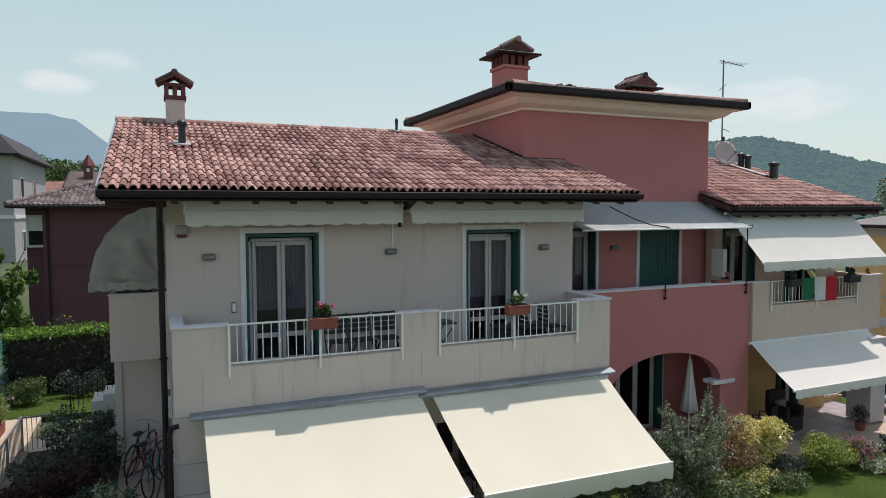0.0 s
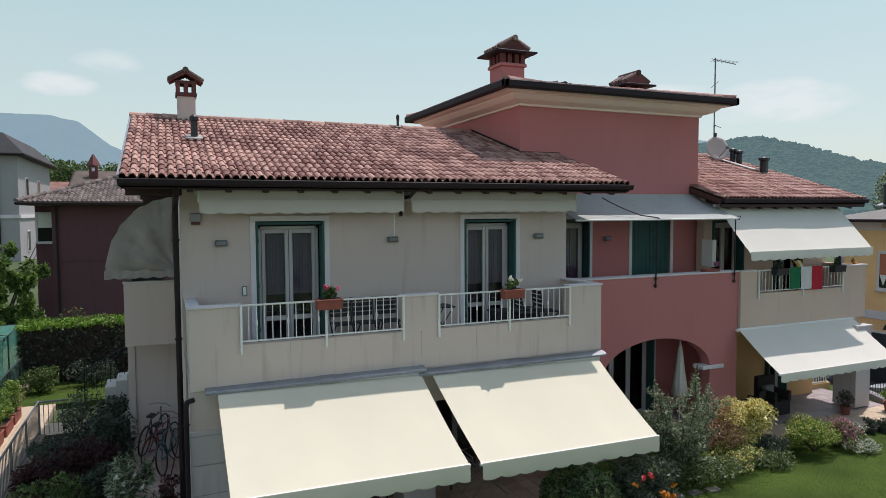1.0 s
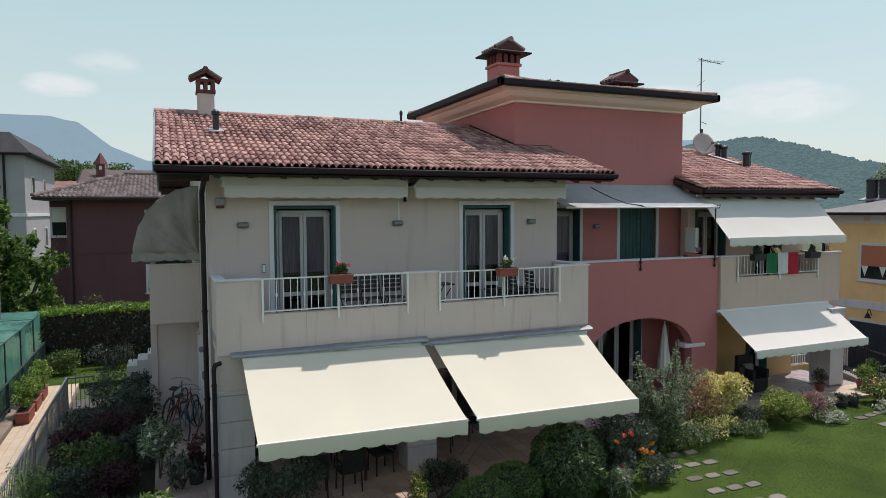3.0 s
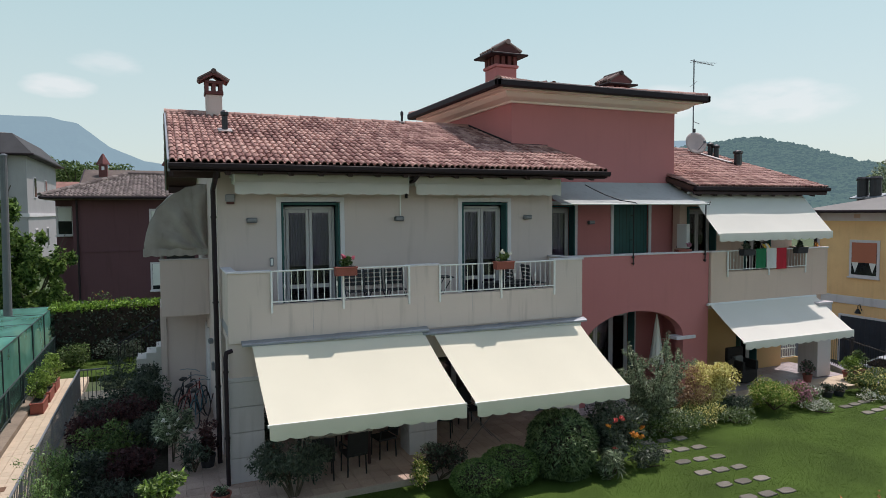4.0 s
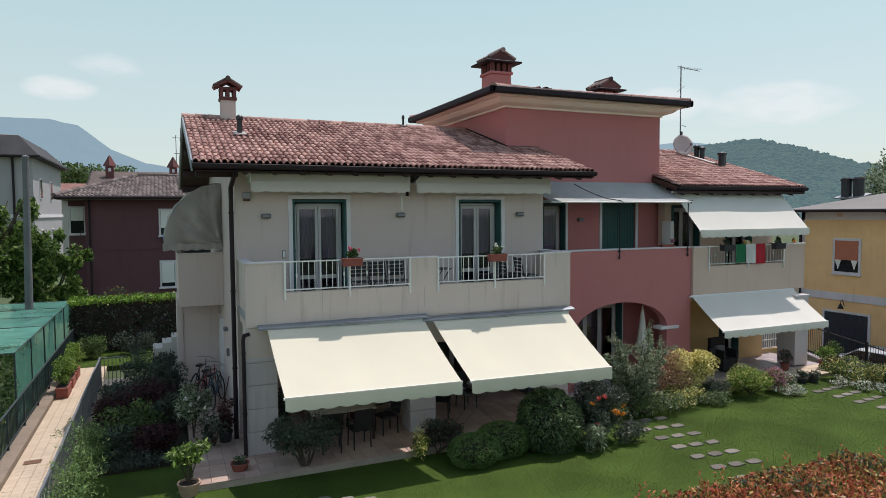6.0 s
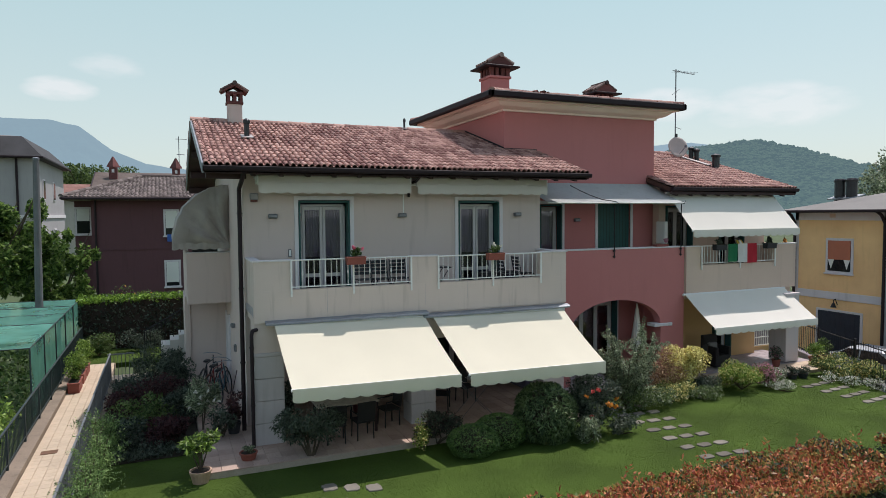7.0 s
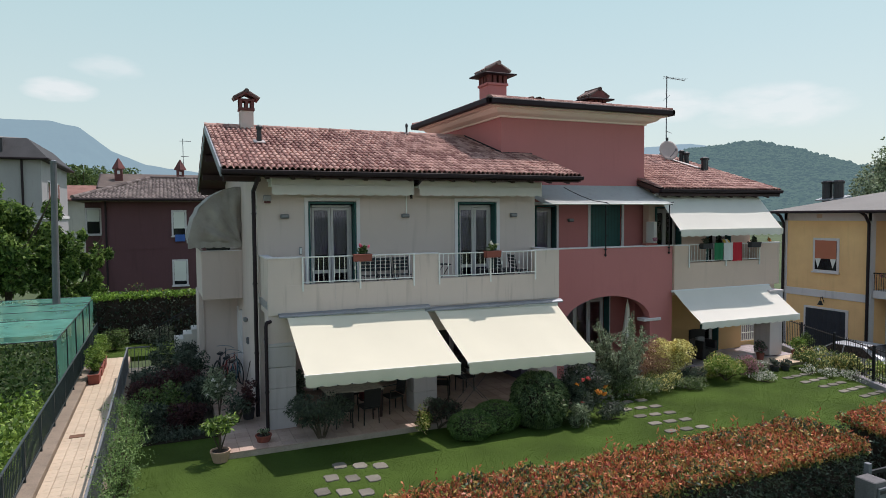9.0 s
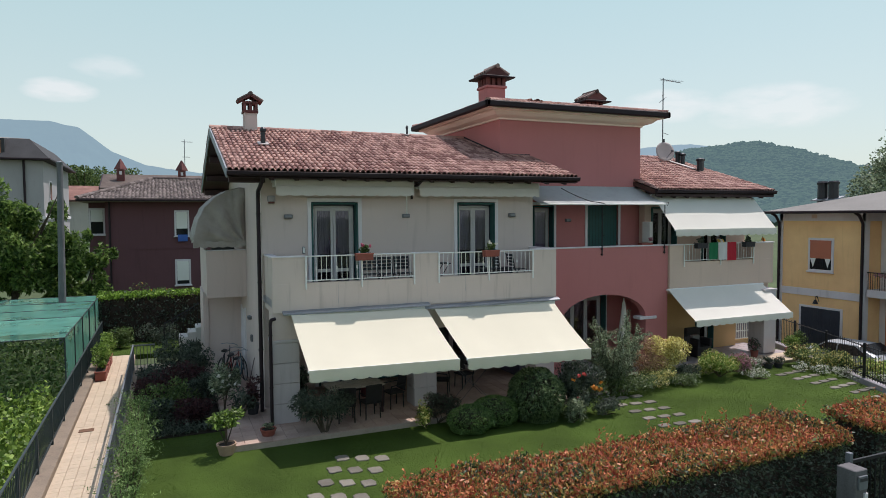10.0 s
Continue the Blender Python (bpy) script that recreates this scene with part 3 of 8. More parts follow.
for xa in (0.08, 3.82, 7.62):
    pillar(xa, xa + 0.66, 0.02, 0.62, 2.02, 4, "pale stone block pillar of the portico")
    tagged(finish("pillar_head", B(xa + 0.01, xa + 0.65, 0.03, 0.60, 2.05, 2.86), CREAM), "plastered pillar head", "pillar", kind="structure")
# ---- roofs ----
SL = 0.302


def rz(y, y0=0.30, z0=6.27):
    return z0 + SL * (y - y0)


def roof_body(name, x0, x1, y0, z0, ridge, label, cut=None):
    """Both slopes of a gabled roof as one thick sheet with boarded eaves; cut: (x, y), the corner left out for the tower."""
    t = thing(name, label, "roof", kind="structure", at=((x0 + x1) / 2, ridge, z0))
    zr = z0 + SL * (ridge - y0)
    th = 0.16
    if cut:
        cx0, cx1, cy = cut
        zc = z0 + SL * (cy - y0)
        part("slope", prism_x(bmesh.new(), [(y0, z0 - 0.03), (cy, zc - 0.03), (cy, zc - th), (y0, z0 - th)], x0, x1), TILE_BED, t)
        part("slope", prism_x(bmesh.new(), [(cy, zc - 0.03), (ridge, zr - 0.03), (ridge, zr - th), (cy, zc - th)], cx0, cx1), TILE_BED, t)
        a, b = cx0, cx1
    else:
        part("slope", prism_x(bmesh.new(), [(y0, z0 - 0.03), (ridge, zr - 0.03), (ridge, zr - th), (y0, z0 - th)], x0, x1), TILE_BED, t)
        a, b = x0, x1
    yb = 2 * ridge - y0
    part("slope", prism_x(bmesh.new(), [(ridge, zr - 0.03), (yb, z0 - 0.03), (yb, z0 - th), (ridge, zr - th)], a, b), TILE_BED, t)
    part("soffit_boards", prism_x(bmesh.new(), [(y0 + 0.02, z0 - th - 0.003), (ridge, zr - th - 0.003), (yb - 0.02, z0 - th - 0.003), (yb - 0.02, z0 - th - 0.03), (ridge, zr - th - 0.03), (y0 + 0.02, z0 - th - 0.03)], a + 0.02, b - 0.02), DARKWOOD, t, "dark stained soffit boards")
    return t


house_roof = roof_body("house_roof", -0.86, 9.25, 0.30, 6.27, 5.90, "gabled roof of red clay barrel tiles", cut=(-0.86, 8.02, 3.05))
part("soffit_boards", prism_x(bmesh.new(), [(0.32, 6.27 - 0.168), (3.03, 7.09 - 0.168), (3.03, 7.09 - 0.2), (0.32, 6.27 - 0.2)], 8.04, 9.23), DARKWOOD, house_roof)
# purlins under the gable overhang, and rafter tails under the eave
for y in (0.75, 2.3, 4.1, 5.9, 7.7, 9.5, 11.05):
    z = rz(y if y < 5.9 else 11.8 - y)
    part("purlin", B(-0.80, 0.08, y - 0.08, y + 0.08, z - 0.42, z - 0.20, bevel=0.01), DARKWOOD, house_roof)
for i in range(15):
    x = 0.2 + i * 0.62
    part("rafter", prism_x(bmesh.new(), [(0.36, 6.085), (1.29, 6.366), (1.29, 6.27), (0.36, 6.03)], x - 0.05, x + 0.05), DARKWOOD, house_roof)


def gutter(parent, x0, x1, y, z):
    prof = [(y + 0.065, z + 0.055), (y - 0.065, z + 0.055), (y - 0.075, z + 0.045), (y - 0.065, z - 0.02), (y - 0.03, z - 0.06), (y + 0.03, z - 0.06), (y + 0.065, z - 0.02)]
    return part("gutter", prism_x(bmesh.new(), prof, x0, x1), GUTTER, parent, "dark brown metal gutter")


gutter(house_roof, -0.88, 9.30, 0.24, 6.19)
part("fascia", B(-0.86, 9.27, 0.30, 0.33, 6.11, 6.22), DARKWOOD, house_roof)
# verge flashing at the gable
for s in (0, 1):
    ys = (0.30, 5.90) if s == 0 else (5.90, 11.5)
    zs = [rz(y if y <= 5.9 else 11.8 - y) for y in ys]
    part("verge_flashing", prism_x(bmesh.new(), [(ys[0], zs[0] + 0.035), (ys[1], zs[1] + 0.035), (ys[1], zs[1] - 0.19), (ys[0], zs[0] - 0.19)], -0.90, -0.862), ZINC, house_roof, "grey metal verge flashing")
part("verge_board", prism_x(bmesh.new(), [(0.30, 6.30), (3.05, 7.13), (3.05, 6.92), (0.30, 6.09)], 9.252, 9.28), DARKWOOD, house_roof)

# ---- the red tower ----
TX0, TX1, TY0, TY1 = 8.08, 13.97, 3.05, 8.45
tower = thing("tower", "dusky red plastered tower with a cream cornice and tiled hip roof", "house", kind="structure", at=(10.7, 5.3, 0))
tw = bmesh.new()
wall_with(tw, TX0, TX1, TY0, TY0 + 0.3, 2.9, 8.36, [(9.35, 10.20, 3.05, 5.46), (11.62, 12.97, 3.05, 5.46)])
part("front_wall", tw, RED, tower)
part("side_wall", B(TX0, TX0 + 0.3, TY0 + 0.3, TY1, 3.0, 8.36), RED, tower)
part("side_wall", B(TX1 - 0.3, TX1, TY0 + 0.3, TY1, 3.0, 8.36), RED, tower)
part("rear_wall", B(TX0 + 0.3, TX1 - 0.3, TY1 - 0.3, TY1, 3.0, 8.36), RED, tower)
cor = bmesh.new()
loops = []
for o, z in ((0.0, 8.32), (0.06, 8.325), (0.06, 8.375), (0.10, 8.385), (0.17, 8.405), (0.29, 8.445), (0.37, 8.51), (0.41, 8.55), (0.41, 8.575), (0.58, 8.585), (0.58, 8.665), (0.0, 8.67)):
    loops.append([cor.verts.new(c) for c in ((TX0 - o, TY0 - o, z), (TX1 + o, TY0 - o, z), (TX1 + o, TY1 + o, z), (TX0 - o, TY1 + o, z))])
for p, q in zip(loops, loops[1:]):
    for i in range(4):
        cor.faces.new((p[i], p[(i + 1) % 4], q[(i + 1) % 4], q[i]))
part("cornice", cor, CORNICE, tower, "cream stepped cornice")
ex0, ex1, ey0, ey1, ez = TX0 - 0.78, TX1 + 0.68, TY0 - 0.68, TY1 + 0.68, 8.735
hs = 0.215
hd = (ey1 - ey0) / 2
hv = [(ex0, ey0, ez), (ex1, ey0, ez), (ex1, ey1, ez), (ex0, ey1, ez), (ex0 + hd, ey0 + hd, ez + hs * hd), (ex1 - hd, ey0 + hd, ez + hs * hd), (ex0, ey0, ez - 0.06), (ex1, ey0, ez - 0.06), (ex1, ey1, ez - 0.06), (ex0, ey1, ez - 0.06)]
tower_roof = pydata("roof", hv, [(0, 1, 5, 4), (1, 2, 5), (2, 3, 4, 5), (3, 0, 4), (6, 9, 8, 7), (0, 6, 7, 1), (1, 7, 8, 2), (2, 8, 9, 3), (3, 9, 6, 0)], TILE_BED, tower)
gb = bmesh.new()
for a, b in (((ex0, ey0), (ex1, ey0)), ((ex1, ey0), (ex1, ey1)), ((ex1, ey1), (ex0, ey1)), ((ex0, ey1), (ex0, ey0))):
    x0, x1, y0, y1 = min(a[0], b[0]), max(a[0], b[0]), min(a[1], b[1]), max(a[1], b[1])
    box(gb, x0 - 0.08, x1 + 0.08, y0 - 0.08, y1 + 0.08, ez - 0.12, ez + 0.085, 0.035)
part("gutter", gb, GUTTER, tower, "dark metal gutter all round")

# ---- red arcade and terrace below the tower ----
AY = 1.43
arc = bmesh.new()
cx, a_, b_, spring = 11.18, 1.72, 0.86, 1.58
N = 28
ring = [(cx - a_ * math.cos(math.pi * i / N), spring + b_ * math.sin(math.pi * i / N)) for i in range(N + 1)]
for y, flip in ((AY, 0), (AY + 0.30, 1)):
    def face(pts):
        vs = [arc.verts.new((x, y, z)) for x, z in pts]
        arc.faces.new(vs[::-1] if flip else vs)
    face([(8.20, -0.1), (cx - a_, -0.1), (cx - a_, spring), (8.20, spring)])
    face([(cx + a_, -0.1), (13.85, -0.1), (13.85, spring), (cx + a_, spring)])
    face([(8.20, spring), (cx - a_, spring), (cx - a_, 4.02), (8.20, 4.02)])
    face([(cx + a_, spring), (13.85, spring), (13.85, 4.02), (cx + a_, 4.02)])
    for p, q in zip(ring, ring[1:]):
        face([p, q, (q[0], 4.02), (p[0], 4.02)])
for p, q in zip([(cx - a_, -0.1)] + ring, ring + [(cx + a_, -0.1)]):
    arc.faces.new([arc.verts.new(c) for c in ((p[0], AY, p[1]), (p[0], AY + 0.3, p[1]), (q[0], AY + 0.3, q[1]), (q[0], AY, q[1]))])
for pts in (((13.85, AY, -0.1), (13.85, AY + 0.3, -0.1), (13.85, AY + 0.3, 4.02), (13.85, AY, 4.02)), ((8.2, AY, 4.02), (13.85, AY, 4.02), (13.85, AY + 0.3, 4.02), (8.2, AY + 0.3, 4.02))):
    arc.faces.new([arc.verts.new(c) for c in pts])
bmesh.ops.remove_doubles(arc, verts=arc.verts, dist=0.0005)
bmesh.ops.recalc_face_normals(arc, faces=arc.faces)
arcade = tagged(finish("wall_arcade", arc, RED), "dusky red arcade wall with one wide arch", "wall", kind="structure")
tagged(finish("arcade_coping", B(8.34, 13.87, AY - 0.025, AY + 0.32, 4.022, 4.06, bevel=0.006), WHITE_TRIM), "white coping on the red parapet", "trim", kind="structure")
tagged(finish("impost_band", B(12.62, 13.35, AY - 0.05, AY + 0.32, 1.50, 1.60, bevel=0.012), WHITE_TRIM), "white stone impost beside the arch", "trim", kind="structure")
tagged(finish("floor_terrace", B(8.31, 13.85, AY + 0.31, TY0 - 0.002, 2.85, 3.05), CONCRETE), "terrace floor slab", "floor", kind="structure")
tagged(finish("wall_porch", wall_with(bmesh.new(), 8.3, 13.6, 3.0, 3.3, -0.1, 2.85, [(10.35, 12.35, -0.08, 2.25)]), RED), "red wall at the back of the porch", "wall", kind="structure")
tagged(finish("wall_porch_side", B(13.55, 13.85, AY + 0.31, 3.3, -0.1, 2.85), RED), "red side wall of the porch", "wall", kind="structure")
trim_frame("trim_8", 10.35, 12.35, -0.08, 2.25, 3.0)
window_unit("door_8", 10.35, 12.35, -0.08, 2.25, 3.16, "dark glass porch door with green shutters", leaves=3, curtain=False, frame_mat=FRAME)
trim_frame("trim_9", 9.35, 10.20, 3.05, 5.46, TY0)
window_unit("door_9", 9.35, 10.20, 3.05, 5.46, TY0 + 0.2, "dark terrace door in the red wall", leaves=1)
trim_frame("trim_10", 11.62, 12.97, 3.05, 5.46, TY0)
t = thing("door_10", "closed green board shutters on the terrace door", "door", kind="structure", at=(12.29, TY0, 3.05))
for xa in (11.63, 12.30):
    sh = part("shutter", B(xa, xa + 0.66, TY0 + 0.05, TY0 + 0.09, 3.06, 5.45, bevel=0.006), GREEN, t)
    for i in range(1, 5):
        part("board_joint", B(xa + i * 0.132 - 0.004, xa + i * 0.132 + 0.004, TY0 + 0.047, TY0 + 0.055, 3.08, 5.42), IRON, sh)
    for zz in (3.5, 4.35, 5.1):
        part("hinge", B(xa + 0.02, xa + 0.10, TY0 + 0.04, TY0 + 0.052, zz, zz + 0.03), IRON, sh)

# ---- right house ----
RY = 1.35
RW = 2.65
tagged(finish("wall_right_facade", wall_with(bmesh.new(), 13.86, 18.85, RW, RW + 0.3, 2.86, 6.2, [(14.15, 15.35, 3.05, 5.4), (16.6, 17.8, 3.05, 5.4)]), BEIGE), "beige plastered upper wall", "wall", kind="structure")
for i, (a, b) in enumerate(((14.15, 15.35), (16.6, 17.8))):
    window_unit("door_%d" % (i + 11), a, b, 3.06, 5.4, RW + 0.2, "dark balcony door of the beige home")
tagged(finish("wall_right_side", prism_x(bmesh.new(), [(RW + 0.3, 2.86), (11.8, 2.86), (11.8, 6.1), (7.2, 7.4), (RW + 0.3, 6.2)], 18.55, 18.85), BEIGE), "beige gable wall", "wall", kind="structure")
tagged(finish("floor_right_upper", B(13.86, 18.85, RY + 0.17, RW - 0.002, 2.86, 3.05), CONCRETE), "balcony slab of the beige home", "floor", kind="structure")
tagged(finish("wall_right_plinth", B(18.15, 18.45, RW + 0.3, 11.8, -0.1, 2.858), PORCH), "ochre side wall of the ground floor", "wall", kind="structure")
rb = thing("balcony_parapet", "beige plastered balcony parapet", "parapet", kind="structure", at=(16.3, RY, 2.5))
part("low_wall", B(13.87, 18.9, RY, RY + 0.16, 2.50, 3.42, bevel=0.006), BEIGE, rb)
for xa, xb in ((13.87, 14.47), (17.85, 18.9)):
    part("pier", B(xa, xb, RY + 0.002, RY + 0.158, 3.40, 4.02, bevel=0.006), BEIGE, rb)
    part("coping", B(xa - 0.02, xb + 0.02, RY - 0.025, RY + 0.185, 4.02, 4.06, bevel=0.006), WHITE_TRIM, rb)
part("return_wall", B(18.74, 18.9, RY + 0.165, RW, 2.5, 4.02), BEIGE, rb)
railing(14.47, 17.85, RY - 0.035, 3.42, 4.06, 26, (14.49, 16.2, 17.83), label="white iron railing of the beige balcony")
tagged(finish("wall_right_porch", wall_with(bmesh.new(), 13.86, 18.45, RW, RW + 0.3, -0.1, 2.858, [(16.35, 17.15, -0.1, 2.15)]), PORCH), "ochre wall behind the second portico", "wall", kind="structure")
window_unit("door_13", 16.35, 17.15, -0.1, 2.15, RW + 0.12, "dark glass door of the second portico", leaves=1, curtain=False)
tagged(finish("right_beam", B(13.86, 18.85, RY + 0.17, RY + 0.5, 2.3, 2.86), BEIGE), "plastered beam", "beam", kind="structure")
pillar(18.0, 18.62, 0.95, 1.65, 2.3, 1, "pale grey square pillar at the patio corner")
right_roof = roof_body("house_roof", 13.64, 19.45, 1.85, 6.00, 7.4, "gabled red tile roof beside the tower")
gutter(right_roof, 13.64, 19.50, 1.79, 5.93)
part("fascia", B(13.64, 19.45, 1.85, 1.88, 5.75, 5.95), DARKWOOD, right_roof)
part("verge_board", prism_x(bmesh.new(), [(1.85, 6.02), (7.4, 6.02 + 5.55 * SL), (7.4, 5.80 + 5.55 * SL), (1.85, 5.80)], 19.452, 19.48), DARKWOOD, right_roof)
for i in range(9):
    x = 13.95 + i * 0.62
    part("rafter", prism_x(bmesh.new(), [(1.90, 5.80), (2.64, 6.03), (2.64, 5.91), (1.90, 5.70)], x - 0.05, x + 0.05), DARKWOOD, right_roof)


# ---- awnings ----
def awning(x0, x1, yt, zt, yf, zf, val, cloth, label, sag=0.06, scallop=0.34, arms=True, seed=1, tilt=0.0, spread=0.0):
    """A pull-out awning: cloth on a roller, front bar, scalloped valance and folding arms."""
    t = thing("awning", label, "awning", "sun awnings", at=((x0 + x1) / 2, yt, zt))
    rng = random.Random(seed)
    nx, ny = 28, 14
    v, f = [], []
    for j in range(ny + 1):
        s = j / ny
        for i in range(nx + 1):
            u = i / nx
            wav = 0.012 * math.sin(u * 9 + seed) * math.sin(math.pi * s) + 0.006 * math.sin(u * 31 + seed * 2) * s
            v.append((x0 + (x1 - x0 + spread * (1 - s)) * u, yt + (yf - yt) * s, zt + (zf - zt) * s + tilt * u - sag * math.sin(math.pi * s) * (0.7 + 0.3 * math.sin(math.pi * u)) + wav))
    for j in range(ny):
        for i in range(nx):
            a = j * (nx + 1) + i
            f.append((a, a + nx + 1, a + nx + 2, a + 1))
    part_cloth = pydata("cloth", v, f, cloth, t, smooth=True)
    # valance
    v, f = [], []
    m = max(24, int((x1 - x0) / 0.03))
    for i in range(m + 1):
        x = x0 + (x1 - x0) * i / m
        ph = (x - x0) / scallop
        drop = val - 0.045 + 0.045 * abs(math.sin(math.pi * ph)) ** 0.6
        yo = yf - 0.055 - 0.008 * math.sin(ph * 3.1 + seed)
        zl = zf + tilt * i / m
        v += [(x, yf - 0.045, zl + 0.012), (x, yo, zl - val * 0.5), (x, yo + 0.008, zl - drop)]
        if i:
            b = 3 * i
            f += [(b - 3, b, b + 1, b - 2), (b - 2, b + 1, b + 2, b - 1)]
    pydata("valance", v, f, cloth, t, "scalloped hanging valance", smooth=True)
    part("front_bar", bent(bmesh.new(), [(x0 - 0.02, yf, zf - 0.02), (x1 + 0.02, yf, zf + tilt - 0.02)], 0.03), WHITE, t)
    part("roller", bent(bmesh.new(), [(x0 - 0.05, yt + 0.05, zt), (x1 + spread + 0.05, yt + 0.05, zt + tilt)], 0.045), WHITE, t)
    if arms:
        for xa, d in ((x0 + 0.35, 1), (x1 - 0.35, -1)):
            e = (xa + d * 0.55, (yt + yf) / 2, (zt + zf) / 2 - sag - 0.22)
            part("arm", bent(bmesh.new(), [(xa, yt + 0.03, zt - 0.20), e, (xa + d * 0.05, yf + 0.03, zf - 0.13)], 0.022), WHITE, t, "folding metal arm")
    return t


awning(0.52, 4.14, -0.12, 2.70, -2.20, 1.74, 0.27, AWN, "large cream awning pulled out over the patio", sag=0.05, seed=1, tilt=-0.07)
awning(4.36, 7.95, -0.12, 2.61, -2.20, 1.65, 0.28, AWN, "large cream awning with a scalloped valance", sag=0.05, seed=2, tilt=-0.06, spread=0.22)
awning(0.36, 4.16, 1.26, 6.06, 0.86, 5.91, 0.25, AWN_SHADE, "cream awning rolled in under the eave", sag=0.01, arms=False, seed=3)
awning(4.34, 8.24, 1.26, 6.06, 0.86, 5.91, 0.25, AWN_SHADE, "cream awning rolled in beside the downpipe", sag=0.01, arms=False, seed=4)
awning(13.80, 18.62, 2.15, 5.80, 1.03, 4.58, 0.24, AWN_WHITE, "white awning lowered before the beige balcony", sag=0.03, seed=5)
awning(13.80, 18.32, 1.30, 2.47, 0.05, 1.58, 0.22, AWN_WHITE, "white awning over the second patio", sag=0.04, seed=6)
for x0, x1 in ((0.34, 4.18), (4.32, 8.26)):
    ca = thing("awning_cassette", "cream boxed cassette of the rolled awning", "awning cassette", "awning cassettes", at=((x0 + x1) / 2, 1.0, 5.95))
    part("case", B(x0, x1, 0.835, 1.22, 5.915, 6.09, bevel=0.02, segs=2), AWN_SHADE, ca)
    for xe in (x0, x1 - 0.03):
        part("end_cap", B(xe, xe + 0.03, 0.82, 1.29, 5.89, 6.085, bevel=0.01), WHITE, ca)
for x0, x1, dz in ((0.33, 4.24, -0.10), (4.10, 8.36, -0.18)):
    cass = thing("awning_hood", "thin grey metal hood over the lower awnings", "awning hood", "awning hoods", at=((x0 + x1) / 2, -0.1, 2.8 + dz))
    part("hood", prism_x(bmesh.new(), [(0.0, 2.88 + dz), (-0.13, 2.845 + dz), (-0.16, 2.82 + dz), (-0.16, 2.785 + dz), (0.0, 2.83 + dz)], x0, x1), ZINC, cass)
    part("lap", prism_x(bmesh.new(), [(0.0, 2.888 + dz), (-0.135, 2.853 + dz), (-0.166, 2.826 + dz), (-0.166, 2.78 + dz), (0.0, 2.83 + dz)], x0 + 1.9, x0 + 2.2), ZINC, cass)

# ---- distance ----
def ridge_mesh(name, label, outline, depth, base, material, seed, rough, steps=160, rows=26):
    """A range of hills: a crest line in metres, with slopes that fall towards the valley."""
    rng = np.random.default_rng(seed)
    xs = np.array([p[0] for p in outline]); ys = np.array([p[1] for p in outline]); zs = np.array([p[2] for p in outline])
    u = np.linspace(0, 1, steps) * (len(outline) - 1)
    px, py, pz = (np.interp(u, np.arange(len(outline)), a) for a in (xs, ys, zs))
    v, f = [], []
    for j in range(rows):
        s = j / (rows - 1)
        for i in range(steps):
            nz = noise.fractal(Vector((px[i] / depth * 5, s * 4, seed)), 0.9, 2.0, 5)
            h = pz[i] * (1 - s) ** 1.15 + base * s + nz * rough * (0.25 + math.sin(math.pi * min(1, s + 0.05)))
            v.append((px[i] * (1 - 0.45 * s), py[i] - depth * s, h))
    for j in range(rows - 1):
        for i in range(steps - 1):
            a = j * steps + i
            f.append((a, a + steps, a + steps + 1, a + 1))
    ob = pydata(name, v, f, material, smooth=True)
    return tagged(ob, label, "hill", kind="structure")


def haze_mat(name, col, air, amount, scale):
    """Woods with the haze of far summer air mixed in as a bluish glow."""
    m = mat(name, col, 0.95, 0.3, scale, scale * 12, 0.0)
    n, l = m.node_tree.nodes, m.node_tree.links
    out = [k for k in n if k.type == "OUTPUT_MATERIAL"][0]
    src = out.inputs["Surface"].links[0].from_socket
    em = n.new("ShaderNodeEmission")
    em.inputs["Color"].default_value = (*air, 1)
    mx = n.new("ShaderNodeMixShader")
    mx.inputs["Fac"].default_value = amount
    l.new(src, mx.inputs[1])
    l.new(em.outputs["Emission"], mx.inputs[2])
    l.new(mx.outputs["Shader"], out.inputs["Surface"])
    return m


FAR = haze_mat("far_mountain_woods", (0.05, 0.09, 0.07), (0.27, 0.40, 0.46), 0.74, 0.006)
FAR2 = haze_mat("far_mountain_haze", (0.05, 0.09, 0.07), (0.30, 0.43, 0.50), 0.78, 0.006)
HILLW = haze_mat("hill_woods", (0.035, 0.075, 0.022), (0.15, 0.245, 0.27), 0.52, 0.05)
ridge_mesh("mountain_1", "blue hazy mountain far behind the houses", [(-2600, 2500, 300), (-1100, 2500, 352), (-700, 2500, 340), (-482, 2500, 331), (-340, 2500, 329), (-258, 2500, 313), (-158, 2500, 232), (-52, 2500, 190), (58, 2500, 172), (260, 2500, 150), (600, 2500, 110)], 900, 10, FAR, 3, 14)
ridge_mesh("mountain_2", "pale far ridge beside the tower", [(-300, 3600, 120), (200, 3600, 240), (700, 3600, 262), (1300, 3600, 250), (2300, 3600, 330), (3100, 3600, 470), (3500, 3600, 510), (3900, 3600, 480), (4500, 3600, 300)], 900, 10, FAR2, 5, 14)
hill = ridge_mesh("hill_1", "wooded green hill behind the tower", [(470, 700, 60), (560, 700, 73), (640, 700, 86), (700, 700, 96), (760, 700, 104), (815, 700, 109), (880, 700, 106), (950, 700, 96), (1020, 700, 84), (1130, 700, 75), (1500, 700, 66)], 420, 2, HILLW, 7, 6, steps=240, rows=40)

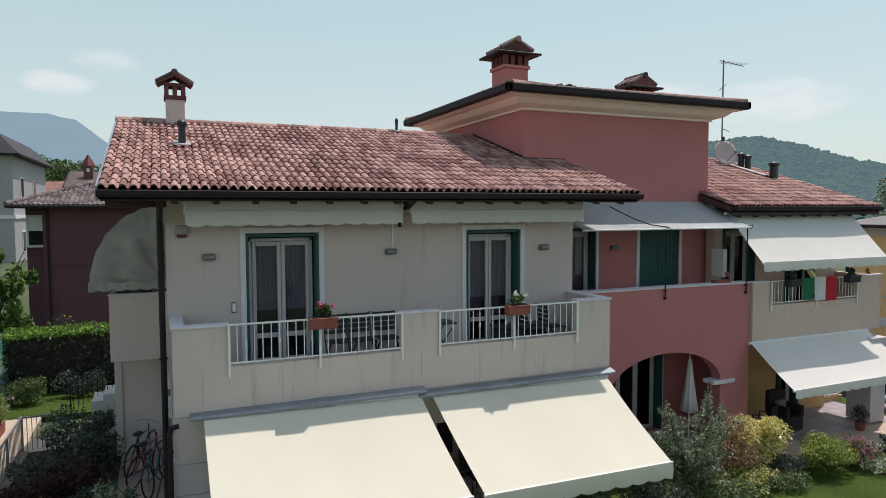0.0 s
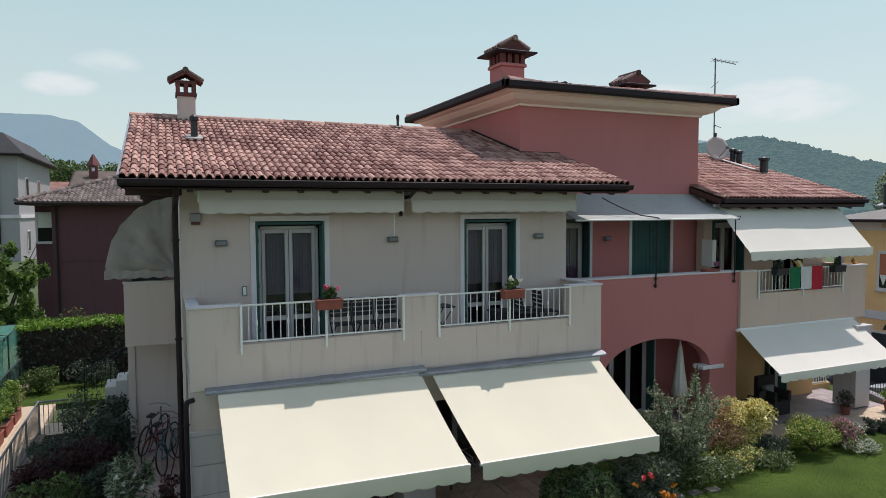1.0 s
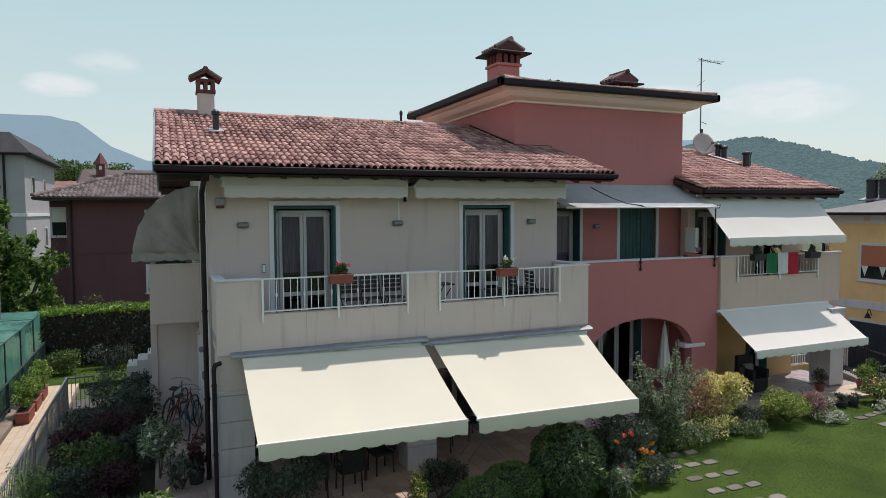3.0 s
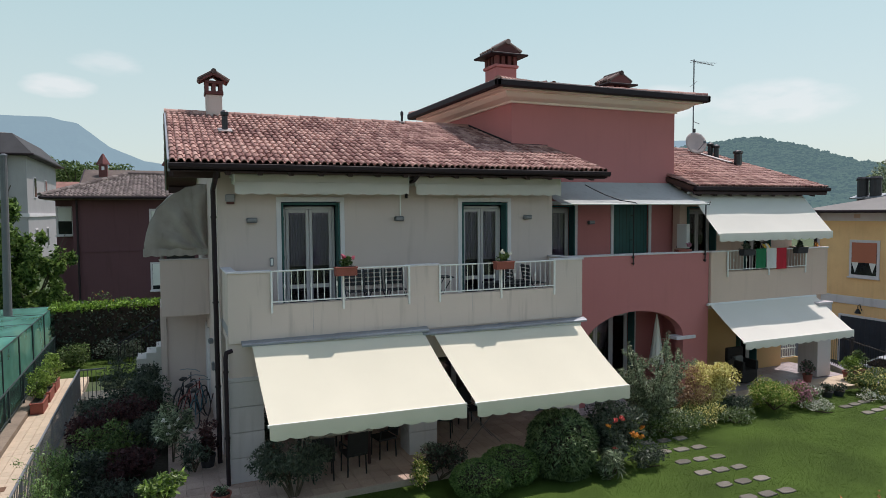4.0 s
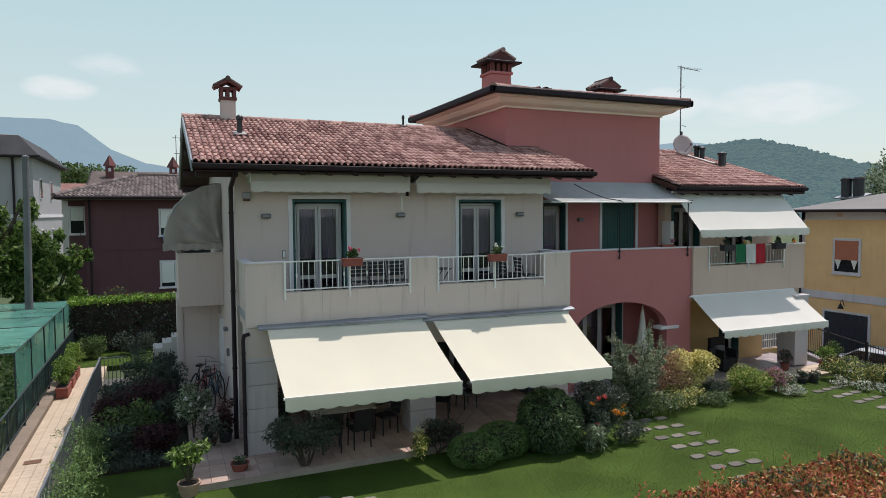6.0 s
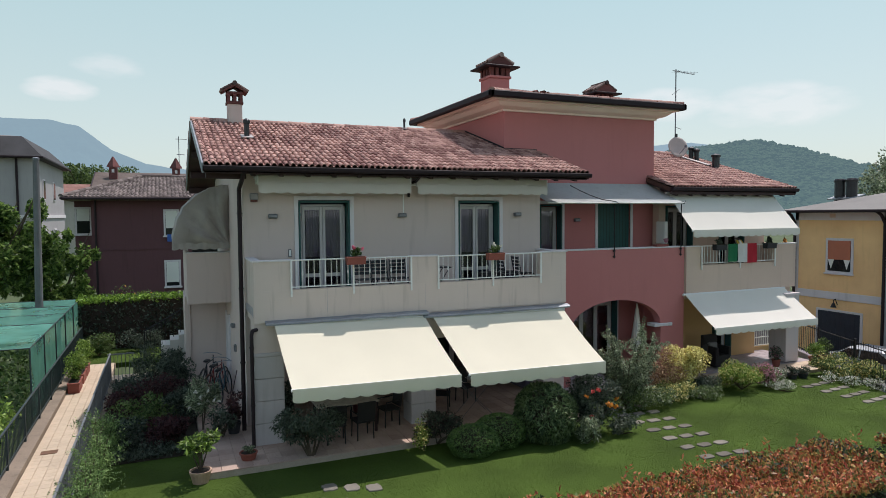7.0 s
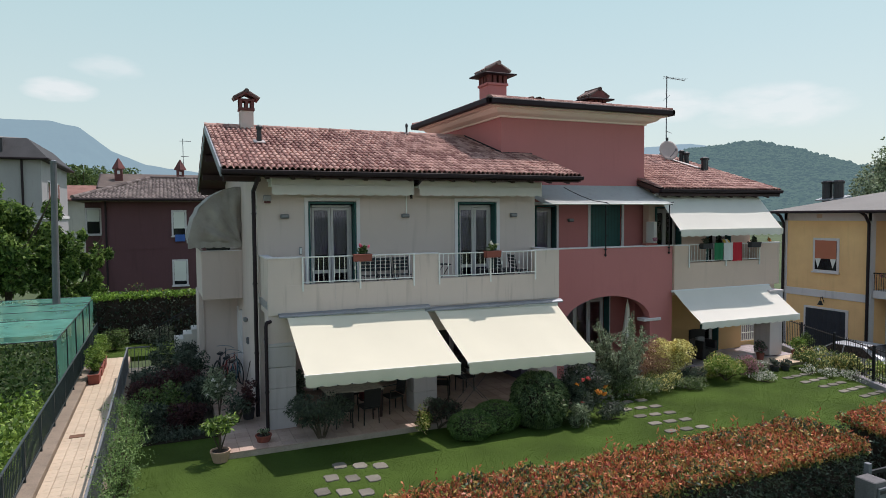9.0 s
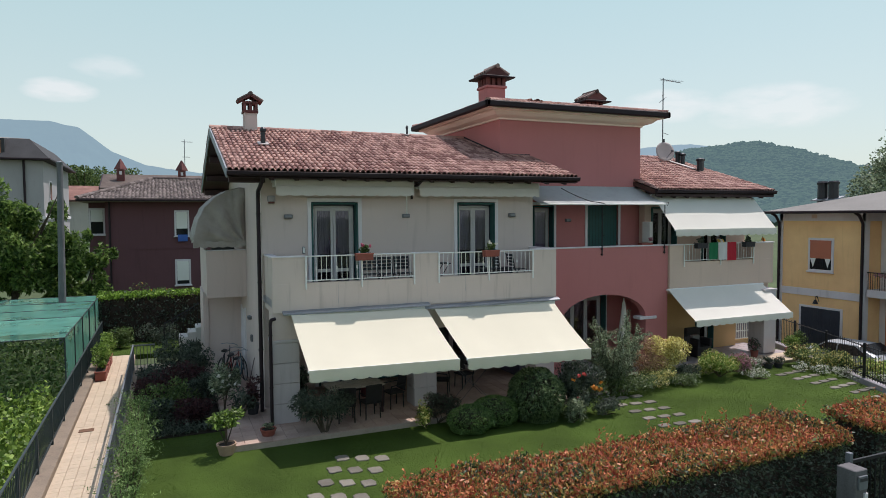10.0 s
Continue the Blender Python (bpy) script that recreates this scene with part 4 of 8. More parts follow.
# ---- things on the roofs ----
def small_chimney(x, y, z0):
    t = thing("chimney", "cream chimney with a red brick head and tiled cap", "chimney", at=(x, y, z0))
    part("shaft", B(x - 0.205, x + 0.205, y - 0.205, y + 0.205, z0 - 0.35, z0 + 0.70, bevel=0.01), CREAM, t)
    part("flashing", B(x - 0.42, x + 0.42, y - 0.40, y + 0.36, z0 - 0.22, z0 + 0.02, bevel=0.02), LEAD, t)
    part("band", B(x - 0.24, x + 0.24, y - 0.24, y + 0.24, z0 + 0.70, z0 + 0.79, bevel=0.01), BRICKRED, t)
    for dx in (-0.18, 0.0, 0.18):
        for dy in (-0.18, 0.18):
            part("brick_post", B(x + dx - 0.045, x + dx + 0.045, y + dy - 0.045, y + dy + 0.045, z0 + 0.79, z0 + 0.99), BRICKRED, t)
    part("band", B(x - 0.23, x + 0.23, y - 0.23, y + 0.23, z0 + 0.99, z0 + 1.07, bevel=0.01), BRICKRED, t)
    part("cap", prism(bmesh.new(), [(x - 0.36, z0 + 1.03), (x - 0.36, z0 + 1.09), (x, z0 + 1.30), (x + 0.36, z0 + 1.09), (x + 0.36, z0 + 1.03), (x, z0 + 1.22)], y - 0.28, y + 0.28), BRICKRED, t)
    for i in range(5):
        for s in (-1, 1):
            yy = y - 0.25 + i * 0.125
            bm = bmesh.new()
            rod(bm, (x + s * 0.39, yy, z0 + 1.08), (x + s * 0.04, yy, z0 + 1.30), 0.05, 8, 0.04)
            part("tile", bm, CAPTILE, t)
    part("ridge_tile", rod(bmesh.new(), (x, y - 0.30, z0 + 1.315), (x, y + 0.30, z0 + 1.315), 0.07, 10), CAPTILE, t)
    return t


CAPTILE = mat("weathered_cap_tile", (0.125, 0.080, 0.075), 0.9, 0.25, 2, 30, 0.3, rand=0.5, col2=(0.23, 0.165, 0.15))
BRICKRED = mat("chimney_brick", (0.155, 0.058, 0.056), 0.9, 0.2, 3, 40, 0.3, rand=0.3)
METALDARK = mat("dark_metal_flue", (0.05, 0.05, 0.055), 0.4, 0.15, 3, 40, 0.05, metal=0.7)
small_chimney(0.36, 5.80, 7.78)


def big_chimney(x, y, z0, h, sc, label):
    t = thing("chimney", label, "chimney", at=(x, y, z0))
    w = 0.40 * sc
    part("shaft", B(x - w, x + w, y - w, y + w, z0 - 0.5, z0 + h, bevel=0.012), RED, t)
    part("band", B(x - w - 0.05, x + w + 0.05, y - w - 0.05, y + w + 0.05, z0 + h, z0 + h + 0.09, bevel=0.012), RED, t)
    for dx in (-0.34, -0.12, 0.12, 0.34):
        for dy in (-0.34, -0.12, 0.12, 0.34):
            if abs(dx) > 0.3 or abs(dy) > 0.3:
                part("brick_post", B(x + (dx - 0.07) * sc, x + (dx + 0.07) * sc, y + (dy - 0.07) * sc, y + (dy + 0.07) * sc, z0 + h + 0.09, z0 + h + 0.36), BRICKRED, t)
    zc = z0 + h + 0.36
    part("cap_plate", B(x - 0.72 * sc, x + 0.72 * sc, y - 0.66 * sc, y + 0.66 * sc, zc, zc + 0.06, bevel=0.015), GUTTER, t, "dark overhanging cap plate")
    part("cap", prism(bmesh.new(), [(x - 0.5 * sc, zc + 0.06), (x - 0.5 * sc, zc + 0.16), (x, zc + 0.40), (x + 0.5 * sc, zc + 0.16), (x + 0.5 * sc, zc + 0.06)], y - 0.5 * sc, y + 0.5 * sc), BRICKRED, t)
    for i in range(6):
        for s in (-1, 1):
            yy = y + (-0.45 + i * 0.18) * sc
            part("tile", rod(bmesh.new(), (x + s * 0.54 * sc, yy, zc + 0.155), (x + s * 0.04, yy, zc + 0.41), 0.07 * sc, 8, 0.055 * sc), CAPTILE, t)
    part("ridge_tile", rod(bmesh.new(), (x, y - 0.55 * sc, zc + 0.43), (x, y + 0.55 * sc, zc + 0.43), 0.09 * sc, 10), CAPTILE, t)
    return t


big_chimney(9.20, 5.75, 9.02, 0.84, 0.94, "red plastered chimney with a dark cap plate")
big_chimney(13.84, 5.95, 9.04, 0.25, 0.87, "low chimney with a tiled cap behind the tower roof")


def flue(x, y, z0, h, r, label="dark metal vent pipe with a cowl"):
    t = thing("vent_pipe", label, "vent pipe", "roof vents", at=(x, y, z0))
    part("pipe", rod(bmesh.new(), (x, y, z0 - 0.1), (x, y, z0 + h), r, 12), METALDARK, t)
    part("cowl", lathe(bmesh.new(), [(r * 1.0, h), (r * 1.35, h + 0.02), (r * 1.35, h + 0.09), (r * 0.5, h + 0.14)], (x, y, z0), 12), METALDARK, t)
    part("flashing", obox(bmesh.new(), (x, y, z0 + 0.03), (r * 4.6, r * 5.2, 0.04), (16.8, 0, 0), 0.012), LEAD, t, "crinkled grey lead flashing")
    return t


flue(0.42, 3.35, rz(3.35) + 0.05, 0.36, 0.07)
flue(5.78, 5.75, rz(5.75) + 0.08, 0.22, 0.035)
for x, y, h, r in ((18.7, 6.2, 0.45, 0.10), (18.8, 6.0, 0.42, 0.10), (18.55, 4.75, 0.46, 0.12), (18.72, 4.85, 0.44, 0.12)):
    flue(x, y, 6.00 + SL * (y - 1.85), h, r)
tagged(finish("valley_flashing", prism_x(bmesh.new(), [(4.9, 7.05), (7.0, 7.69), (7.0, 7.66), (4.9, 7.01)], 18.28, 18.5), LEAD, smooth=False), "grey metal flashing strip on the tiles", "flashing")

mast = thing("antenna_mast", "tall roof mast with a television antenna", "antenna", at=(18.2, 6.6, 7.4))
mx, my, mz = 18.2, 6.6, 7.35
part("mast", rod(bmesh.new(), (mx, my, mz - 0.1), (mx, my, 11.14), 0.024, 8), GREYIRON, mast)
part("boom", rod(bmesh.new(), (mx - 0.22, my - 0.05, 11.08), (mx + 1.3, my + 0.3, 11.08), 0.014, 6), GREYIRON, mast)
for i in range(9):
    xx = mx + 0.05 + i * 0.13
    part("element", rod(bmesh.new(), (xx, my - 0.1, 11.08), (xx, my + 0.28, 11.08), 0.006, 5), GREYIRON, mast)
for z, l, tilt in ((10.2, 0.75, 0.35), (10.3, 0.45, -0.12)):
    part("boom", rod(bmesh.new(), (mx - l * 0.5, my - 0.2, z - tilt * 0.5), (mx + l * 0.5, my + 0.2, z + tilt * 0.5), 0.012, 6), GREYIRON, mast)
part("boom", rod(bmesh.new(), (mx, my, 8.75), (mx + 0.22, my - 0.1, 8.65), 0.012, 6), GREYIRON, mast)
part("amplifier", B(mx - 0.06, mx + 0.06, my - 0.09, my - 0.02, 8.32, 8.46, bevel=0.015), METALDARK, mast)
dish = thing("satellite_dish", "round grey satellite dish on the mast", "satellite dish", at=(mx, my - 0.1, 7.9))
bm = bmesh.new()
dm = Matrix.Translation((mx - 0.02, my - 0.16, 7.87)) @ Euler((radians(72), 0, radians(-18))).to_matrix().to_4x4()
rings = []
for k in range(6):
    r = 0.42 * k / 5
    rings.append([bm.verts.new(dm @ Vector((r * math.cos(a * math.pi / 12), r * 1.08 * math.sin(a * math.pi / 12), 0.28 * r * r))) for a in range(24)])
for p, q in zip(rings, rings[1:]):
    for i in range(24):
        bm.faces.new((p[i], p[(i + 1) % 24], q[(i + 1) % 24], q[i]))
bmesh.ops.remove_doubles(bm, verts=bm.verts, dist=0.0005)
bmesh.ops.solidify(bm, geom=bm.faces[:], thickness=0.012)
part("reflector", bm, mat("dish_paint", (0.50, 0.42, 0.40), 0.6, 0.08, 3, 40, 0.03), dish, smooth=True)
part("feed_arm", rod(bmesh.new(), (mx - 0.02, my - 0.2, 7.52), (mx - 0.02, my - 0.62, 7.86), 0.012, 6), GREYIRON, dish)
part("receiver", B(mx - 0.05, mx + 0.02, my - 0.68, my - 0.58, 7.83, 7.93, bevel=0.012), GREYIRON, dish)


# ---- things on the facade ----
def wall_lamp(x, y, z, label="small grey box lamp on the wall"):
    t = thing("wall_lamp", label, "wall lamp", "wall lamps", at=(x, y, z))
    part("housing", B(x - 0.11, x + 0.11, y - 0.11, y, z - 0.055, z + 0.055, bevel=0.018), GREYIRON, t)
    part("diffuser", B(x - 0.09, x + 0.09, y - 0.125, y - 0.105, z - 0.03, z + 0.03, bevel=0.006), mat("frosted_diffuser", (0.24, 0.24, 0.26), 0.5, 0.05, 3, 40, 0), t)
    return t


for x in (0.74, 4.07, 7.53):
    wall_lamp(x, W, 5.125)
wall_lamp(10.77, TY0, 4.93, "small dark lamp on the red wall")
t = thing("cable_duct", "white cable duct that runs down to the lamp", "duct", at=(4.12, W, 5.2))
part("duct", B(4.10, 4.13, W - 0.025, W, 5.18, 6.0, bevel=0.004), WHITE, t)
t = thing("alarm_box", "cream and brick red alarm box on the wall", "alarm box", at=(0.30, W, 5.5))
part("body", B(0.21, 0.41, W - 0.08, W, 5.52, 5.68, bevel=0.02), CONCRETE, t)
part("lens", B(0.23, 0.39, W - 0.085, W - 0.01, 5.47, 5.52, bevel=0.01), BRICKRED, t)
t = thing("intercom", "grey wall intercom beside the door", "intercom", at=(1.14, W, 4.2))
part("body", B(1.10, 1.18, W - 0.04, W, 4.12, 4.31, bevel=0.01), GREYIRON, t)
part("face_plate", B(1.112, 1.168, W - 0.047, W - 0.038, 4.14, 4.29, bevel=0.003), WHITE, t)


def downpipe(pts, r, label, brackets=()):
    t = thing("downpipe", label, "downpipe", "downpipes", at=pts[-1])
    part("pipe", bent(bmesh.new(), pts, r, 10), GUTTER, t)
    for z in brackets:
        p = min(pts[1:-1] or pts, key=lambda q: abs(q[2] - z))
        part("bracket", lathe(bmesh.new(), [(r * 1.3, -0.015), (r * 1.3, 0.015)], (p[0], p[1], z), 10), GUTTER, t)
    return t


downpipe([(-0.02, 0.30, 6.15), (-0.02, 0.55, 6.0), (-0.03, W - 0.02, 5.78), (-0.03, W, 4.0), (-0.03, W, -0.07)], 0.052, "dark brown downpipe at the house corner", (5.2, 3.4, 1.6))
downpipe([(0.16, 0.0, 2.60), (0.05, -0.03, 2.58), (0.03, -0.03, 2.48), (0.03, -0.03, 1.2), (0.03, -0.03, -0.07)], 0.042, "dark elbow pipe beside the corner pillar", (2.2, 0.9))
downpipe([(4.25, 0.32, 6.12), (4.25, 0.7, 5.98), (4.25, W - 0.06, 5.95), (4.25, W - 0.06, 5.6)], 0.035, "short dark pipe between the rolled awnings")


def flower_box(x, y, z, w, label, petals, seed, leafs=L_MID, POT=POTCLAY):
    rng = np.random.default_rng(seed)
    t = thing("flower_box", label, "flower box", "flower boxes", at=(x, y, z))
    part("box", prism_x(bmesh.new(), [(y - 0.085, z), (y + 0.085, z), (y + 0.105, z + 0.17), (y - 0.105, z + 0.17)], x - w / 2, x + w / 2), POT, t)
    part("rim", B(x - w / 2 - 0.012, x + w / 2 + 0.012, y - 0.118, y + 0.118, z + 0.155, z + 0.182, bevel=0.006), POT, t)
    part("soil", B(x - w / 2 + 0.02, x + w / 2 - 0.02, y - 0.09, y + 0.09, z + 0.15, z + 0.188), SOIL_SHADE, t)
    for dx in (-0.15, 0.15):
        part("hook", bent(bmesh.new(), [(x + dx, y + 0.11, z + 0.02), (x + dx, y + 0.125, z + 0.2), (x + dx, y + 0.165, z + 0.2)], 0.007, 6), IRON, t)
    p, d = clumps((x, y, z + 0.28), (w * 0.36, 0.10, 0.13), 260, rng, 7, 0.5)
    leaf_sheet("leaves", p, d, 0.06, leafs, rng, t, aspect=0.8)
    if petals:
        for dx, dz in ((-0.07, 0.40), (0.14, 0.36), (-0.03, 0.37)):
            p, d = clumps((x + dx, y - 0.03, z + dz), (0.05, 0.05, 0.045), 60, rng, 4, 0.5)
            leaf_sheet("blossom", p, d, 0.035, petals, rng, t, aspect=0.9)
    return t


flower_box(2.40, -0.17, 3.99, 0.44, "terracotta trough with pink geraniums on the railing", F_PINK, 11)
flower_box(6.07, -0.17, 3.97, 0.44, "terracotta trough with a small green plant", F_WHITE, 12)

PLASTIC = mat("dark_chair_frame", (0.035, 0.035, 0.042), 0.5, 0.12, 3, 40, 0.05)
def folding_chair(x, y, z, turn, label, material=None):
    m = material or PLASTIC
    t = thing("garden_chair", label, "chair", "garden chairs", at=(0, 0, 0))
    for i in range(5):
        part("seat_slat", B(-0.21, 0.21, -0.20 + i * 0.085, -0.13 + i * 0.085, 0.44, 0.458, bevel=0.004), m, t)
    for i in range(4):
        part("back_slat", B(-0.20, 0.20, 0.235 + i * 0.012, 0.25 + i * 0.012, 0.55 + i * 0.095, 0.62 + i * 0.095, bevel=0.004), m, t)
    for sx in (-0.215, 0.215):
        part("rear_leg", bent(bmesh.new(), [(sx, -0.22, 0.0), (sx, 0.20, 0.45), (sx, 0.29, 0.92)], 0.013, 6), m, t)
        part("front_leg", bent(bmesh.new(), [(sx * 0.92, 0.24, 0.0), (sx * 0.92, -0.20, 0.45)], 0.013, 6), m, t)
    t.matrix_basis = pose(x, y, z, 0, 0, turn)
    return t


first = folding_chair(2.95, 0.98, 3.06, 0, "dark slatted folding chair against the balcony wall")
for x, a in ((3.42, 2), (3.90, -2)):
    copy_thing(first, pose(x, 0.98, 3.06, 0, 0, a))
for x, a in ((6.95, 90), (7.45, 88)):
    copy_thing(first, pose(x, 0.75, 3.06, 0, 0, a))
t = thing("folding_table", "small dark folding table on the balcony", "table", at=(4.85, 0.7, 3.06))
part("tabletop", B(4.58, 5.12, 0.45, 0.95, 3.76, 3.785, bevel=0.006), PLASTIC, t)
for y in (0.5, 0.9):
    part("leg", bent(bmesh.new(), [(4.62, y, 3.06), (5.08, y, 3.76)], 0.012, 6), PLASTIC, t)
    part("leg", bent(bmesh.new(), [(5.08, y, 3.06), (4.62, y, 3.76)], 0.012, 6), PLASTIC, t)
t = thing("storage_bench", "low dark storage bench on the balcony", "bench", at=(6.7, 1.1, 3.06))
part("chest", B(6.25, 7.35, 0.85, 1.22, 3.07, 3.50, bevel=0.02), PLASTIC, t)
part("lid", B(6.22, 7.38, 0.82, 1.24, 3.50, 3.55, bevel=0.012), PLASTIC, t)
tagged(finish("floor_mat", B(1.0, 2.0, 0.35, 0.95, 3.062, 3.085, bevel=0.006), mat("blue_mat", (0.16, 0.24, 0.32), 0.9, 0.12, 3, 60, 0.3)), "faded blue mat on the balcony floor", "mat")

# ---- awning over the red terrace ----
t = thing("terrace_awning", "pale grey canvas awning on two thin poles", "awning", at=(11.2, 2.0, 5.7))
v, f = [], []
nx, ny = 30, 8
for j in range(ny + 1):
    s = j / ny
    for i in range(nx + 1):
        u = i / nx
        x = (8.82 + u * 5.20) * (1 - s) + (8.60 + u * 5.12) * s
        z = 6.13 - 0.65 * s ** 0.85 - 0.05 * math.sin(math.pi * s) - 0.02 * abs(math.sin(u * math.pi * 2.0)) * s
        v.append((x, TY0 - 0.02 - 1.70 * s, z))
for j in range(ny):
    for i in range(nx):
        a = j * (nx + 1) + i
        f.append((a, a + nx + 1, a + nx + 2, a + 1))
CANVAS = mat("pale_grey_canvas", (0.50, 0.53, 0.525), 0.9, 0.07, 1.5, 120, 0.08, sheer=0.22, stain=0.3)
pydata("cloth", v, f, CANVAS, t, smooth=True)
part("front_bar", rod(bmesh.new(), (8.6, 1.34, 5.455), (13.78, 1.34, 5.455), 0.022, 8), WHITE, t, "white front bar")
for x in (11.02, 13.66):
    part("pole", rod(bmesh.new(), (x, 1.385, 3.75), (x, 1.385, 5.50), 0.018, 8), IRON, t)
    for z in (3.8, 3.98):
        part("clamp", B(x - 0.03, x + 0.03, 1.36, 1.43, z - 0.02, z + 0.02, bevel=0.005), IRON, t)
part("cord", bent(bmesh.new(), [(9.75, 1.9, 6.0), (9.95, 1.75, 5.86), (10.25, 1.6, 5.70), (10.6, 1.45, 5.56), (11.02, 1.34, 5.50), (11.12, 1.33, 5.44)], 0.014, 6), IRON, t, "black loose cord")
part("cord", bent(bmesh.new(), [(13.66, 1.34, 5.5), (13.75, 1.3, 5.52), (13.72, 1.32, 5.42), (13.62, 1.34, 5.46)], 0.010, 6), IRON, t)

t = thing("flower_trough", "small trough with a mauve plant on the coping", "flower box", "flower boxes", at=(13.1, AY + 0.15, 4.06))
part("box", B(12.75, 13.25, AY + 0.05, AY + 0.25, 4.06, 4.13, bevel=0.01), POTCLAY, t)
rng = np.random.default_rng(31)
p, d = clumps((13.25, AY + 0.15, 4.22), (0.1, 0.08, 0.12), 150, rng, 5, 0.5)
leaf_sheet("leaves", p, d, 0.05, F_MAUVE, rng, t, aspect=0.7)
t = thing("air_unit", "white outdoor unit beside the terrace window", "air unit", at=(14.0, 2.3, 3.06))
part("body", B(13.72, 13.86, 2.2, 2.62, 4.10, 4.85, bevel=0.015), WHITE, t)
part("bracket", B(13.735, 13.85, 2.3, 2.65, 4.10, 4.15), GREYIRON, t)

# ---- beige balcony things ----
t = thing("flag", "green, white and red cloth flag hung over the railing", "flag", at=(16.1, RY - 0.08, 3.4))
for i, (nm, col) in enumerate((("green_band", (0.02, 0.20, 0.09)), ("white_band", (0.75, 0.75, 0.75)), ("red_band", (0.55, 0.03, 0.05)))):
    v, f = [], []
    xa = 15.60 + i * 0.435
    for k in range(13):
        x = xa + 0.435 * k / 12
        for j in range(7):
            z = 4.09 - 0.10 * j - (0.03 * i if j == 6 else 0)
            v.append((x, RY - 0.075 - 0.02 * math.sin(k * 0.9 + i * 2) * j / 6, z))
    for k in range(12):
        for j in range(6):
            a = k * 7 + j
            f.append((a, a + 7, a + 8, a + 1))
    pydata(nm, v, f, mat(nm, col, 0.9, 0.08, 2, 80, 0.1, sheer=0.2), t, smooth=True)
for x, r, seed in ((15.15, 0.20, 5), (17.45, 0.24, 6)):
    flower_box(x, RY - 0.14, 3.90, 0.45, "hanging trough with dark trailing plants", None, seed, L_DARK, PLASTIC)
t = thing("deck_chair", "yellow and white cloth deck chair on the balcony", "chair", at=(17.2, 2.1, 3.06))
part("cloth", obox(bmesh.new(), (17.25, 2.05, 3.75), (0.5, 0.95, 0.02), (58, 0, 20), 0.004), mat("yellow_cloth", (0.75, 0.55, 0.10), 0.9, 0.08, 3, 60, 0.1), t)
part("cloth_stripe", obox(bmesh.new(), (17.25, 2.035, 3.76), (0.16, 0.95, 0.024), (58, 0, 20), 0.003), WHITE, t)
part("frame", bent(bmesh.new(), [(16.95, 1.75, 3.06), (17.0, 2.35, 4.2), (17.45, 2.5, 4.2), (17.5, 1.9, 3.06)], 0.018, 6), DARKWOOD, t)
shrub("potted_flowers", "small yellow flowers on the corner pier", (18.5, RY + 0.1, 4.06), (0.12, 0.1, 0.1), 120, 0.05, F_ORANGE, 41, "flowers")
t = thing("wicker_armchair", "dark wicker armchair on the second patio", "chair", at=(14.2, 1.6, -0.1))
WICKER = mat("dark_wicker", (0.018, 0.016, 0.018), 0.7, 0.25, 5, 70, 0.4)
part("seat", B(13.95, 14.6, 1.3, 1.95, -0.05, 0.35, bevel=0.04, segs=2), WICKER, t)
part("backrest", B(13.95, 14.6, 1.85, 2.0, 0.30, 0.95, bevel=0.05, segs=2), WICKER, t)
for x in (13.95, 14.5):
    part("armrest", B(x, x + 0.11, 1.28, 1.95, 0.33, 0.62, bevel=0.03, segs=2), WICKER, t)
part("cushion", B(14.1, 14.45, 1.7, 1.85, 0.36, 0.70, bevel=0.05, segs=2), mat("grey_cushion", (0.2, 0.2, 0.21), 0.9, 0.1, 3, 60, 0.2), t)
t.location.x += 1.2
t = thing("patio_gate", "white iron grille at the end of the patio", "gate", kind="structure", at=(19.0, 3.0, 0))
for i in range(10):
    part("bar", rod(bmesh.new(), (18.52 + i * 0.115, 3.0, 0.02), (18.52 + i * 0.115, 3.0, 1.0), 0.013, 6), WHITE, t)
for z in (0.05, 0.35, 0.68, 0.97):
    part("rail", B(18.48, 19.62, 2.985, 3.015, z, z + 0.03), WHITE, t)
part("plinth", B(18.46, 19.66, 2.92, 3.08, -0.2, 0.04), PORCH, t)

# ---- portico furniture ----
t = thing("patio_table", "patio table with a pale speckled top", "table", at=(2.2, 0.25, -0.07))
part("tabletop", B(1.45, 2.95, -0.12, 0.62, 0.66, 0.70, bevel=0.008), mat("speckled_top", (0.42, 0.37, 0.30), 0.6, 0.3, 9, 60, 0.1), t)
for x in (1.52, 2.88):
    for y in (-0.05, 0.55):
        part("leg", B(x - 0.03, x + 0.03, y - 0.03, y + 0.03, -0.07, 0.66, bevel=0.006), DARKWOOD, t)


def patio_chair(x, y, z, turn, label):
    t = thing("patio_chair", label, "chair", "patio chairs", at=(0, 0, 0))
    part("seat", B(-0.23, 0.23, -0.23, 0.22, 0.42, 0.46, bevel=0.015), WICKER, t)
    part("backrest", obox(bmesh.new(), (0, 0.26, 0.70), (0.44, 0.03, 0.46), (-8, 0, 0), 0.012), WICKER, t)
    for sx in (-0.20, 0.20):
        for sy in (-0.20, 0.20):
            part("leg", rod(bmesh.new(), (sx, sy, 0), (sx * 0.95, sy * 0.95, 0.43), 0.016, 6), WICKER, t)
        part("armrest", bent(bmesh.new(), [(sx * 1.1, 0.24, 0.66), (sx * 1.15, -0.18, 0.64), (sx * 1.1, -0.2, 0.44)], 0.016, 6), WICKER, t)
    t.matrix_basis = pose(x, y, z, 0, 0, turn)
    return t


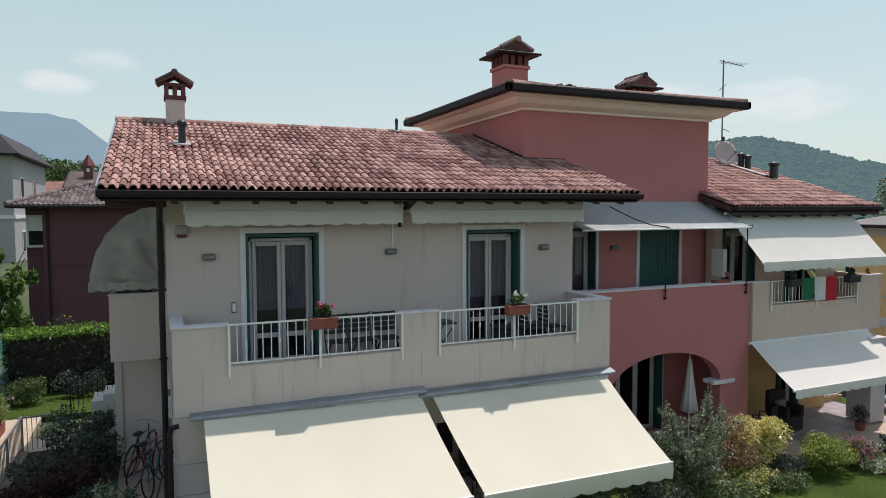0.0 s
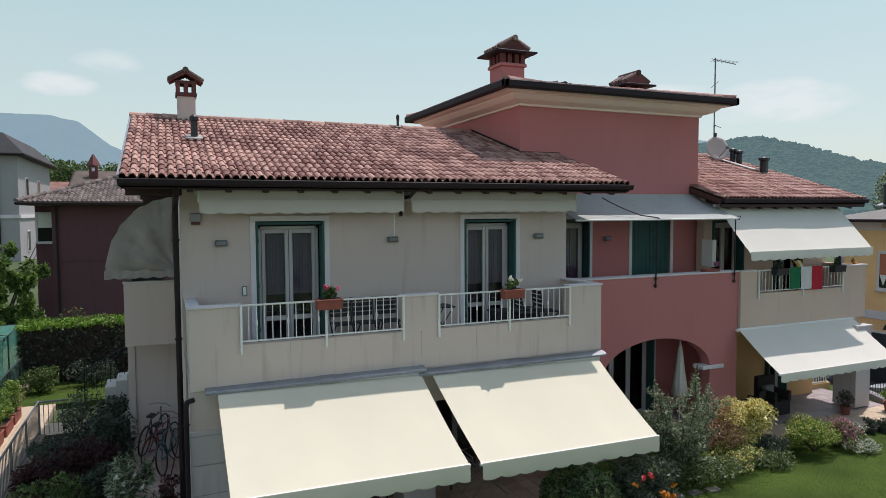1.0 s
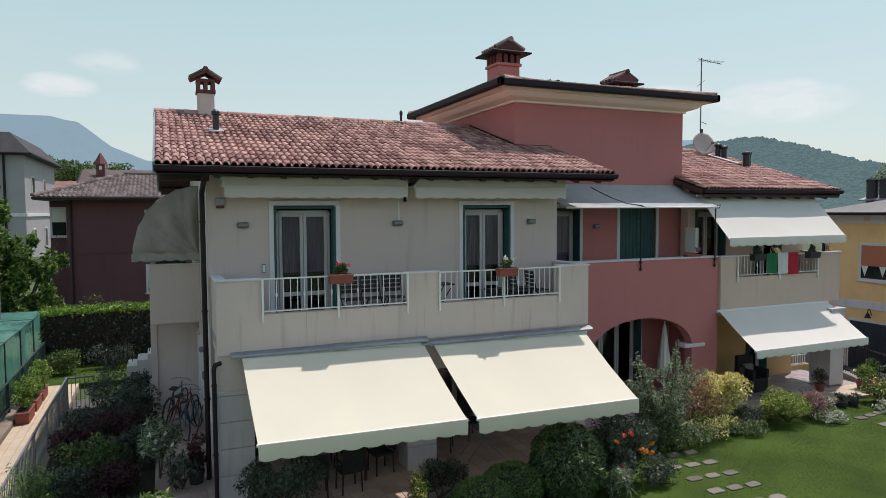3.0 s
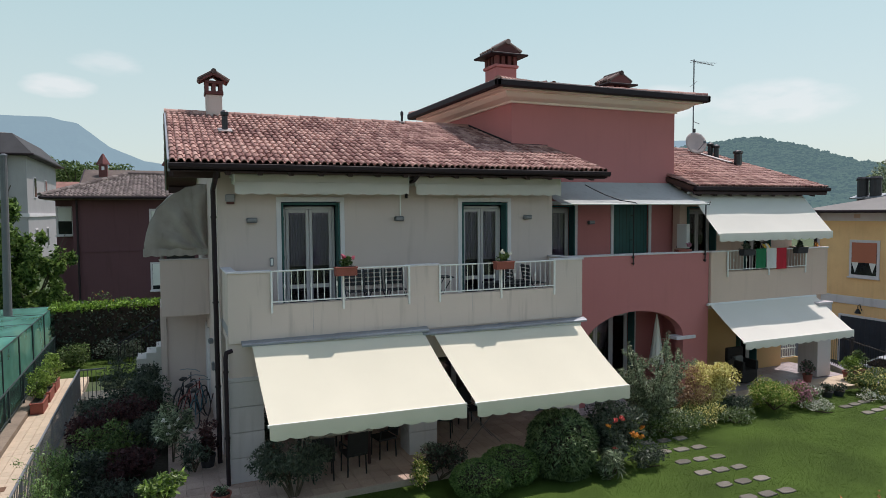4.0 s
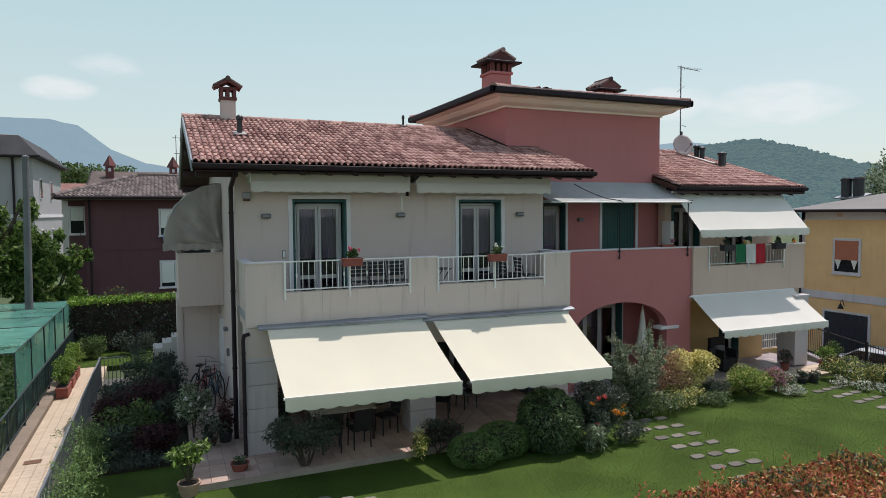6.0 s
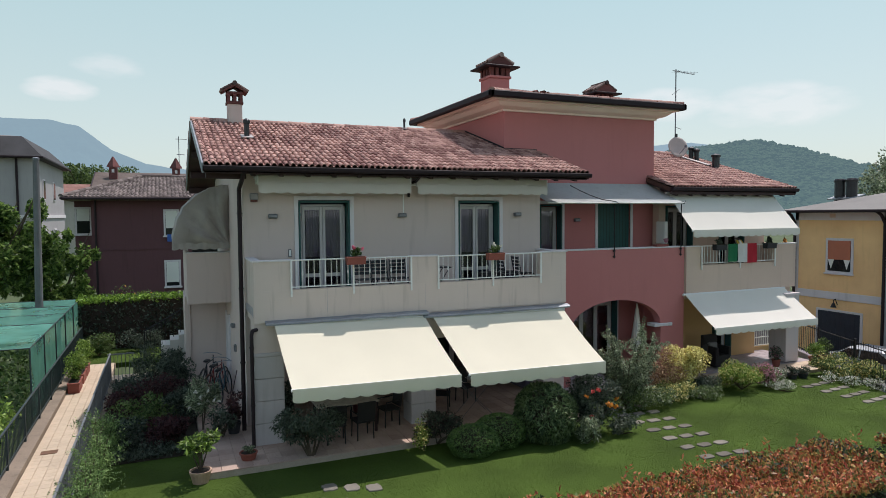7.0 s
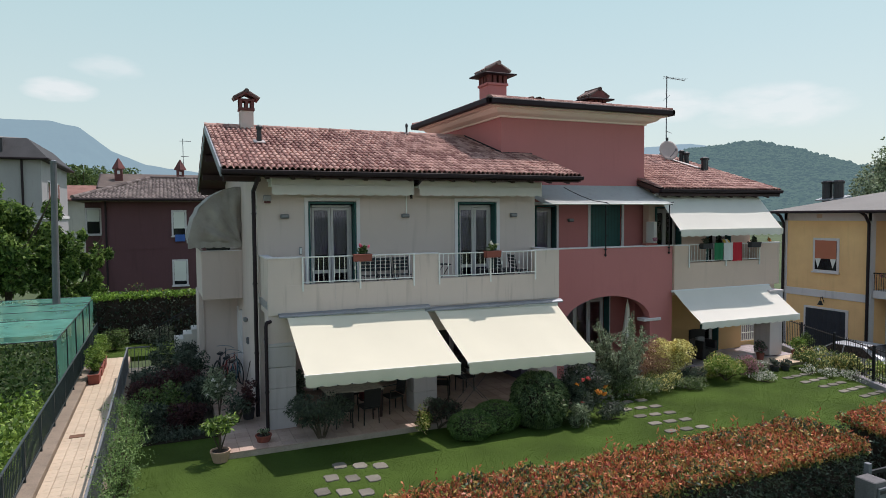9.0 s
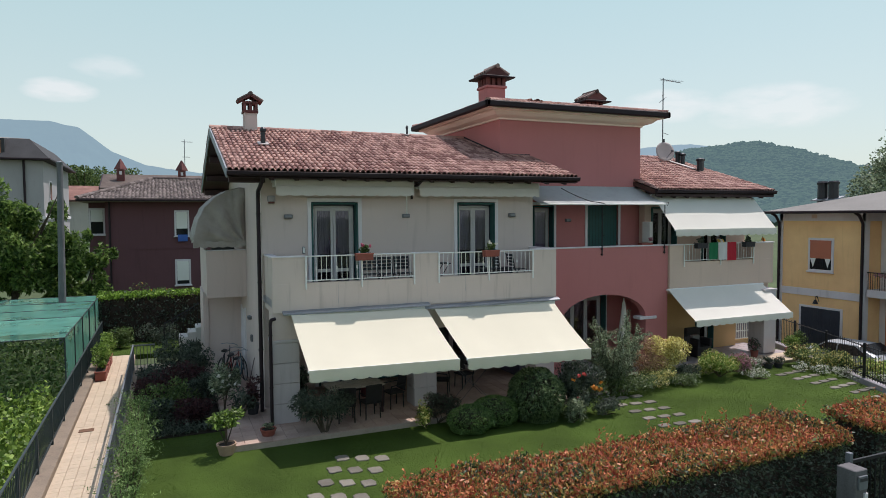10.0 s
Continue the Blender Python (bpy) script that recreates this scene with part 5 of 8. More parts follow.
c0 = patio_chair(2.45, -0.38, -0.07, 185, "dark woven patio chair by the table")
for x, y, a in ((1.80, -0.42, 172), (3.30, 0.25, -80), (2.3, 1.0, 5), (5.0, 0.9, 60), (5.9, 1.3, 10)):
    copy_thing(c0, pose(x, y, -0.07, 0, 0, a))
copy_thing(c0, pose(14.35, 1.35, -0.09, 0, 0, 200))
t = thing("drying_rack", "folded out metal clothes rack with crossed legs", "clothes rack", at=(5.6, 0.2, -0.07))
for y in (-0.05, 0.35):
    part("leg", rod(bmesh.new(), (5.15, y, -0.07), (6.05, y, 0.85), 0.008, 6), GREYIRON, t)
    part("leg", rod(bmesh.new(), (6.05, y, -0.07), (5.15, y, 0.85), 0.008, 6), GREYIRON, t)
for i in range(8):
    part("wire", rod(bmesh.new(), (4.7 + i * 0.26, -0.1, 0.86), (4.7 + i * 0.26, 0.4, 0.86), 0.006, 5), WHITE, t)
t = thing("wine_red_bin", "dark wine red bin beside the table", "bin", at=(2.75, 1.7, -0.07))
part("body", lathe(bmesh.new(), [(0.17, 0), (0.21, 0.55), (0.22, 0.57), (0.2, 0.57)], (2.95, 1.6, -0.07), 16), mat("wine_red", (0.09, 0.012, 0.02), 0.5, 0.1, 3, 40, 0.02), t)
part("lid", lathe(bmesh.new(), [(0.22, 0.57), (0.2, 0.62), (0.05, 0.66)], (2.95, 1.6, -0.07), 16), PLASTIC, t)
t = thing("closed_parasol", "closed white parasol under the arch", "parasol", at=(12.38, 1.95, -0.1))
v, f = [], []
for k in range(25):
    a = 2 * math.pi * k / 24
    for j, (r, z) in enumerate(((0.02, 2.12), (0.05, 2.0), (0.10, 1.5), (0.15, 1.05), (0.19, 0.72), (0.13, 0.70))):
        rr = r * (1 + 0.22 * math.sin(a * 8 + j * 0.4))
        v.append((12.38 + rr * math.cos(a), 1.95 + rr * math.sin(a), z))
for k in range(24):
    for j in range(5):
        a = k * 6 + j
        f.append((a, a + 6, a + 7, a + 1))
pydata("cloth", v, f, AWN_WHITE, t, smooth=True)
part("pole", rod(bmesh.new(), (12.38, 1.95, -0.1), (12.38, 1.95, 2.2), 0.02, 8), WHITE, t)
part("base", lathe(bmesh.new(), [(0.22, 0), (0.22, 0.06), (0.05, 0.12)], (12.38, 1.95, -0.1), 16), CONCRETE, t)

# ---- side balcony, hood and alley ----
sb = thing("side_balcony", "cream plastered side balcony over the alley", "balcony", kind="structure", at=(-0.5, 6.5, 2.6))
part("front_wall", B(-1.12, 0.078, 5.30, 5.42, 2.57, 4.06, bevel=0.006), CREAM, sb)
part("side_wall", B(-1.12, -1.0, 5.425, 8.9, 2.62, 4.06, bevel=0.006), CREAM, sb)
part("slab", B(-0.995, 0.078, 5.425, 8.9, 2.62, 2.80), CREAM, sb)
part("coping", B(-1.14, 0.078, 5.28, 5.44, 4.06, 4.09, bevel=0.005), WHITE_TRIM, sb)
tagged(finish("wall_alley", B(-1.16, -1.0, 6.9, 8.9, -0.1, 2.615), CREAM), "cream wall that carries the side balcony", "wall", kind="structure")
tagged(finish("wall_alley_end", B(-0.995, 0.078, 6.95, 7.15, -0.1, 2.615), CREAM), "shaded wall at the end of the alley", "wall", kind="structure")
t = thing("crate_row", "dark low boxes behind the balcony edge", "box", at=(-0.4, 5.6, 4.06))
part("box", B(-0.95, -0.25, 5.46, 5.72, 3.9, 4.22, bevel=0.015), PLASTIC, t)
part("lid", B(-0.97, -0.23, 5.45, 5.74, 4.22, 4.25, bevel=0.008), GREYIRON, t)
hood = thing("hood_awning", "grey canvas dome awning, creased and dusty", "awning", "sun awnings", at=(-0.4, 5.3, 5.2))
v, f = [], []
na, ny = 14, 10
for j in range(ny + 1):
    y = 5.22 + 3.2 * j / ny
    for i in range(na + 1):
        a = math.pi / 2 * i / na
        rx, rzz = 1.54, 1.75
        fold = 1 + 0.010 * math.sin(i * 2.6) + 0.010 * math.sin(j * 2.1 + i)
        v.append((0.07 - rx * math.sin(a) * fold, y + 0.02 * math.sin(i * 1.7), 4.30 + rzz * math.cos(a) * fold - 0.06 * math.sin(a) * math.sin(j * 1.3)))
for j in range(ny):
    for i in range(na):
        a = j * (na + 1) + i
        f.append((a, a + na + 1, a + na + 2, a + 1))
pydata("canopy", v, f, AWN_GREY, hood, smooth=True)
v, f = [(0.07, 5.22, 4.32)], []
nr = 8
for k in range(1, nr + 1):
    for i in range(na + 1):
        a = math.pi / 2 * i / na
        fold = (1 + 0.010 * math.sin(i * 2.6)) * k / nr
        crease = 0.10 * math.sin(i * 1.3 + k * 0.5) * math.sin(math.pi * k / nr) + 0.05 * math.sin(k * 1.7 + i * 0.45)
        v.append((0.07 - 1.54 * math.sin(a) * fold, 5.22 + crease * (k < nr), 4.30 + 1.75 * math.cos(a) * fold))
for i in range(na):
    f.append((0, 1 + i, 2 + i))
for k in range(nr - 1):
    for i in range(na):
        a = 1 + k * (na + 1) + i
        f.append((a, a + na + 1, a + na + 2, a + 1))
pydata("side_panel", v, f, AWN_GREY, hood, "creased side panel", smooth=True)
v, f = [], []
for i in range(41):
    x = 0.07 - 1.57 * i / 40
    v += [(x, 5.20, 4.36 - 0.02 * math.sin(i * 0.6)), (x, 5.19 + 0.015 * math.sin(i * 1.1), 4.20 - 0.035 * abs(math.sin(i * 0.45)))]
    if i:
        f.append((2 * i - 2, 2 * i - 1, 2 * i + 1, 2 * i))
pydata("valance", v, f, AWN_GREY, hood, smooth=True)
for a in (0.35, 0.8, 1.2):
    part("rib", bent(bmesh.new(), [(0.07, 5.36, 4.32), (0.07 - 1.40 * math.sin(a), 5.36, 4.30 + 1.70 * math.cos(a))], 0.012, 6), WHITE, hood)

wall_lamp(-0.02, 4.2, 2.05, "small lamp on the alley wall").matrix_basis = pose(0.078, 4.2, 2.05, 0, 0, -90)
t = thing("meter_box", "small grey meter box on the alley wall", "meter box", at=(0.05, 4.0, 1.4))
part("box", B(0.02, 0.08, 3.9, 4.05, 1.35, 1.55, bevel=0.01), GREYIRON, t)
part("cover", B(0.012, 0.022, 3.915, 4.035, 1.37, 1.53, bevel=0.003), PLASTIC, t)
t = thing("side_door", "white trimmed door frame in the alley wall", "door", kind="structure", at=(0.07, 6.2, 0))
part("door_leaf", B(0.05, 0.078, 5.75, 6.65, -0.07, 2.05, bevel=0.006), WHITE_TRIM, t)
part("jamb", B(0.03, 0.08, 5.62, 5.75, -0.07, 2.15), WHITE_TRIM, t)
part("jamb", B(0.03, 0.08, 6.65, 6.78, -0.07, 2.15), WHITE_TRIM, t)


def bicycle(x, y, z, turn, lean, label, paint):
    t = thing("bicycle", label, "bicycle", "parked bicycles", at=(0, 0, 0))
    TYRE = IRON
    for cxx in (-0.52, 0.52):
        bm = bmesh.new()
        n, m = 28, 6
        vs = [[bm.verts.new((cxx + (0.33 + 0.018 * math.cos(2 * math.pi * j / m)) * math.cos(2 * math.pi * i / n), 0.018 * math.sin(2 * math.pi * j / m), 0.35 + (0.33 + 0.018 * math.cos(2 * math.pi * j / m)) * math.sin(2 * math.pi * i / n))) for j in range(m)] for i in range(n)]
        for i in range(n):
            for j in range(m):
                bm.faces.new((vs[i][j], vs[(i + 1) % n][j], vs[(i + 1) % n][(j + 1) % m], vs[i][(j + 1) % m]))
        wheel = part("wheel", bm, TYRE, t)
        for i in range(10):
            a = math.pi * i / 10
            c, s = math.cos(a) * 0.32, math.sin(a) * 0.32
            part("spoke", rod(bmesh.new(), (cxx - c, 0, 0.35 - s), (cxx + c, 0, 0.35 + s), 0.003, 4), ZINC, wheel)
    bb, seat, head, hub = (-0.08, 0, 0.30), (-0.24, 0, 0.80), (0.33, 0, 0.82), (-0.52, 0, 0.35)
    for a, b in ((bb, seat), (seat, head), (bb, (0.36, 0, 0.68)), (bb, hub), (seat, hub)):
        part("frame_tube", rod(bmesh.new(), a, b, 0.016, 8), paint, t)
    part("fork", bent(bmesh.new(), [(0.30, 0, 0.95), (0.36, 0, 0.66), (0.52, 0, 0.35)], 0.015, 8), paint, t)
    part("handlebar", bent(bmesh.new(), [(0.22, -0.27, 1.0), (0.32, -0.12, 1.02), (0.32, 0.12, 1.02), (0.22, 0.27, 1.0)], 0.013, 6), ZINC, t)
    part("saddle", obox(bmesh.new(), (-0.27, 0, 0.90), (0.26, 0.15, 0.06), (0, 0, 0), 0.025), IRON, t)
    part("mudguard", bent(bmesh.new(), [(-0.52 + 0.37 * math.cos(a), 0, 0.35 + 0.37 * math.sin(a)) for a in (0.6, 1.1, 1.6, 2.1, 2.6)], 0.014, 6), paint, t)
    part("crank", rod(bmesh.new(), (-0.08, -0.1, 0.16), (-0.08, 0.1, 0.44), 0.012, 6), IRON, t)
    t.matrix_basis = pose(x, y, z, 0, 0, turn) @ pose(0, 0, 0, lean, 0, 0)
    return t


PAINT_BLUE = mat("teal_bike_paint", (0.03, 0.10, 0.14), 0.35, 0.1, 3, 40, 0.0)
PAINT_RED = mat("red_bike_paint", (0.22, 0.03, 0.03), 0.35, 0.1, 3, 40, 0.0)
bicycle(-0.20, 4.35, -0.05, 72, -8, "dark bicycle leaning on the alley wall", PAINT_BLUE)
bicycle(-0.45, 4.95, -0.05, 62, 5, "red and black bicycle parked in the alley", PAINT_RED)
bicycle(-0.62, 5.75, -0.05, 68, 6, "black bicycle parked deep in the alley", PLASTIC)
t = thing("broom", "broom leaning by the corner downpipe", "broom", at=(-0.3, 2.2, -0.05))
part("handle", rod(bmesh.new(), (-0.35, 2.1, 0.10), (-0.06, 2.5, 1.15), 0.012, 6), DARKWOOD, t)
part("head", obox(bmesh.new(), (-0.37, 2.07, 0.02), (0.28, 0.08, 0.14), (15, 0, 30), 0.02), mat("broom_bristle", (0.06, 0.03, 0.02), 0.9, 0.2, 6, 60, 0.3), t)

# ---- outside stairs behind the alley ----
t = thing("garden_stairs", "white stone steps with a black iron handrail", "stairs", kind="structure", at=(-2.4, 9.5, -0.2))
for i in range(5, 9):
    part("step", B(-3.35 + i * 0.29, -3.05 + i * 0.29, 9.2, 10.2, -0.27, -0.10 + i * 0.165, bevel=0.008), GREYWALL, t)
part("handrail", bent(bmesh.new(), [(-2.40, 9.22, 0.30), (-2.40, 9.22, 1.26), (-1.2, 9.22, 1.94)], 0.02, 6), IRON, t)
part("handrail", bent(bmesh.new(), [(-2.40, 9.22, 1.14), (-1.2, 9.22, 1.82)], 0.012, 6), IRON, t)
for i in range(8, 18):
    x = -3.3 + i * 0.12
    part("baluster", rod(bmesh.new(), (x, 9.22, -0.05 + (x + 3.35) * 0.565), (x, 9.22, 0.70 + (x + 3.35) * 0.567), 0.009, 5), IRON, t)

# ---- walkway with its fences ----
WX0, WX1 = -4.56, -3.48
OLDKERB = mat("aged_kerb_concrete", (0.25, 0.20, 0.155), 0.9, 0.2, 1.5, 40, 0.3, stain=0.5)
tagged(finish("walkway_base", B(WX0, WX1, -9.8, 11.8, -0.46, -0.275), GROUT), "mortar bed under the walkway tiles", "path", kind="structure")
tagged(finish("kerb_left", B(-4.92, WX0 - 0.004, -9.8, 16.2, -0.46, -0.12, bevel=0.012), OLDKERB), "low concrete kerb under the fence", "kerb", kind="structure")
tagged(finish("kerb_right", B(WX1 + 0.004, -3.26, -9.8, 8.4, -0.46, -0.16, bevel=0.012), OLDKERB), "grey stone kerb beside the walkway", "kerb", kind="structure")


def iron_fence(x, y0, y1, z0, z1, gap, post_gap, label, material, bar=0.009):
    t = thing("iron_fence", label, "fence", "iron fences", kind="structure", at=(x, (y0 + y1) / 2, z0))
    part("top_rail", B(x - 0.022, x + 0.022, y0, y1, z1 - 0.035, z1, bevel=0.006), material, t)
    part("bottom_rail", B(x - 0.015, x + 0.015, y0, y1, z0 + 0.08, z0 + 0.11), material, t)
    n = int((y1 - y0) / gap)
    for i in range(1, n):
        y = y0 + (y1 - y0) * i / n
        part("bar", rod(bmesh.new(), (x, y, z0 + 0.09), (x, y, z1 - 0.02), bar, 5), material, t)
    y = y0
    while y <= y1 + 0.01:
        part("post", B(x - 0.025, x + 0.025, y - 0.025, y + 0.025, z0 - 0.06, z1 + 0.005, bevel=0.005), material, t)
        y += post_gap
    return t


DARKFENCE = mat("dark_green_grey_iron", (0.035, 0.050, 0.055), 0.55, 0.15, 3, 60, 0.05)
iron_fence(-3.40, -8.6, 8.4, -0.16, 0.74, 0.13, 1.7, "slate grey iron fence beside the walkway", GREYIRON)
iron_fence(-4.82, -8.6, 16.0, -0.10, 0.76, 0.125, 1.9, "dark iron fence along the vegetable garden", DARKFENCE)
t = thing("garden_gate", "low iron gate at the end of the fence", "gate", kind="structure", at=(-3.1, 8.4, 0))
part("rail", B(-3.48, -2.7, 8.38, 8.42, 0.68, 0.72), GREYIRON, t)
for i in range(7):
    part("bar", rod(bmesh.new(), (-3.4 + i * 0.11, 8.4, -0.15), (-3.4 + i * 0.11, 8.4, 0.7), 0.009, 5), GREYIRON, t)
tagged(finish("drain_cover", B(-4.42, -4.08, 2.02, 2.26, -0.252, -0.236, bevel=0.004), mat("rusty_iron", (0.16, 0.085, 0.05), 0.8, 0.2, 5, 50, 0.2)), "rusty brown drain cover in the walkway", "drain cover")
tagged(finish("gate_paving", B(-3.6, -2.0, 8.5, 9.6, -0.46, -0.24), WALKTILE), "pale paving behind the gate", "path", kind="structure")

# green shade net over the vegetables
NET = bpy.data.materials.new("green_shade_net")
NET.use_nodes = True
nn, nl = NET.node_tree.nodes, NET.node_tree.links
nn.clear()
no = nn.new("ShaderNodeOutputMaterial")
nm = nn.new("ShaderNodeMixShader")
nt = nn.new("ShaderNodeBsdfTransparent")
nd = nn.new("ShaderNodeBsdfDiffuse")
nd.inputs["Color"].default_value = (0.17, 0.44, 0.37, 1)
ntr = nn.new("ShaderNodeBsdfTranslucent")
ntr.inputs["Color"].default_value = (0.17, 0.44, 0.37, 1)
nms = nn.new("ShaderNodeMixShader")
nms.inputs["Fac"].default_value = 0.4
ng = nn.new("ShaderNodeNewGeometry")
nz = nn.new("ShaderNodeTexNoise")
nz.inputs["Scale"].default_value = 1.1
nr_ = nn.new("ShaderNodeMapRange")
nr_.inputs["From Min"].default_value, nr_.inputs["From Max"].default_value = 0.3, 0.7
nr_.inputs["To Min"].default_value, nr_.inputs["To Max"].default_value = 0.42, 0.70
nl.new(ng.outputs["Position"], nz.inputs["Vector"])
nl.new(nz.outputs["Fac"], nr_.inputs["Value"])
nl.new(nr_.outputs["Result"], nm.inputs["Fac"])
nl.new(nt.outputs["BSDF"], nm.inputs[1])
nl.new(nd.outputs["BSDF"], nms.inputs[1])
nl.new(ntr.outputs["BSDF"], nms.inputs[2])
nl.new(nms.outputs["Shader"], nm.inputs[2])
nl.new(nm.outputs["Shader"], no.inputs["Surface"])

net = thing("shade_net_frame", "green shade net stretched over a pole frame", "net", at=(-8, 10, -0.4))
NX0, NX1, NY0, NY1, NZ = -11.5, -4.98, 4.7, 15.6, 1.74


def net_sheet(name, fn, nu, nv):
    v = [fn(i / nu, j / nv) for j in range(nv + 1) for i in range(nu + 1)]
    f = [(j * (nu + 1) + i, j * (nu + 1) + i + 1, (j + 1) * (nu + 1) + i + 1, (j + 1) * (nu + 1) + i) for j in range(nv) for i in range(nu)]
    return pydata(name, v, f, NET, net, smooth=True)


net_sheet("net_top", lambda u, w: (NX0 + (NX1 - NX0) * u, NY0 + (NY1 - NY0) * w, NZ - 0.10 * abs(math.sin(u * math.pi * 3)) * abs(math.sin(w * math.pi * 5)) + 0.02 * noise.noise(Vector((u * 9, w * 14, 0)))), 40, 60)
net_sheet("net_side", lambda u, w: (NX1 + 0.03 * math.sin(u * 30), NY0 + (NY1 - NY0) * u, -0.1 + (NZ + 0.1) * w), 60, 8)
net_sheet("net_overlap", lambda u, w: (NX0 + (NX1 - NX0) * u, NY0 + 0.9 + 3.2 * w, NZ + 0.03 + 0.03 * noise.noise(Vector((u * 7, w * 7, 3)))), 30, 12)
for y in np.linspace(NY0, NY1, 6):
    for x in (NX1, -8.3):
        part("pole", rod(bmesh.new(), (x, y, -0.45), (x, y, NZ), 0.022, 6), DARKFENCE, net)
    part("beam", rod(bmesh.new(), (NX0, y, NZ + 0.005), (NX1, y, NZ + 0.005), 0.014, 6), DARKFENCE, net)
part("beam", rod(bmesh.new(), (NX1, NY0, NZ), (NX1, NY1, NZ), 0.016, 6), DARKFENCE, net)
part("beam", rod(bmesh.new(), (-8.3, NY0, NZ), (-8.3, NY1, NZ), 0.016, 6), DARKFENCE, net)


def leaf_field(name, label, x0, x1, y0, y1, z, h, n, size, material, seed, aspect=0.6, lumpy=1.2):
    rng = np.random.default_rng(seed)
    x, y = rng.uniform(x0, x1, n), rng.uniform(y0, y1, n)
    top = np.array([h * (0.45 + 0.9 * abs(noise.noise(Vector((a * lumpy, b * lumpy, seed))))) for a, b in zip(x, y)])
    p = np.stack([x, y, z + top * rng.uniform(0.15, 1.0, n) ** 0.6], 1)
    d = rng.normal(size=(n, 3)) * 0.6 + np.array([0, 0, 0.8])
    ob = leaf_sheet(name, p, d, size, material, rng, aspect=aspect)
    return tagged(ob, label, "plants", kind="stuff")


leaf_field("vegetable_plants", "leafy vegetables growing behind the fence", -11, -5.2, -8, 4.6, -0.45, 1.15, 14000, 0.16, [L_LIGHT], 51)
leaf_field("vegetable_plants", "vegetable rows under the shade net", -11, -5.3, 4.8, 15.4, -0.45, 1.0, 5000, 0.17, [L_MID], 52)
leaf_field("vegetable_plants", "pale green lettuce and beans by the fence", -7.5, -5.2, -4, 4.2, -0.40, 0.95, 3500, 0.13, [L_LIGHT], 53)


# ---- hedges ----
def hedge(name, label, x0, x1, y0, y1, z0, z1, n, size, mats, seed, top_share=0.5, red=None, aspect=0.45, wob=0.10):
    """A clipped hedge: a solid box, coloured dark as inner shade, and single leaves over all its sides; young shoots on
    top.
    """
    rng = np.random.default_rng(seed)
    t = thing(name, label, "hedge", at=((x0 + x1) / 2, (y0 + y1) / 2, z0))
    part("core", B(x0 + 0.16, x1 - 0.16, y0 + 0.16, y1 - 0.16, z0, z1 - 0.18), SOIL_SHADE, t)
    lx, ly, lz = x1 - x0, y1 - y0, z1 - z0
    side = rng.uniform(size=n)
    u, v, w = rng.uniform(size=n), rng.uniform(size=n), rng.uniform(size=n)
    p, d = np.zeros((n, 3)), np.zeros((n, 3))
    top = side < top_share
    rest = (side - top_share) / (1 - top_share)
    per = 2 * (lx + ly)
    front, back = ~top & (rest < lx / per), ~top & (rest >= lx / per) & (rest < 2 * lx / per)
    left, right = ~top & (rest >= 2 * lx / per) & (rest < (2 * lx + ly) / per), ~top & (rest >= (2 * lx + ly) / per)
    p[:, 0], p[:, 1], p[:, 2] = x0 + lx * u, y0 + ly * v, z0 + lz * w
    p[top, 2] = z1; p[front, 1] = y0; p[back, 1] = y1; p[left, 0] = x0; p[right, 0] = x1
    d[top, 2] = 1; d[front, 1] = -1; d[back, 1] = 1; d[left, 0] = -1; d[right, 0] = 1
    bumps = np.array([noise.noise(Vector((a[0] * 1.7, a[1] * 1.7, a[2] * 1.7 + seed))) for a in p])
    p += d * (bumps * wob - rng.uniform(0, 0.16, n))[:, None]
    # sides keep dark leaves, shade in the colour; tops turn red or sunlit green
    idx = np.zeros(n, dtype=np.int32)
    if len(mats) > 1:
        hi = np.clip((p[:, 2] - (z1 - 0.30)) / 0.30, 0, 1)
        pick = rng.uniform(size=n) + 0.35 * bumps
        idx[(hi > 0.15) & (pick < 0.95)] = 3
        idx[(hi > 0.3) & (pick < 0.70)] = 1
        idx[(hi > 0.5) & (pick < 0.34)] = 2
    leaf_sheet("leaves", p, d, size, mats, rng, t, aspect=aspect, index=idx)
    if red:
        m = red
        q = np.stack([rng.uniform(x0, x1, m), rng.uniform(y0 - 0.05, y1, m), np.full(m, z1)], 1)
        q[:, 2] += np.array([noise.noise(Vector((a[0] * 1.7, a[1] * 1.7, z1 * 1.7 + seed))) for a in q]) * wob
        hgt = rng.uniform(0.02, 0.25, m) * (rng.uniform(size=m) < 0.5)
        pts, dirs = [], []
        for k in range(5):
            pts.append(q + np.stack([rng.normal(0, 0.02, m), rng.normal(0, 0.02, m), hgt * k / 4 + 0.02], 1))
            dirs.append(np.stack([rng.normal(0, 0.5, m), rng.normal(0, 0.5, m), np.full(m, 1.3)], 1))
        shoots = leaf_sheet("young_shoot_growth", np.concatenate(pts), np.concatenate(dirs), size * 1.0, L_RED, rng, t, "red young shoots", aspect=0.36)
        shoots["kind"] = "stuff"
    return t


hedge("photinia_hedge", "clipped hedge with red and bronze young leaves", 0.40, 8.25, -9.15, -7.75, -0.3, 1.44, 62000, 0.075, [L_DARK, L_BRONZE, L_RED, L_MID], 61, 0.50, red=330)
hedge("photinia_hedge", "short red-tipped hedge beyond the gate", 9.15, 12.6, -9.0, -7.9, -0.3, 1.45, 17000, 0.08, [L_DARK, L_BRONZE, L_RED, L_MID], 62, 0.45, red=130)
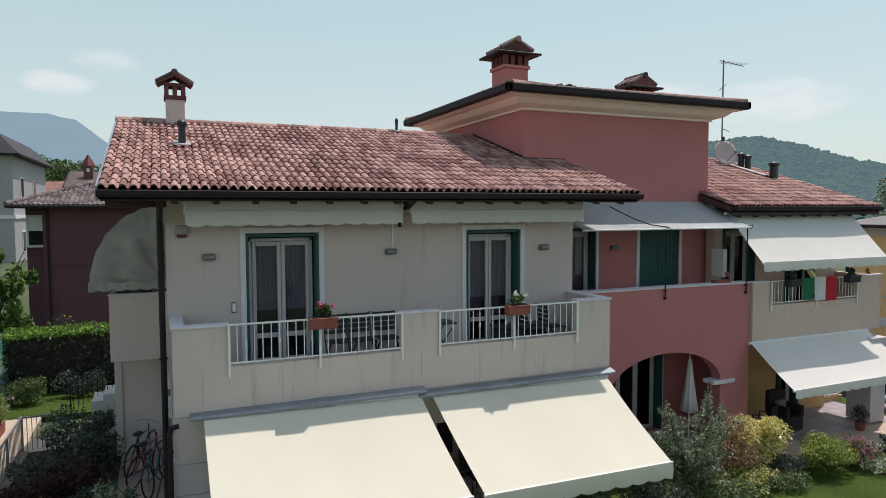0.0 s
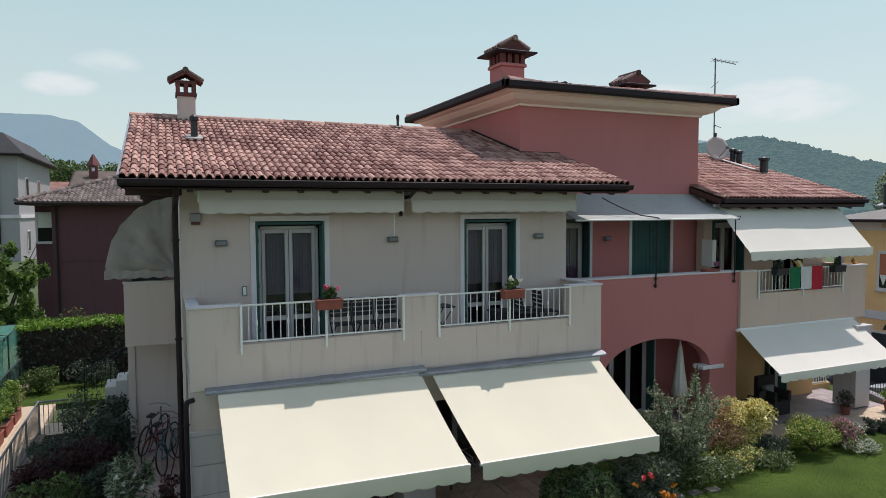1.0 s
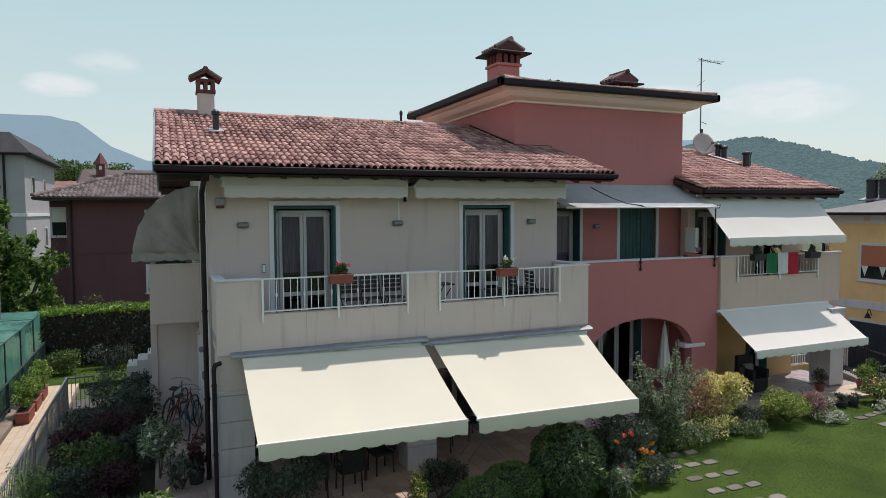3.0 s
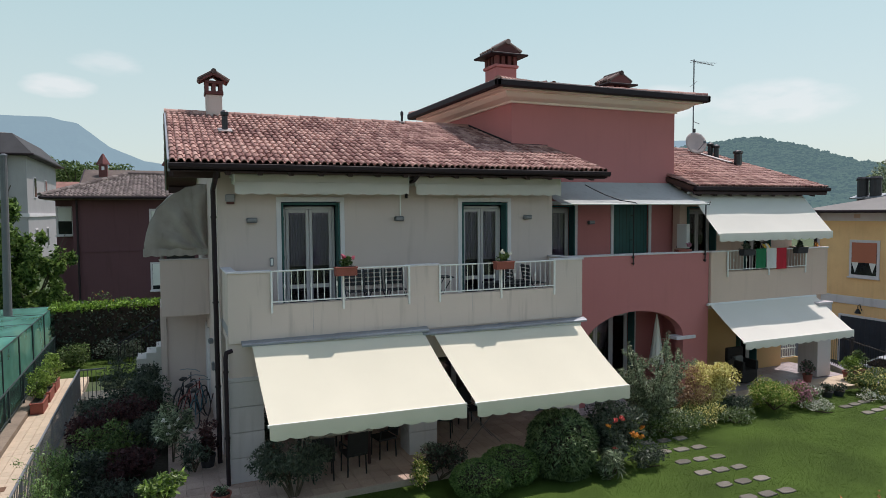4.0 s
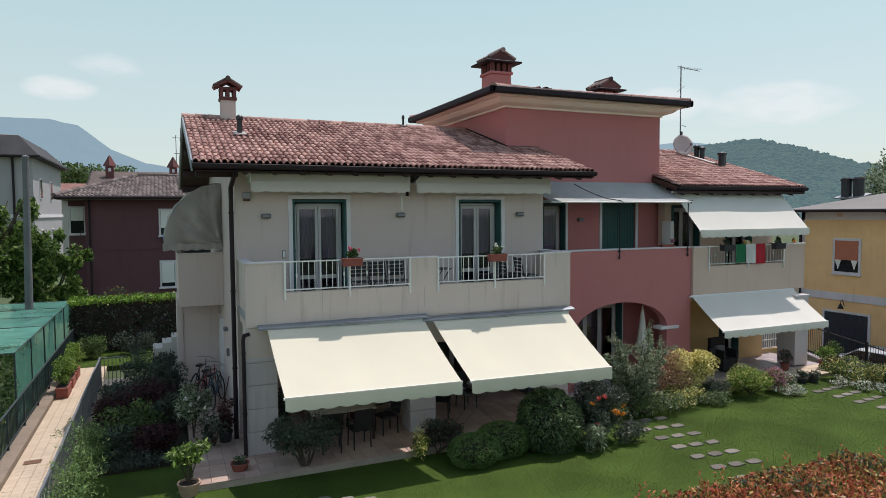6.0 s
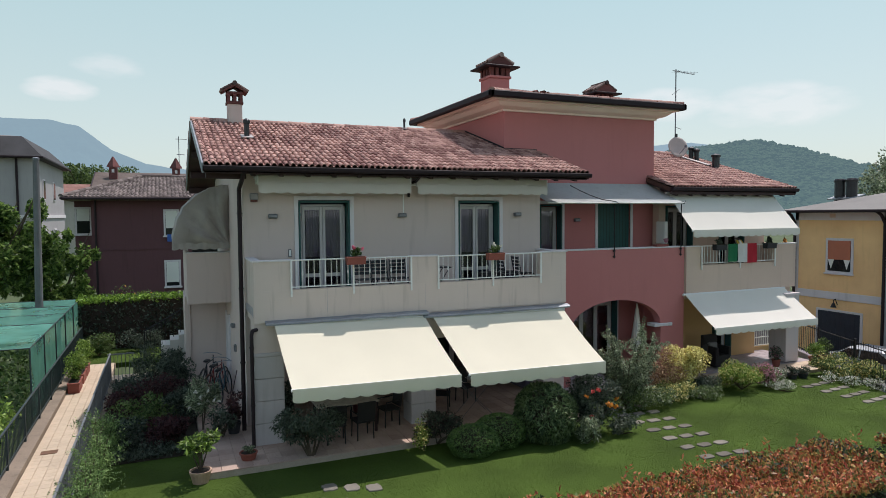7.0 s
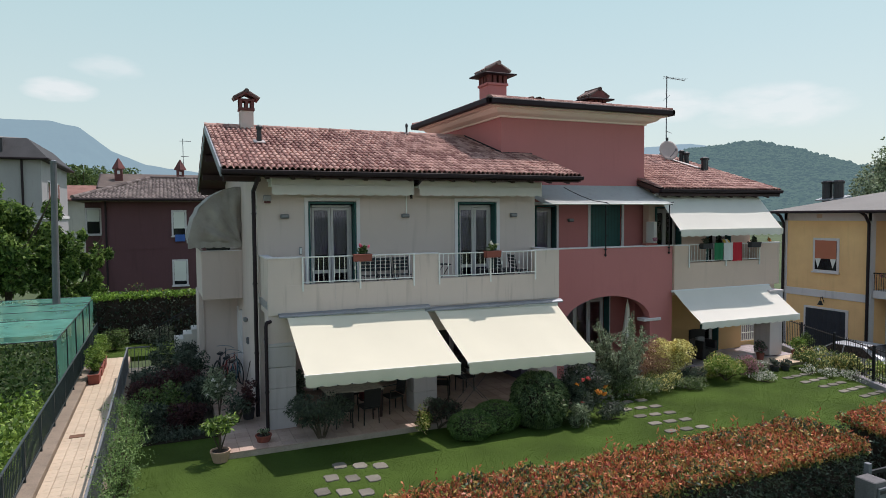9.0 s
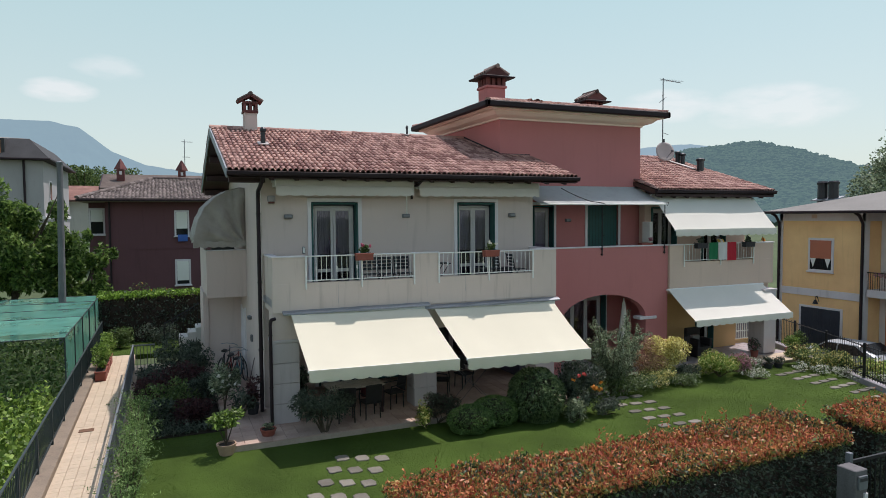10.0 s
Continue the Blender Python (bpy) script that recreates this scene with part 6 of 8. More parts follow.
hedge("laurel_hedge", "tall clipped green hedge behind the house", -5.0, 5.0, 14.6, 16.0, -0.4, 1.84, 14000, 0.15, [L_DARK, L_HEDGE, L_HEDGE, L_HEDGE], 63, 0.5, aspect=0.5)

# ---- shrubs of the garden ----
G = GZ
L_HEBE = leafmat("hebe_leaves", (0.085, 0.165, 0.050), (0.18, 0.28, 0.085))
L_WILLOW = leafmat("willowy_leaves", (0.065, 0.115, 0.050), (0.18, 0.25, 0.11))
shrub("maple_bush", "small spreading tree with dark feathery leaves", (1.12, -1.02, G), (0.88, 0.72, 0.42), 5600, 0.085, L_DARK, 71, "small tree", trunk=0.46, lumps=30, lump=0.36, droop=0.6, stem_r=0.03, aspect=0.3, low=-0.8)
shrub("variegated_bush", "small yellow-green bush at the paving edge", (3.58, -1.35, G), (0.30, 0.26, 0.36), 1100, 0.06, [L_LIGHT, L_YELLOW], 72, index_share=0.4)
shrub("dark_bush", "low dark green bush beside the pillar", (4.02, -1.15, G), (0.62, 0.50, 0.50), 4200, 0.06, [L_DARK, L_MAROON], 73, index_share=0.25, lumps=22, lump=0.34)
mound("hebe_mound", "dense rounded green mound on the lawn edge", (4.52, -2.05, G), (0.60, 0.50, 0.36), 7500, 0.055, L_HEBE, 74)
mound("hebe_mound", "dense rounded green mound under the awning", (5.30, -1.80, G), (0.62, 0.55, 0.40), 8500, 0.055, L_HEBE, 75)
mound("round_bush", "large dark round bush with willowy leaves", (6.52, -1.85, G), (0.74, 0.72, 0.74), 9500, 0.13, L_WILLOW, 76, aspect=0.22, droop=0.5)
rose = shrub("rose_bush", "tall rose bush with orange and red blooms", (7.75, -2.0, G), (0.78, 0.62, 0.84), 7600, 0.075, L_DARK, 77, lumps=26, lump=0.33)
rng = np.random.default_rng(78)
for x, y, z, m, r in ((7.45, -2.45, 0.95, F_RED, 0.06), (7.9, -2.5, 0.62, F_ORANGE, 0.10), (8.05, -2.45, 0.55, F_ORANGE, 0.09), (7.3, -2.4, 0.88, F_ORANGE, 0.06), (7.6, -2.45, 0.98, F_RED, 0.07), (8.15, -2.4, 0.70, F_ORANGE, 0.06), (7.35, -2.5, 0.40, F_RED, 0.05)):
    p, d = clumps((x, y, z), (r, r, r * 0.8), 90, rng, 5, 0.5)
    leaf_sheet("bloom", p, d, 0.05, m, rng, rose, aspect=0.8)
iris = shrub("iris_clump", "upright pale-edged strappy leaves", (7.20, -2.55, G), (0.31, 0.26, 0.38), 546, 0.26, L_OLIVE, 79, "plant", aspect=0.10)
shrub("lavender_clump", "low dark clump below the roses", (8.35, -2.35, G), (0.53, 0.35, 0.25), 1690, 0.06, L_DARK, 80)


def shoots(name, label, at, tips, n, size, material, seed, category="tree"):
    """A many-stemmed young tree: arching shoots from one foot, each with side twigs and leaves along its upper part."""
    rng = np.random.default_rng(seed)
    t = thing(name, label, category, at=at)
    pts, dirs = [], []
    base = Vector(at)
    for tx, ty, tz in tips:
        tip = Vector((tx, ty, tz))
        side = Vector((tip.x - base.x, tip.y - base.y, 0)) * 0.22
        ctl = base.lerp(tip, 0.5) + Vector((0, 0, 0.18 * (tip.z - base.z))) + side * 0.4
        curve = [base * (1 - u) ** 2 + ctl * (2 * u * (1 - u)) + tip * u * u for u in np.linspace(0, 1, 7)]
        part("stem", bent(bmesh.new(), curve, 0.011, 5), BARK, t)
        for _ in range(5):
            u0 = rng.uniform(0.35, 0.9)
            b = base * (1 - u0) ** 2 + ctl * (2 * u0 * (1 - u0)) + tip * u0 * u0
            e = b + Vector((rng.normal(0, 0.22), rng.normal(0, 0.22), rng.uniform(0.12, 0.42)))
            for k in range(n // 6):
                f_ = rng.uniform(0.05, 1.0)
                q = b.lerp(e, f_)
                pts.append((q.x + rng.normal(0, 0.035), q.y + rng.normal(0, 0.035), q.z + rng.normal(0, 0.03)))
                dirs.append((rng.normal(), rng.normal(), rng.normal() * 0.7 + 0.4))
        for k in range(n // 3):
            u0 = rng.uniform(0.22, 1.0)
            q = base * (1 - u0) ** 2 + ctl * (2 * u0 * (1 - u0)) + tip * u0 * u0
            w = 0.07 * (1.25 - u0)
            pts.append((q.x + rng.normal(0, w), q.y + rng.normal(0, w), q.z + rng.normal(0, 0.04)))
            dirs.append((rng.normal(), rng.normal(), rng.normal() * 0.7 + 0.4))
    leaf_sheet("crown", np.array(pts), np.array(dirs), size, material, rng, t, aspect=0.27)
    return t


orng = random.Random(81)
shoots("olive_tree", "airy grey-green young olive with upright twigs", (9.75, -0.75, G),
       [(9.75 + 1.15 * math.sin(k * 2.4) * orng.uniform(0.25, 1.0), -0.75 + 0.6 * math.cos(k * 2.4) * orng.uniform(0.2, 1.0), orng.uniform(0.75, 1.75)) for k in range(26)] + [(9.0, -0.9, 2.15), (9.25, -0.7, 1.95), (9.6, -0.6, 1.7)], 430, 0.085, L_OLIVE, 81)
shoots("olive_tree", "slender olive shoots before the arch", (10.7, -0.35, G), [(10.55, -0.45, 2.05), (10.75, -0.3, 2.2), (11.0, -0.35, 1.45), (11.2, -0.2, 1.6), (10.3, -0.5, 1.3)], 430, 0.085, L_OLIVE, 83)
shrub("ground_cover", "grey-green low cover under the olives", (10.2, -0.9, G), (1.06, 0.71, 0.34), 3000, 0.07, [L_MID, L_OLIVE], 84, index_share=0.35)
shrub("copper_shrub", "coppery pink shrub with fine leaves", (11.6, 0.05, G), (0.90, 0.72, 0.74), 4680, 0.07, L_PINKISH, 85, lumps=20, lump=0.34, trunk=0.1)
shrub("golden_maple", "golden yellow small maple in layers", (12.42, -0.2, G), (0.86, 0.76, 0.72), 6500, 0.085, L_YELLOW, 86, "small tree", lumps=22, lump=0.32, trunk=0.22, stem_r=0.03)
shrub("golden_shrub", "low yellow-green shrub below the maple", (11.4, -0.75, G), (0.73, 0.53, 0.38), 2900, 0.06, [L_MID, L_YELLOW], 87, index_share=0.45)
shrub("ground_cover", "low grey-green border plants", (12.35, -0.95, G), (0.71, 0.41, 0.22), 1800, 0.06, [L_MID, L_OLIVE], 88, index_share=0.3)
shrub("dark_bush", "small dark green bush in the border", (13.0, -0.55, G), (0.55, 0.45, 0.34), 2340, 0.07, L_DARK, 89)
shrub("bright_bush", "bright green rounded bush with upright shoots", (14.2, -0.62, G), (0.90, 0.66, 0.50), 7000, 0.085, [L_LIGHT, L_YELLOW], 90, lumps=24, lump=0.34, aspect=0.28, index_share=0.22)
shrub("hydrangea", "mauve pink flowering bush", (15.08, -0.75, G), (0.50, 0.42, 0.40), 2080, 0.07, [L_MID, F_MAUVE], 91, index_share=0.55)
shrub("white_flowers", "band of small white flowers along the border", (15.1, -1.2, G), (0.66, 0.28, 0.18), 1170, 0.055, [L_MID, F_WHITE], 92, "flowers", index_share=0.5)
shrub("white_flowers", "white blossoms beside the hydrangea", (15.6, -0.75, G), (0.28, 0.28, 0.34), 650, 0.055, [L_MID, F_WHITE], 93, "flowers", index_share=0.45)
shrub("border_shrub", "mixed dark shrub in the street side bed", (18.0, -0.9, G), (0.83, 0.71, 0.44), 3380, 0.085, [L_MID, L_YELLOW], 94, index_share=0.25)
shrub("border_shrub", "green and yellow shrub in the street side bed", (18.5, -1.7, G), (0.73, 0.83, 0.40), 3380, 0.085, [L_MID, L_YELLOW], 95, index_share=0.35)
shrub("border_shrub", "low green plants at the end of the bed", (18.4, -2.8, G), (0.59, 0.71, 0.32), 2340, 0.085, [L_LIGHT, L_YELLOW], 96, index_share=0.3)
for x, y, s in ((17.35, -1.15, 97), (17.55, -1.75, 98), (17.75, -2.35, 99), (17.95, -2.95, 100), (18.05, -3.5, 101)):
    shrub("white_flowers", "white flowers edging the street side bed", (x, y, G), (0.31, 0.35, 0.19), 546, 0.06, [L_MID, F_WHITE], s, "flowers", index_share=0.55)

# the shaded bed beside the alley
for x, y, rx, rzz, m, s, lab in ((-2.6, 1.3, 0.62, 0.42, L_DARK, 110, "dark low shrub in the shaded bed"), (-1.75, 1.55, 0.60, 0.40, L_MAROON, 111, "purple-leaved shrub in the shaded bed"),
                                 (-2.3, 2.6, 0.72, 0.55, L_MID, 112, "spreading green shrub in the shaded bed"), (-1.5, 2.9, 0.62, 0.55, L_DARK, 113, "dense dark shrub near the alley"),
                                 (-2.75, 3.9, 0.62, 0.45, L_MAROON, 114, "maroon maple-like shrub in shade"), (-1.8, 4.2, 0.80, 0.62, L_MAROON, 115, "wide maroon shrub in shade"),
                                 (-2.5, 5.4, 0.72, 0.62, L_DARK, 116, "dark green shrub by the fence"), (-1.5, 5.5, 0.62, 0.72, L_DARK, 117, "tall dark shrub by the bicycles"),
                                 (-2.2, 6.9, 0.85, 0.80, L_DARK, 118, "tall dark strappy shrub"), (-1.55, 7.4, 0.50, 0.62, L_DARK, 119, "dark bush near the balcony wall")):
    shrub("bed_shrub", lab, (x, y, G), (rx, rx * 0.85, rzz), 2600, 0.085, m, s, lumps=18, lump=0.38)
leaf_field("bed_edging", "low lavender edging of the shaded bed", -3.1, -1.05, 0.45, 1.0, G, 0.30, 2200, 0.09, L_DARK, 120, 0.3)
ol = shrub("oleander", "oleander with white blossoms and long leaves", (-0.95, 1.75, -0.07), (0.52, 0.48, 0.62), 1500, 0.17, L_OLIVE, 121, lumps=16, lump=0.36, aspect=0.17, trunk=0.25)
rng = np.random.default_rng(122)
for i in range(9):
    x, y, z = -0.95 + rng.uniform(-0.35, 0.35), 1.5 + rng.uniform(-0.25, 0.2), 0.75 + rng.uniform(-0.2, 0.35)
    p, d = clumps((x, y, z), (0.055, 0.055, 0.045), 26, rng, 4, 0.5)
    leaf_sheet("blossom", p, d, 0.05, F_WHITE, rng, ol, aspect=0.7)
shrub("oleander", "dark oleander by the paving", (-0.55, 1.0, -0.07), (0.34, 0.34, 0.46), 500, 0.18, L_DARK, 123, aspect=0.16)
L_CONIFER = leafmat("feathery_conifer_leaves", (0.090, 0.165, 0.045), (0.22, 0.33, 0.11))
for k, (y, h, lab) in enumerate(((0.7, 0.95, "feathery conifer by the fence"), (-0.8, 1.1, "feathery light green conifer along the kerb"), (-2.3, 1.15, "leaning feathery conifer along the kerb"), (-3.7, 1.15, "tall feathery conifer along the kerb"), (-5.1, 1.1, "feathery conifer near the street"))):
    q = random.Random(400 + k)
    shoots("thuja_bush", lab, (-3.02, y, G), [(-3.0 + q.uniform(-0.20, 0.22), y + q.uniform(-0.3, 0.3), G + h * q.uniform(0.25, 1.15)) for _ in range(17)], 250, 0.06, L_CONIFER, 125 + k, "conifer")
shrub("clipped_ball", "rounded clipped bush on the back lawn", (-4.15, 13.5, -0.27), (0.75, 0.6, 0.55), 2600, 0.08, L_MID, 128)
shrub("back_bush", "dark bush before the back hedge", (-2.6, 13.9, -0.27), (0.8, 0.5, 0.5), 1800, 0.10, L_DARK, 129)
shrub("flowering_climber", "tangled climber with orange blossoms over the hedge", (-2.9, 15.7, 0.8), (1.1, 0.4, 0.75), 1300, 0.10, [L_MID, F_ORANGE], 130, index_share=0.06)


def round_pot(x, y, z, r, h, label, material, soil=True):
    t = thing("plant_pot", label, "pot", "plant pots", at=(x, y, z))
    part("bowl", lathe(bmesh.new(), [(r * 0.72, 0), (r * 0.95, h * 0.85), (r * 0.86, h * 0.86), (r * 0.84, h * 0.8)], (x, y, z), 20), material, t, smooth=False)
    bm = bmesh.new()
    rings = [[bm.verts.new((x + q * math.cos(2 * math.pi * i / 20), y + q * math.sin(2 * math.pi * i / 20), z + zz)) for i in range(20)] for q, zz in ((r, h * 0.84), (r * 1.02, h), (r * 0.88, h), (r * 0.86, h * 0.84))]
    for a in range(4):
        for i in range(20):
            bm.faces.new((rings[a][i], rings[a][(i + 1) % 20], rings[(a + 1) % 4][(i + 1) % 20], rings[(a + 1) % 4][i]))
    part("rim", bm, material, t)
    part("soil", lathe(bmesh.new(), [(r * 0.82, h * 0.86), (r * 0.80, h * 0.88)], (x, y, z), 16), SOIL_SHADE, t)
    return t


PALECLAY = mat("pale_clay", (0.50, 0.33, 0.24), 0.8, 0.12, 4, 50, 0.1)
round_pot(-1.15, -1.18, G, 0.215, 0.25, "pale terracotta pot on the lawn", PALECLAY)
shrub("lemon_tree", "small lemon tree with bright leaves in a pot", (-1.15, -1.18, G + 0.21), (0.44, 0.42, 0.38), 760, 0.12, [L_MID, L_LIGHT], 131, "small tree", lumps=14, lump=0.34, trunk=0.27, aspect=0.4, index_share=0.45)
round_pot(-0.16, -0.68, -0.07, 0.19, 0.17, "low brown bowl planter on the paving", POTCLAY)
shrub("succulents", "small succulents in the bowl", (-0.16, -0.68, 0.07), (0.15, 0.13, 0.09), 200, 0.06, L_OLIVE, 132, "plant")
round_pot(-0.28, 1.2, -0.07, 0.17, 0.28, "dark pot beside the downpipe", PLASTIC)
shrub("potted_plant", "leafy dark red potted plant by the pillar", (-0.25, 1.2, 0.18), (0.24, 0.24, 0.42), 500, 0.10, L_MAROON, 133, "plant")
round_pot(0.95, 0.9, -0.07, 0.18, 0.3, "pot in the portico corner", POTCLAY)
shrub("potted_plant", "tall leafy plant in the portico corner", (0.95, 0.9, 0.2), (0.22, 0.22, 0.5), 420, 0.13, L_DARK, 134, "plant")
round_pot(17.30, 0.75, -0.11, 0.14, 0.26, "terracotta pot beside the grey pillar", POTCLAY)
shrub("potted_plant", "dark reddish plant beside the grey pillar", (17.30, 0.75, 0.13), (0.22, 0.22, 0.28), 500, 0.08, [L_DARK, F_MAUVE], 135, "plant", index_share=0.2)
for x, y, s in ((18.75, 0.35, 136), (19.4, 0.6, 137)):
    round_pot(x, y, -0.15, 0.25, 0.32, "terracotta pot at the patio corner", POTCLAY)
    shrub("potted_plant", "green shrub in a terracotta pot", (x, y, 0.15), (0.32, 0.32, 0.32), 800, 0.08, L_LIGHT if s == 136 else L_MID, s, "plant")
for x, y, s in ((16.7, -0.35, 138), (17.1, -0.42, 139)):
    round_pot(x, y, G, 0.16, 0.16, "small brown pot at the border", PLASTIC)
    shrub("potted_plant", "small dark plant in a low pot", (x, y, G + 0.13), (0.2, 0.2, 0.16), 300, 0.07, L_DARK, s, "plant")
for y, s in ((8.0, 140), (9.2, 141), (10.3, 142)):
    t = thing("long_planter", "long terracotta planter on the walkway", "planter", "walkway planters", at=(-4.37, y, -0.26))
    part("trough", prism_x(bmesh.new(), [(y - 0.42, -0.26), (y + 0.42, -0.26), (y + 0.45, 0.06), (y - 0.45, 0.06)], -4.52, -4.21), POTCLAY, t)
    part("rim", B(-4.54, -4.19, y - 0.47, y + 0.47, 0.03, 0.075, bevel=0.01), POTCLAY, t)
    part("soil", B(-4.50, -4.23, y - 0.42, y + 0.42, 0.06, 0.08), SOIL_SHADE, t)
    shrub("planter_shrub", "yellow-green shrub in a long planter", (-4.37, y, 0.08), (0.30, 0.46, 0.46), 1600, 0.075, L_LIGHT, s, "shrub")

# ---- tall tree, pole ----
L_LEAFY = leafmat("sunlit_tree_leaves", (0.060, 0.122, 0.026), (0.19, 0.285, 0.070), tr=0.45)
POLEGREY = mat("weathered_pole", (0.16, 0.16, 0.165), 0.9, 0.15, 2, 40, 0.2)
def tree(name, label, at, height, crown, n, size, material, seed, lumps=34, lump=0.3, trunk_r=0.16, aspect=0.5):
    rng = np.random.default_rng(seed)
    t = thing(name, label, "tree", at=at)
    x, y, z = at
    bm = bmesh.new()
    zc = z + height - crown[2]
    rod(bm, (x, y, z), (x + 0.1, y, zc - crown[2] * 0.4), trunk_r, 9, trunk_r * 0.7)
    part("trunk", bm, BARK, t)
    for i in range(9):
        a = rng.uniform(0, 6.28)
        e = Vector((x + crown[0] * 0.65 * math.cos(a), y + crown[1] * 0.65 * math.sin(a), zc + crown[2] * rng.uniform(-0.5, 0.7)))
        b = Vector((x + 0.1, y, zc - crown[2] * rng.uniform(0.3, 0.7)))
        bm = bmesh.new()
        mid = b.lerp(e, 0.5) + Vector((0, 0, 0.2))
        rod(bm, b, mid, trunk_r * 0.45, 6, trunk_r * 0.3)
        rod(bm, mid, e, trunk_r * 0.3, 6, trunk_r * 0.1)
        part("limb", bm, BARK, t)
    p, d = clumps((x, y, zc), crown, n, rng, lumps, lump, -0.9)
    leaf_sheet("crown", p, d, size, material, rng, t, aspect=aspect, droop=0.25)
    return t


tree("walnut_tree", "full green tree with long drooping leaves", (-8.6, 17.8, -0.45), 8.5, (3.1, 2.4, 4.1), 24000, 0.25, [L_LEAFY], 150, lumps=110, lump=0.135, aspect=0.4)
tree("walnut_tree", "lower side branches of the green tree", (-6.0, 17.2, -0.45), 5.9, (2.1, 1.3, 2.9), 9500, 0.25, [L_LEAFY], 151, lumps=60, lump=0.14, trunk_r=0.09, aspect=0.4)
t = thing("utility_pole", "grey concrete utility pole", "pole", at=(-6.2, 14.5, -0.45))
part("shaft", rod(bmesh.new(), (-6.28, 14.5, -0.45), (-6.17, 14.5, 7.38), 0.155, 12, 0.11), POLEGREY, t)
part("cap", lathe(bmesh.new(), [(0.125, 0), (0.13, 0.06), (0.05, 0.1)], (-6.17, 14.5, 7.36), 12), GREYIRON, t)


# ---- neighbour houses ----
def far_window(t, x0, x1, z0, z1, y, blind=0.6, colour=WHITE):
    w = part("window", B(x0 - 0.09, x1 + 0.09, y - 0.05, y + 0.02, z0 - 0.06, z1 + 0.09, bevel=0.005), WHITE_TRIM, t)
    part("pane", B(x0, x1, y - 0.056, y - 0.045, z0, z1), DARKGLASS, w)
    if blind:
        part("blind", B(x0 + 0.01, x1 - 0.01, y - 0.07, y - 0.055, z1 - (z1 - z0) * blind, z1), colour, w)
    part("sill", B(x0 - 0.14, x1 + 0.14, y - 0.14, y, z0 - 0.12, z0 - 0.05, bevel=0.005), WHITE_TRIM, w)
    return w


DARKGLASS = mat("dark_window_glass", (0.02, 0.022, 0.025), 0.08, 0.1, 1, 10, 0.0, spec=0.7)
BLUE = mat("blue_cloth", (0.06, 0.14, 0.45), 0.9, 0.1, 3, 60, 0.1)
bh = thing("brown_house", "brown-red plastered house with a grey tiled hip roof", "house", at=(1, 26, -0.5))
part("wall", B(-5.15, 7.5, 22.0, 30.0, -2.5, 6.10), BROWN, bh)
part("wall", B(-6.1, -5.154, 24.0, 30.0, -2.5, 6.05), BROWN, bh)
far_window(bh, -1.72, -1.14, 4.2, 5.45, 22.0, 0.72)
far_window(bh, -1.74, -1.12, 1.52, 2.78, 22.0, 0.85)
part("towel", B(-1.65, -1.15, 21.80, 21.86, 3.85, 4.22, bevel=0.01), BLUE, bh, "blue cloth over the sill")
far_window(bh, -6.0, -5.4, 4.3, 5.6, 24.0, 0.5)
part("string_course", B(-5.16, 7.5, 21.97, 22.0, 3.45, 3.50), BROWN, bh)
part("downpipe", rod(bmesh.new(), (-4.95, 21.93, -2), (-4.95, 21.93, 6.0), 0.05, 8), GUTTER, bh)
bx0, bx1, by0, by1, bz = -6.35, 8.6, 21.2, 30.8, 6.12
bd = (by1 - by0) / 2
bhs = 0.27
bhv = [(bx0, by0, bz), (bx1, by0, bz), (bx1, by1, bz), (bx0, by1, bz), (bx0 + bd * 0.72, by0 + bd, bz + bhs * bd), (bx1 - bd, by0 + bd, bz + bhs * bd)]
part_roof = pydata("roof", bhv + [(x, y, z - 0.12) for x, y, z in bhv[:4]], [(0, 1, 5, 4), (1, 2, 5), (2, 3, 4, 5), (3, 0, 4), (6, 9, 8, 7), (0, 6, 7, 1), (1, 7, 8, 2), (2, 8, 9, 3), (3, 9, 6, 0)], TILE_GREY, bh)
part("gutter", B(bx0 - 0.05, bx1, by0 - 0.1, by0, bz - 0.10, bz + 0.02, bevel=0.03), GUTTER, bh)

OLDTILE = mat("old_brown_tile", (0.085, 0.062, 0.056), 0.9, 0.2, 0.8, 14, 0.4, col2=(0.14, 0.11, 0.095))
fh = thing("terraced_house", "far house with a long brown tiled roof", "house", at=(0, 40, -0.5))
part("wall", B(-6.3, 8, 38, 44, -2.5, 7.3), BEIGE, fh)
part("roof", prism_x(bmesh.new(), [(37.4, 7.42), (41, 8.62), (44.6, 7.42), (44.6, 7.30), (41, 8.48), (37.4, 7.30)], -6.6, 8.3), OLDTILE, fh)
part("verge", prism_x(bmesh.new(), [(37.4, 7.45), (41, 8.65), (41, 8.45), (37.4, 7.25)], -6.68, -6.6), GUTTER, fh)
for x in (-5.3, -0.95):
    ch = part("chimney", B(x - 0.28, x + 0.28, 39.1, 39.66, 7.8, 8.9, bevel=0.02), BRICKRED, fh)
    part("cap", lathe(bmesh.new(), [(0.46, 0), (0.44, 0.08), (0.05, 0.8)], (x, 39.4, 8.9), 4), BRICKRED, ch)
    part("opening", B(x - 0.09, x + 0.09, 39.085, 39.1, 8.5, 8.75), WHITE_TRIM, ch)
part("antenna", bent(bmesh.new(), [(-0.7, 39.6, 8.2), (-0.7, 39.6, 11.4)], 0.03, 6), GREYIRON, fh)
for z, l in ((11.2, 0.6), (10.0, 0.4)):
    part("antenna_boom", rod(bmesh.new(), (-0.7 - l * 0.4, 39.6, z), (-0.7 + l, 39.6, z), 0.025, 5), GREYIRON, fh)
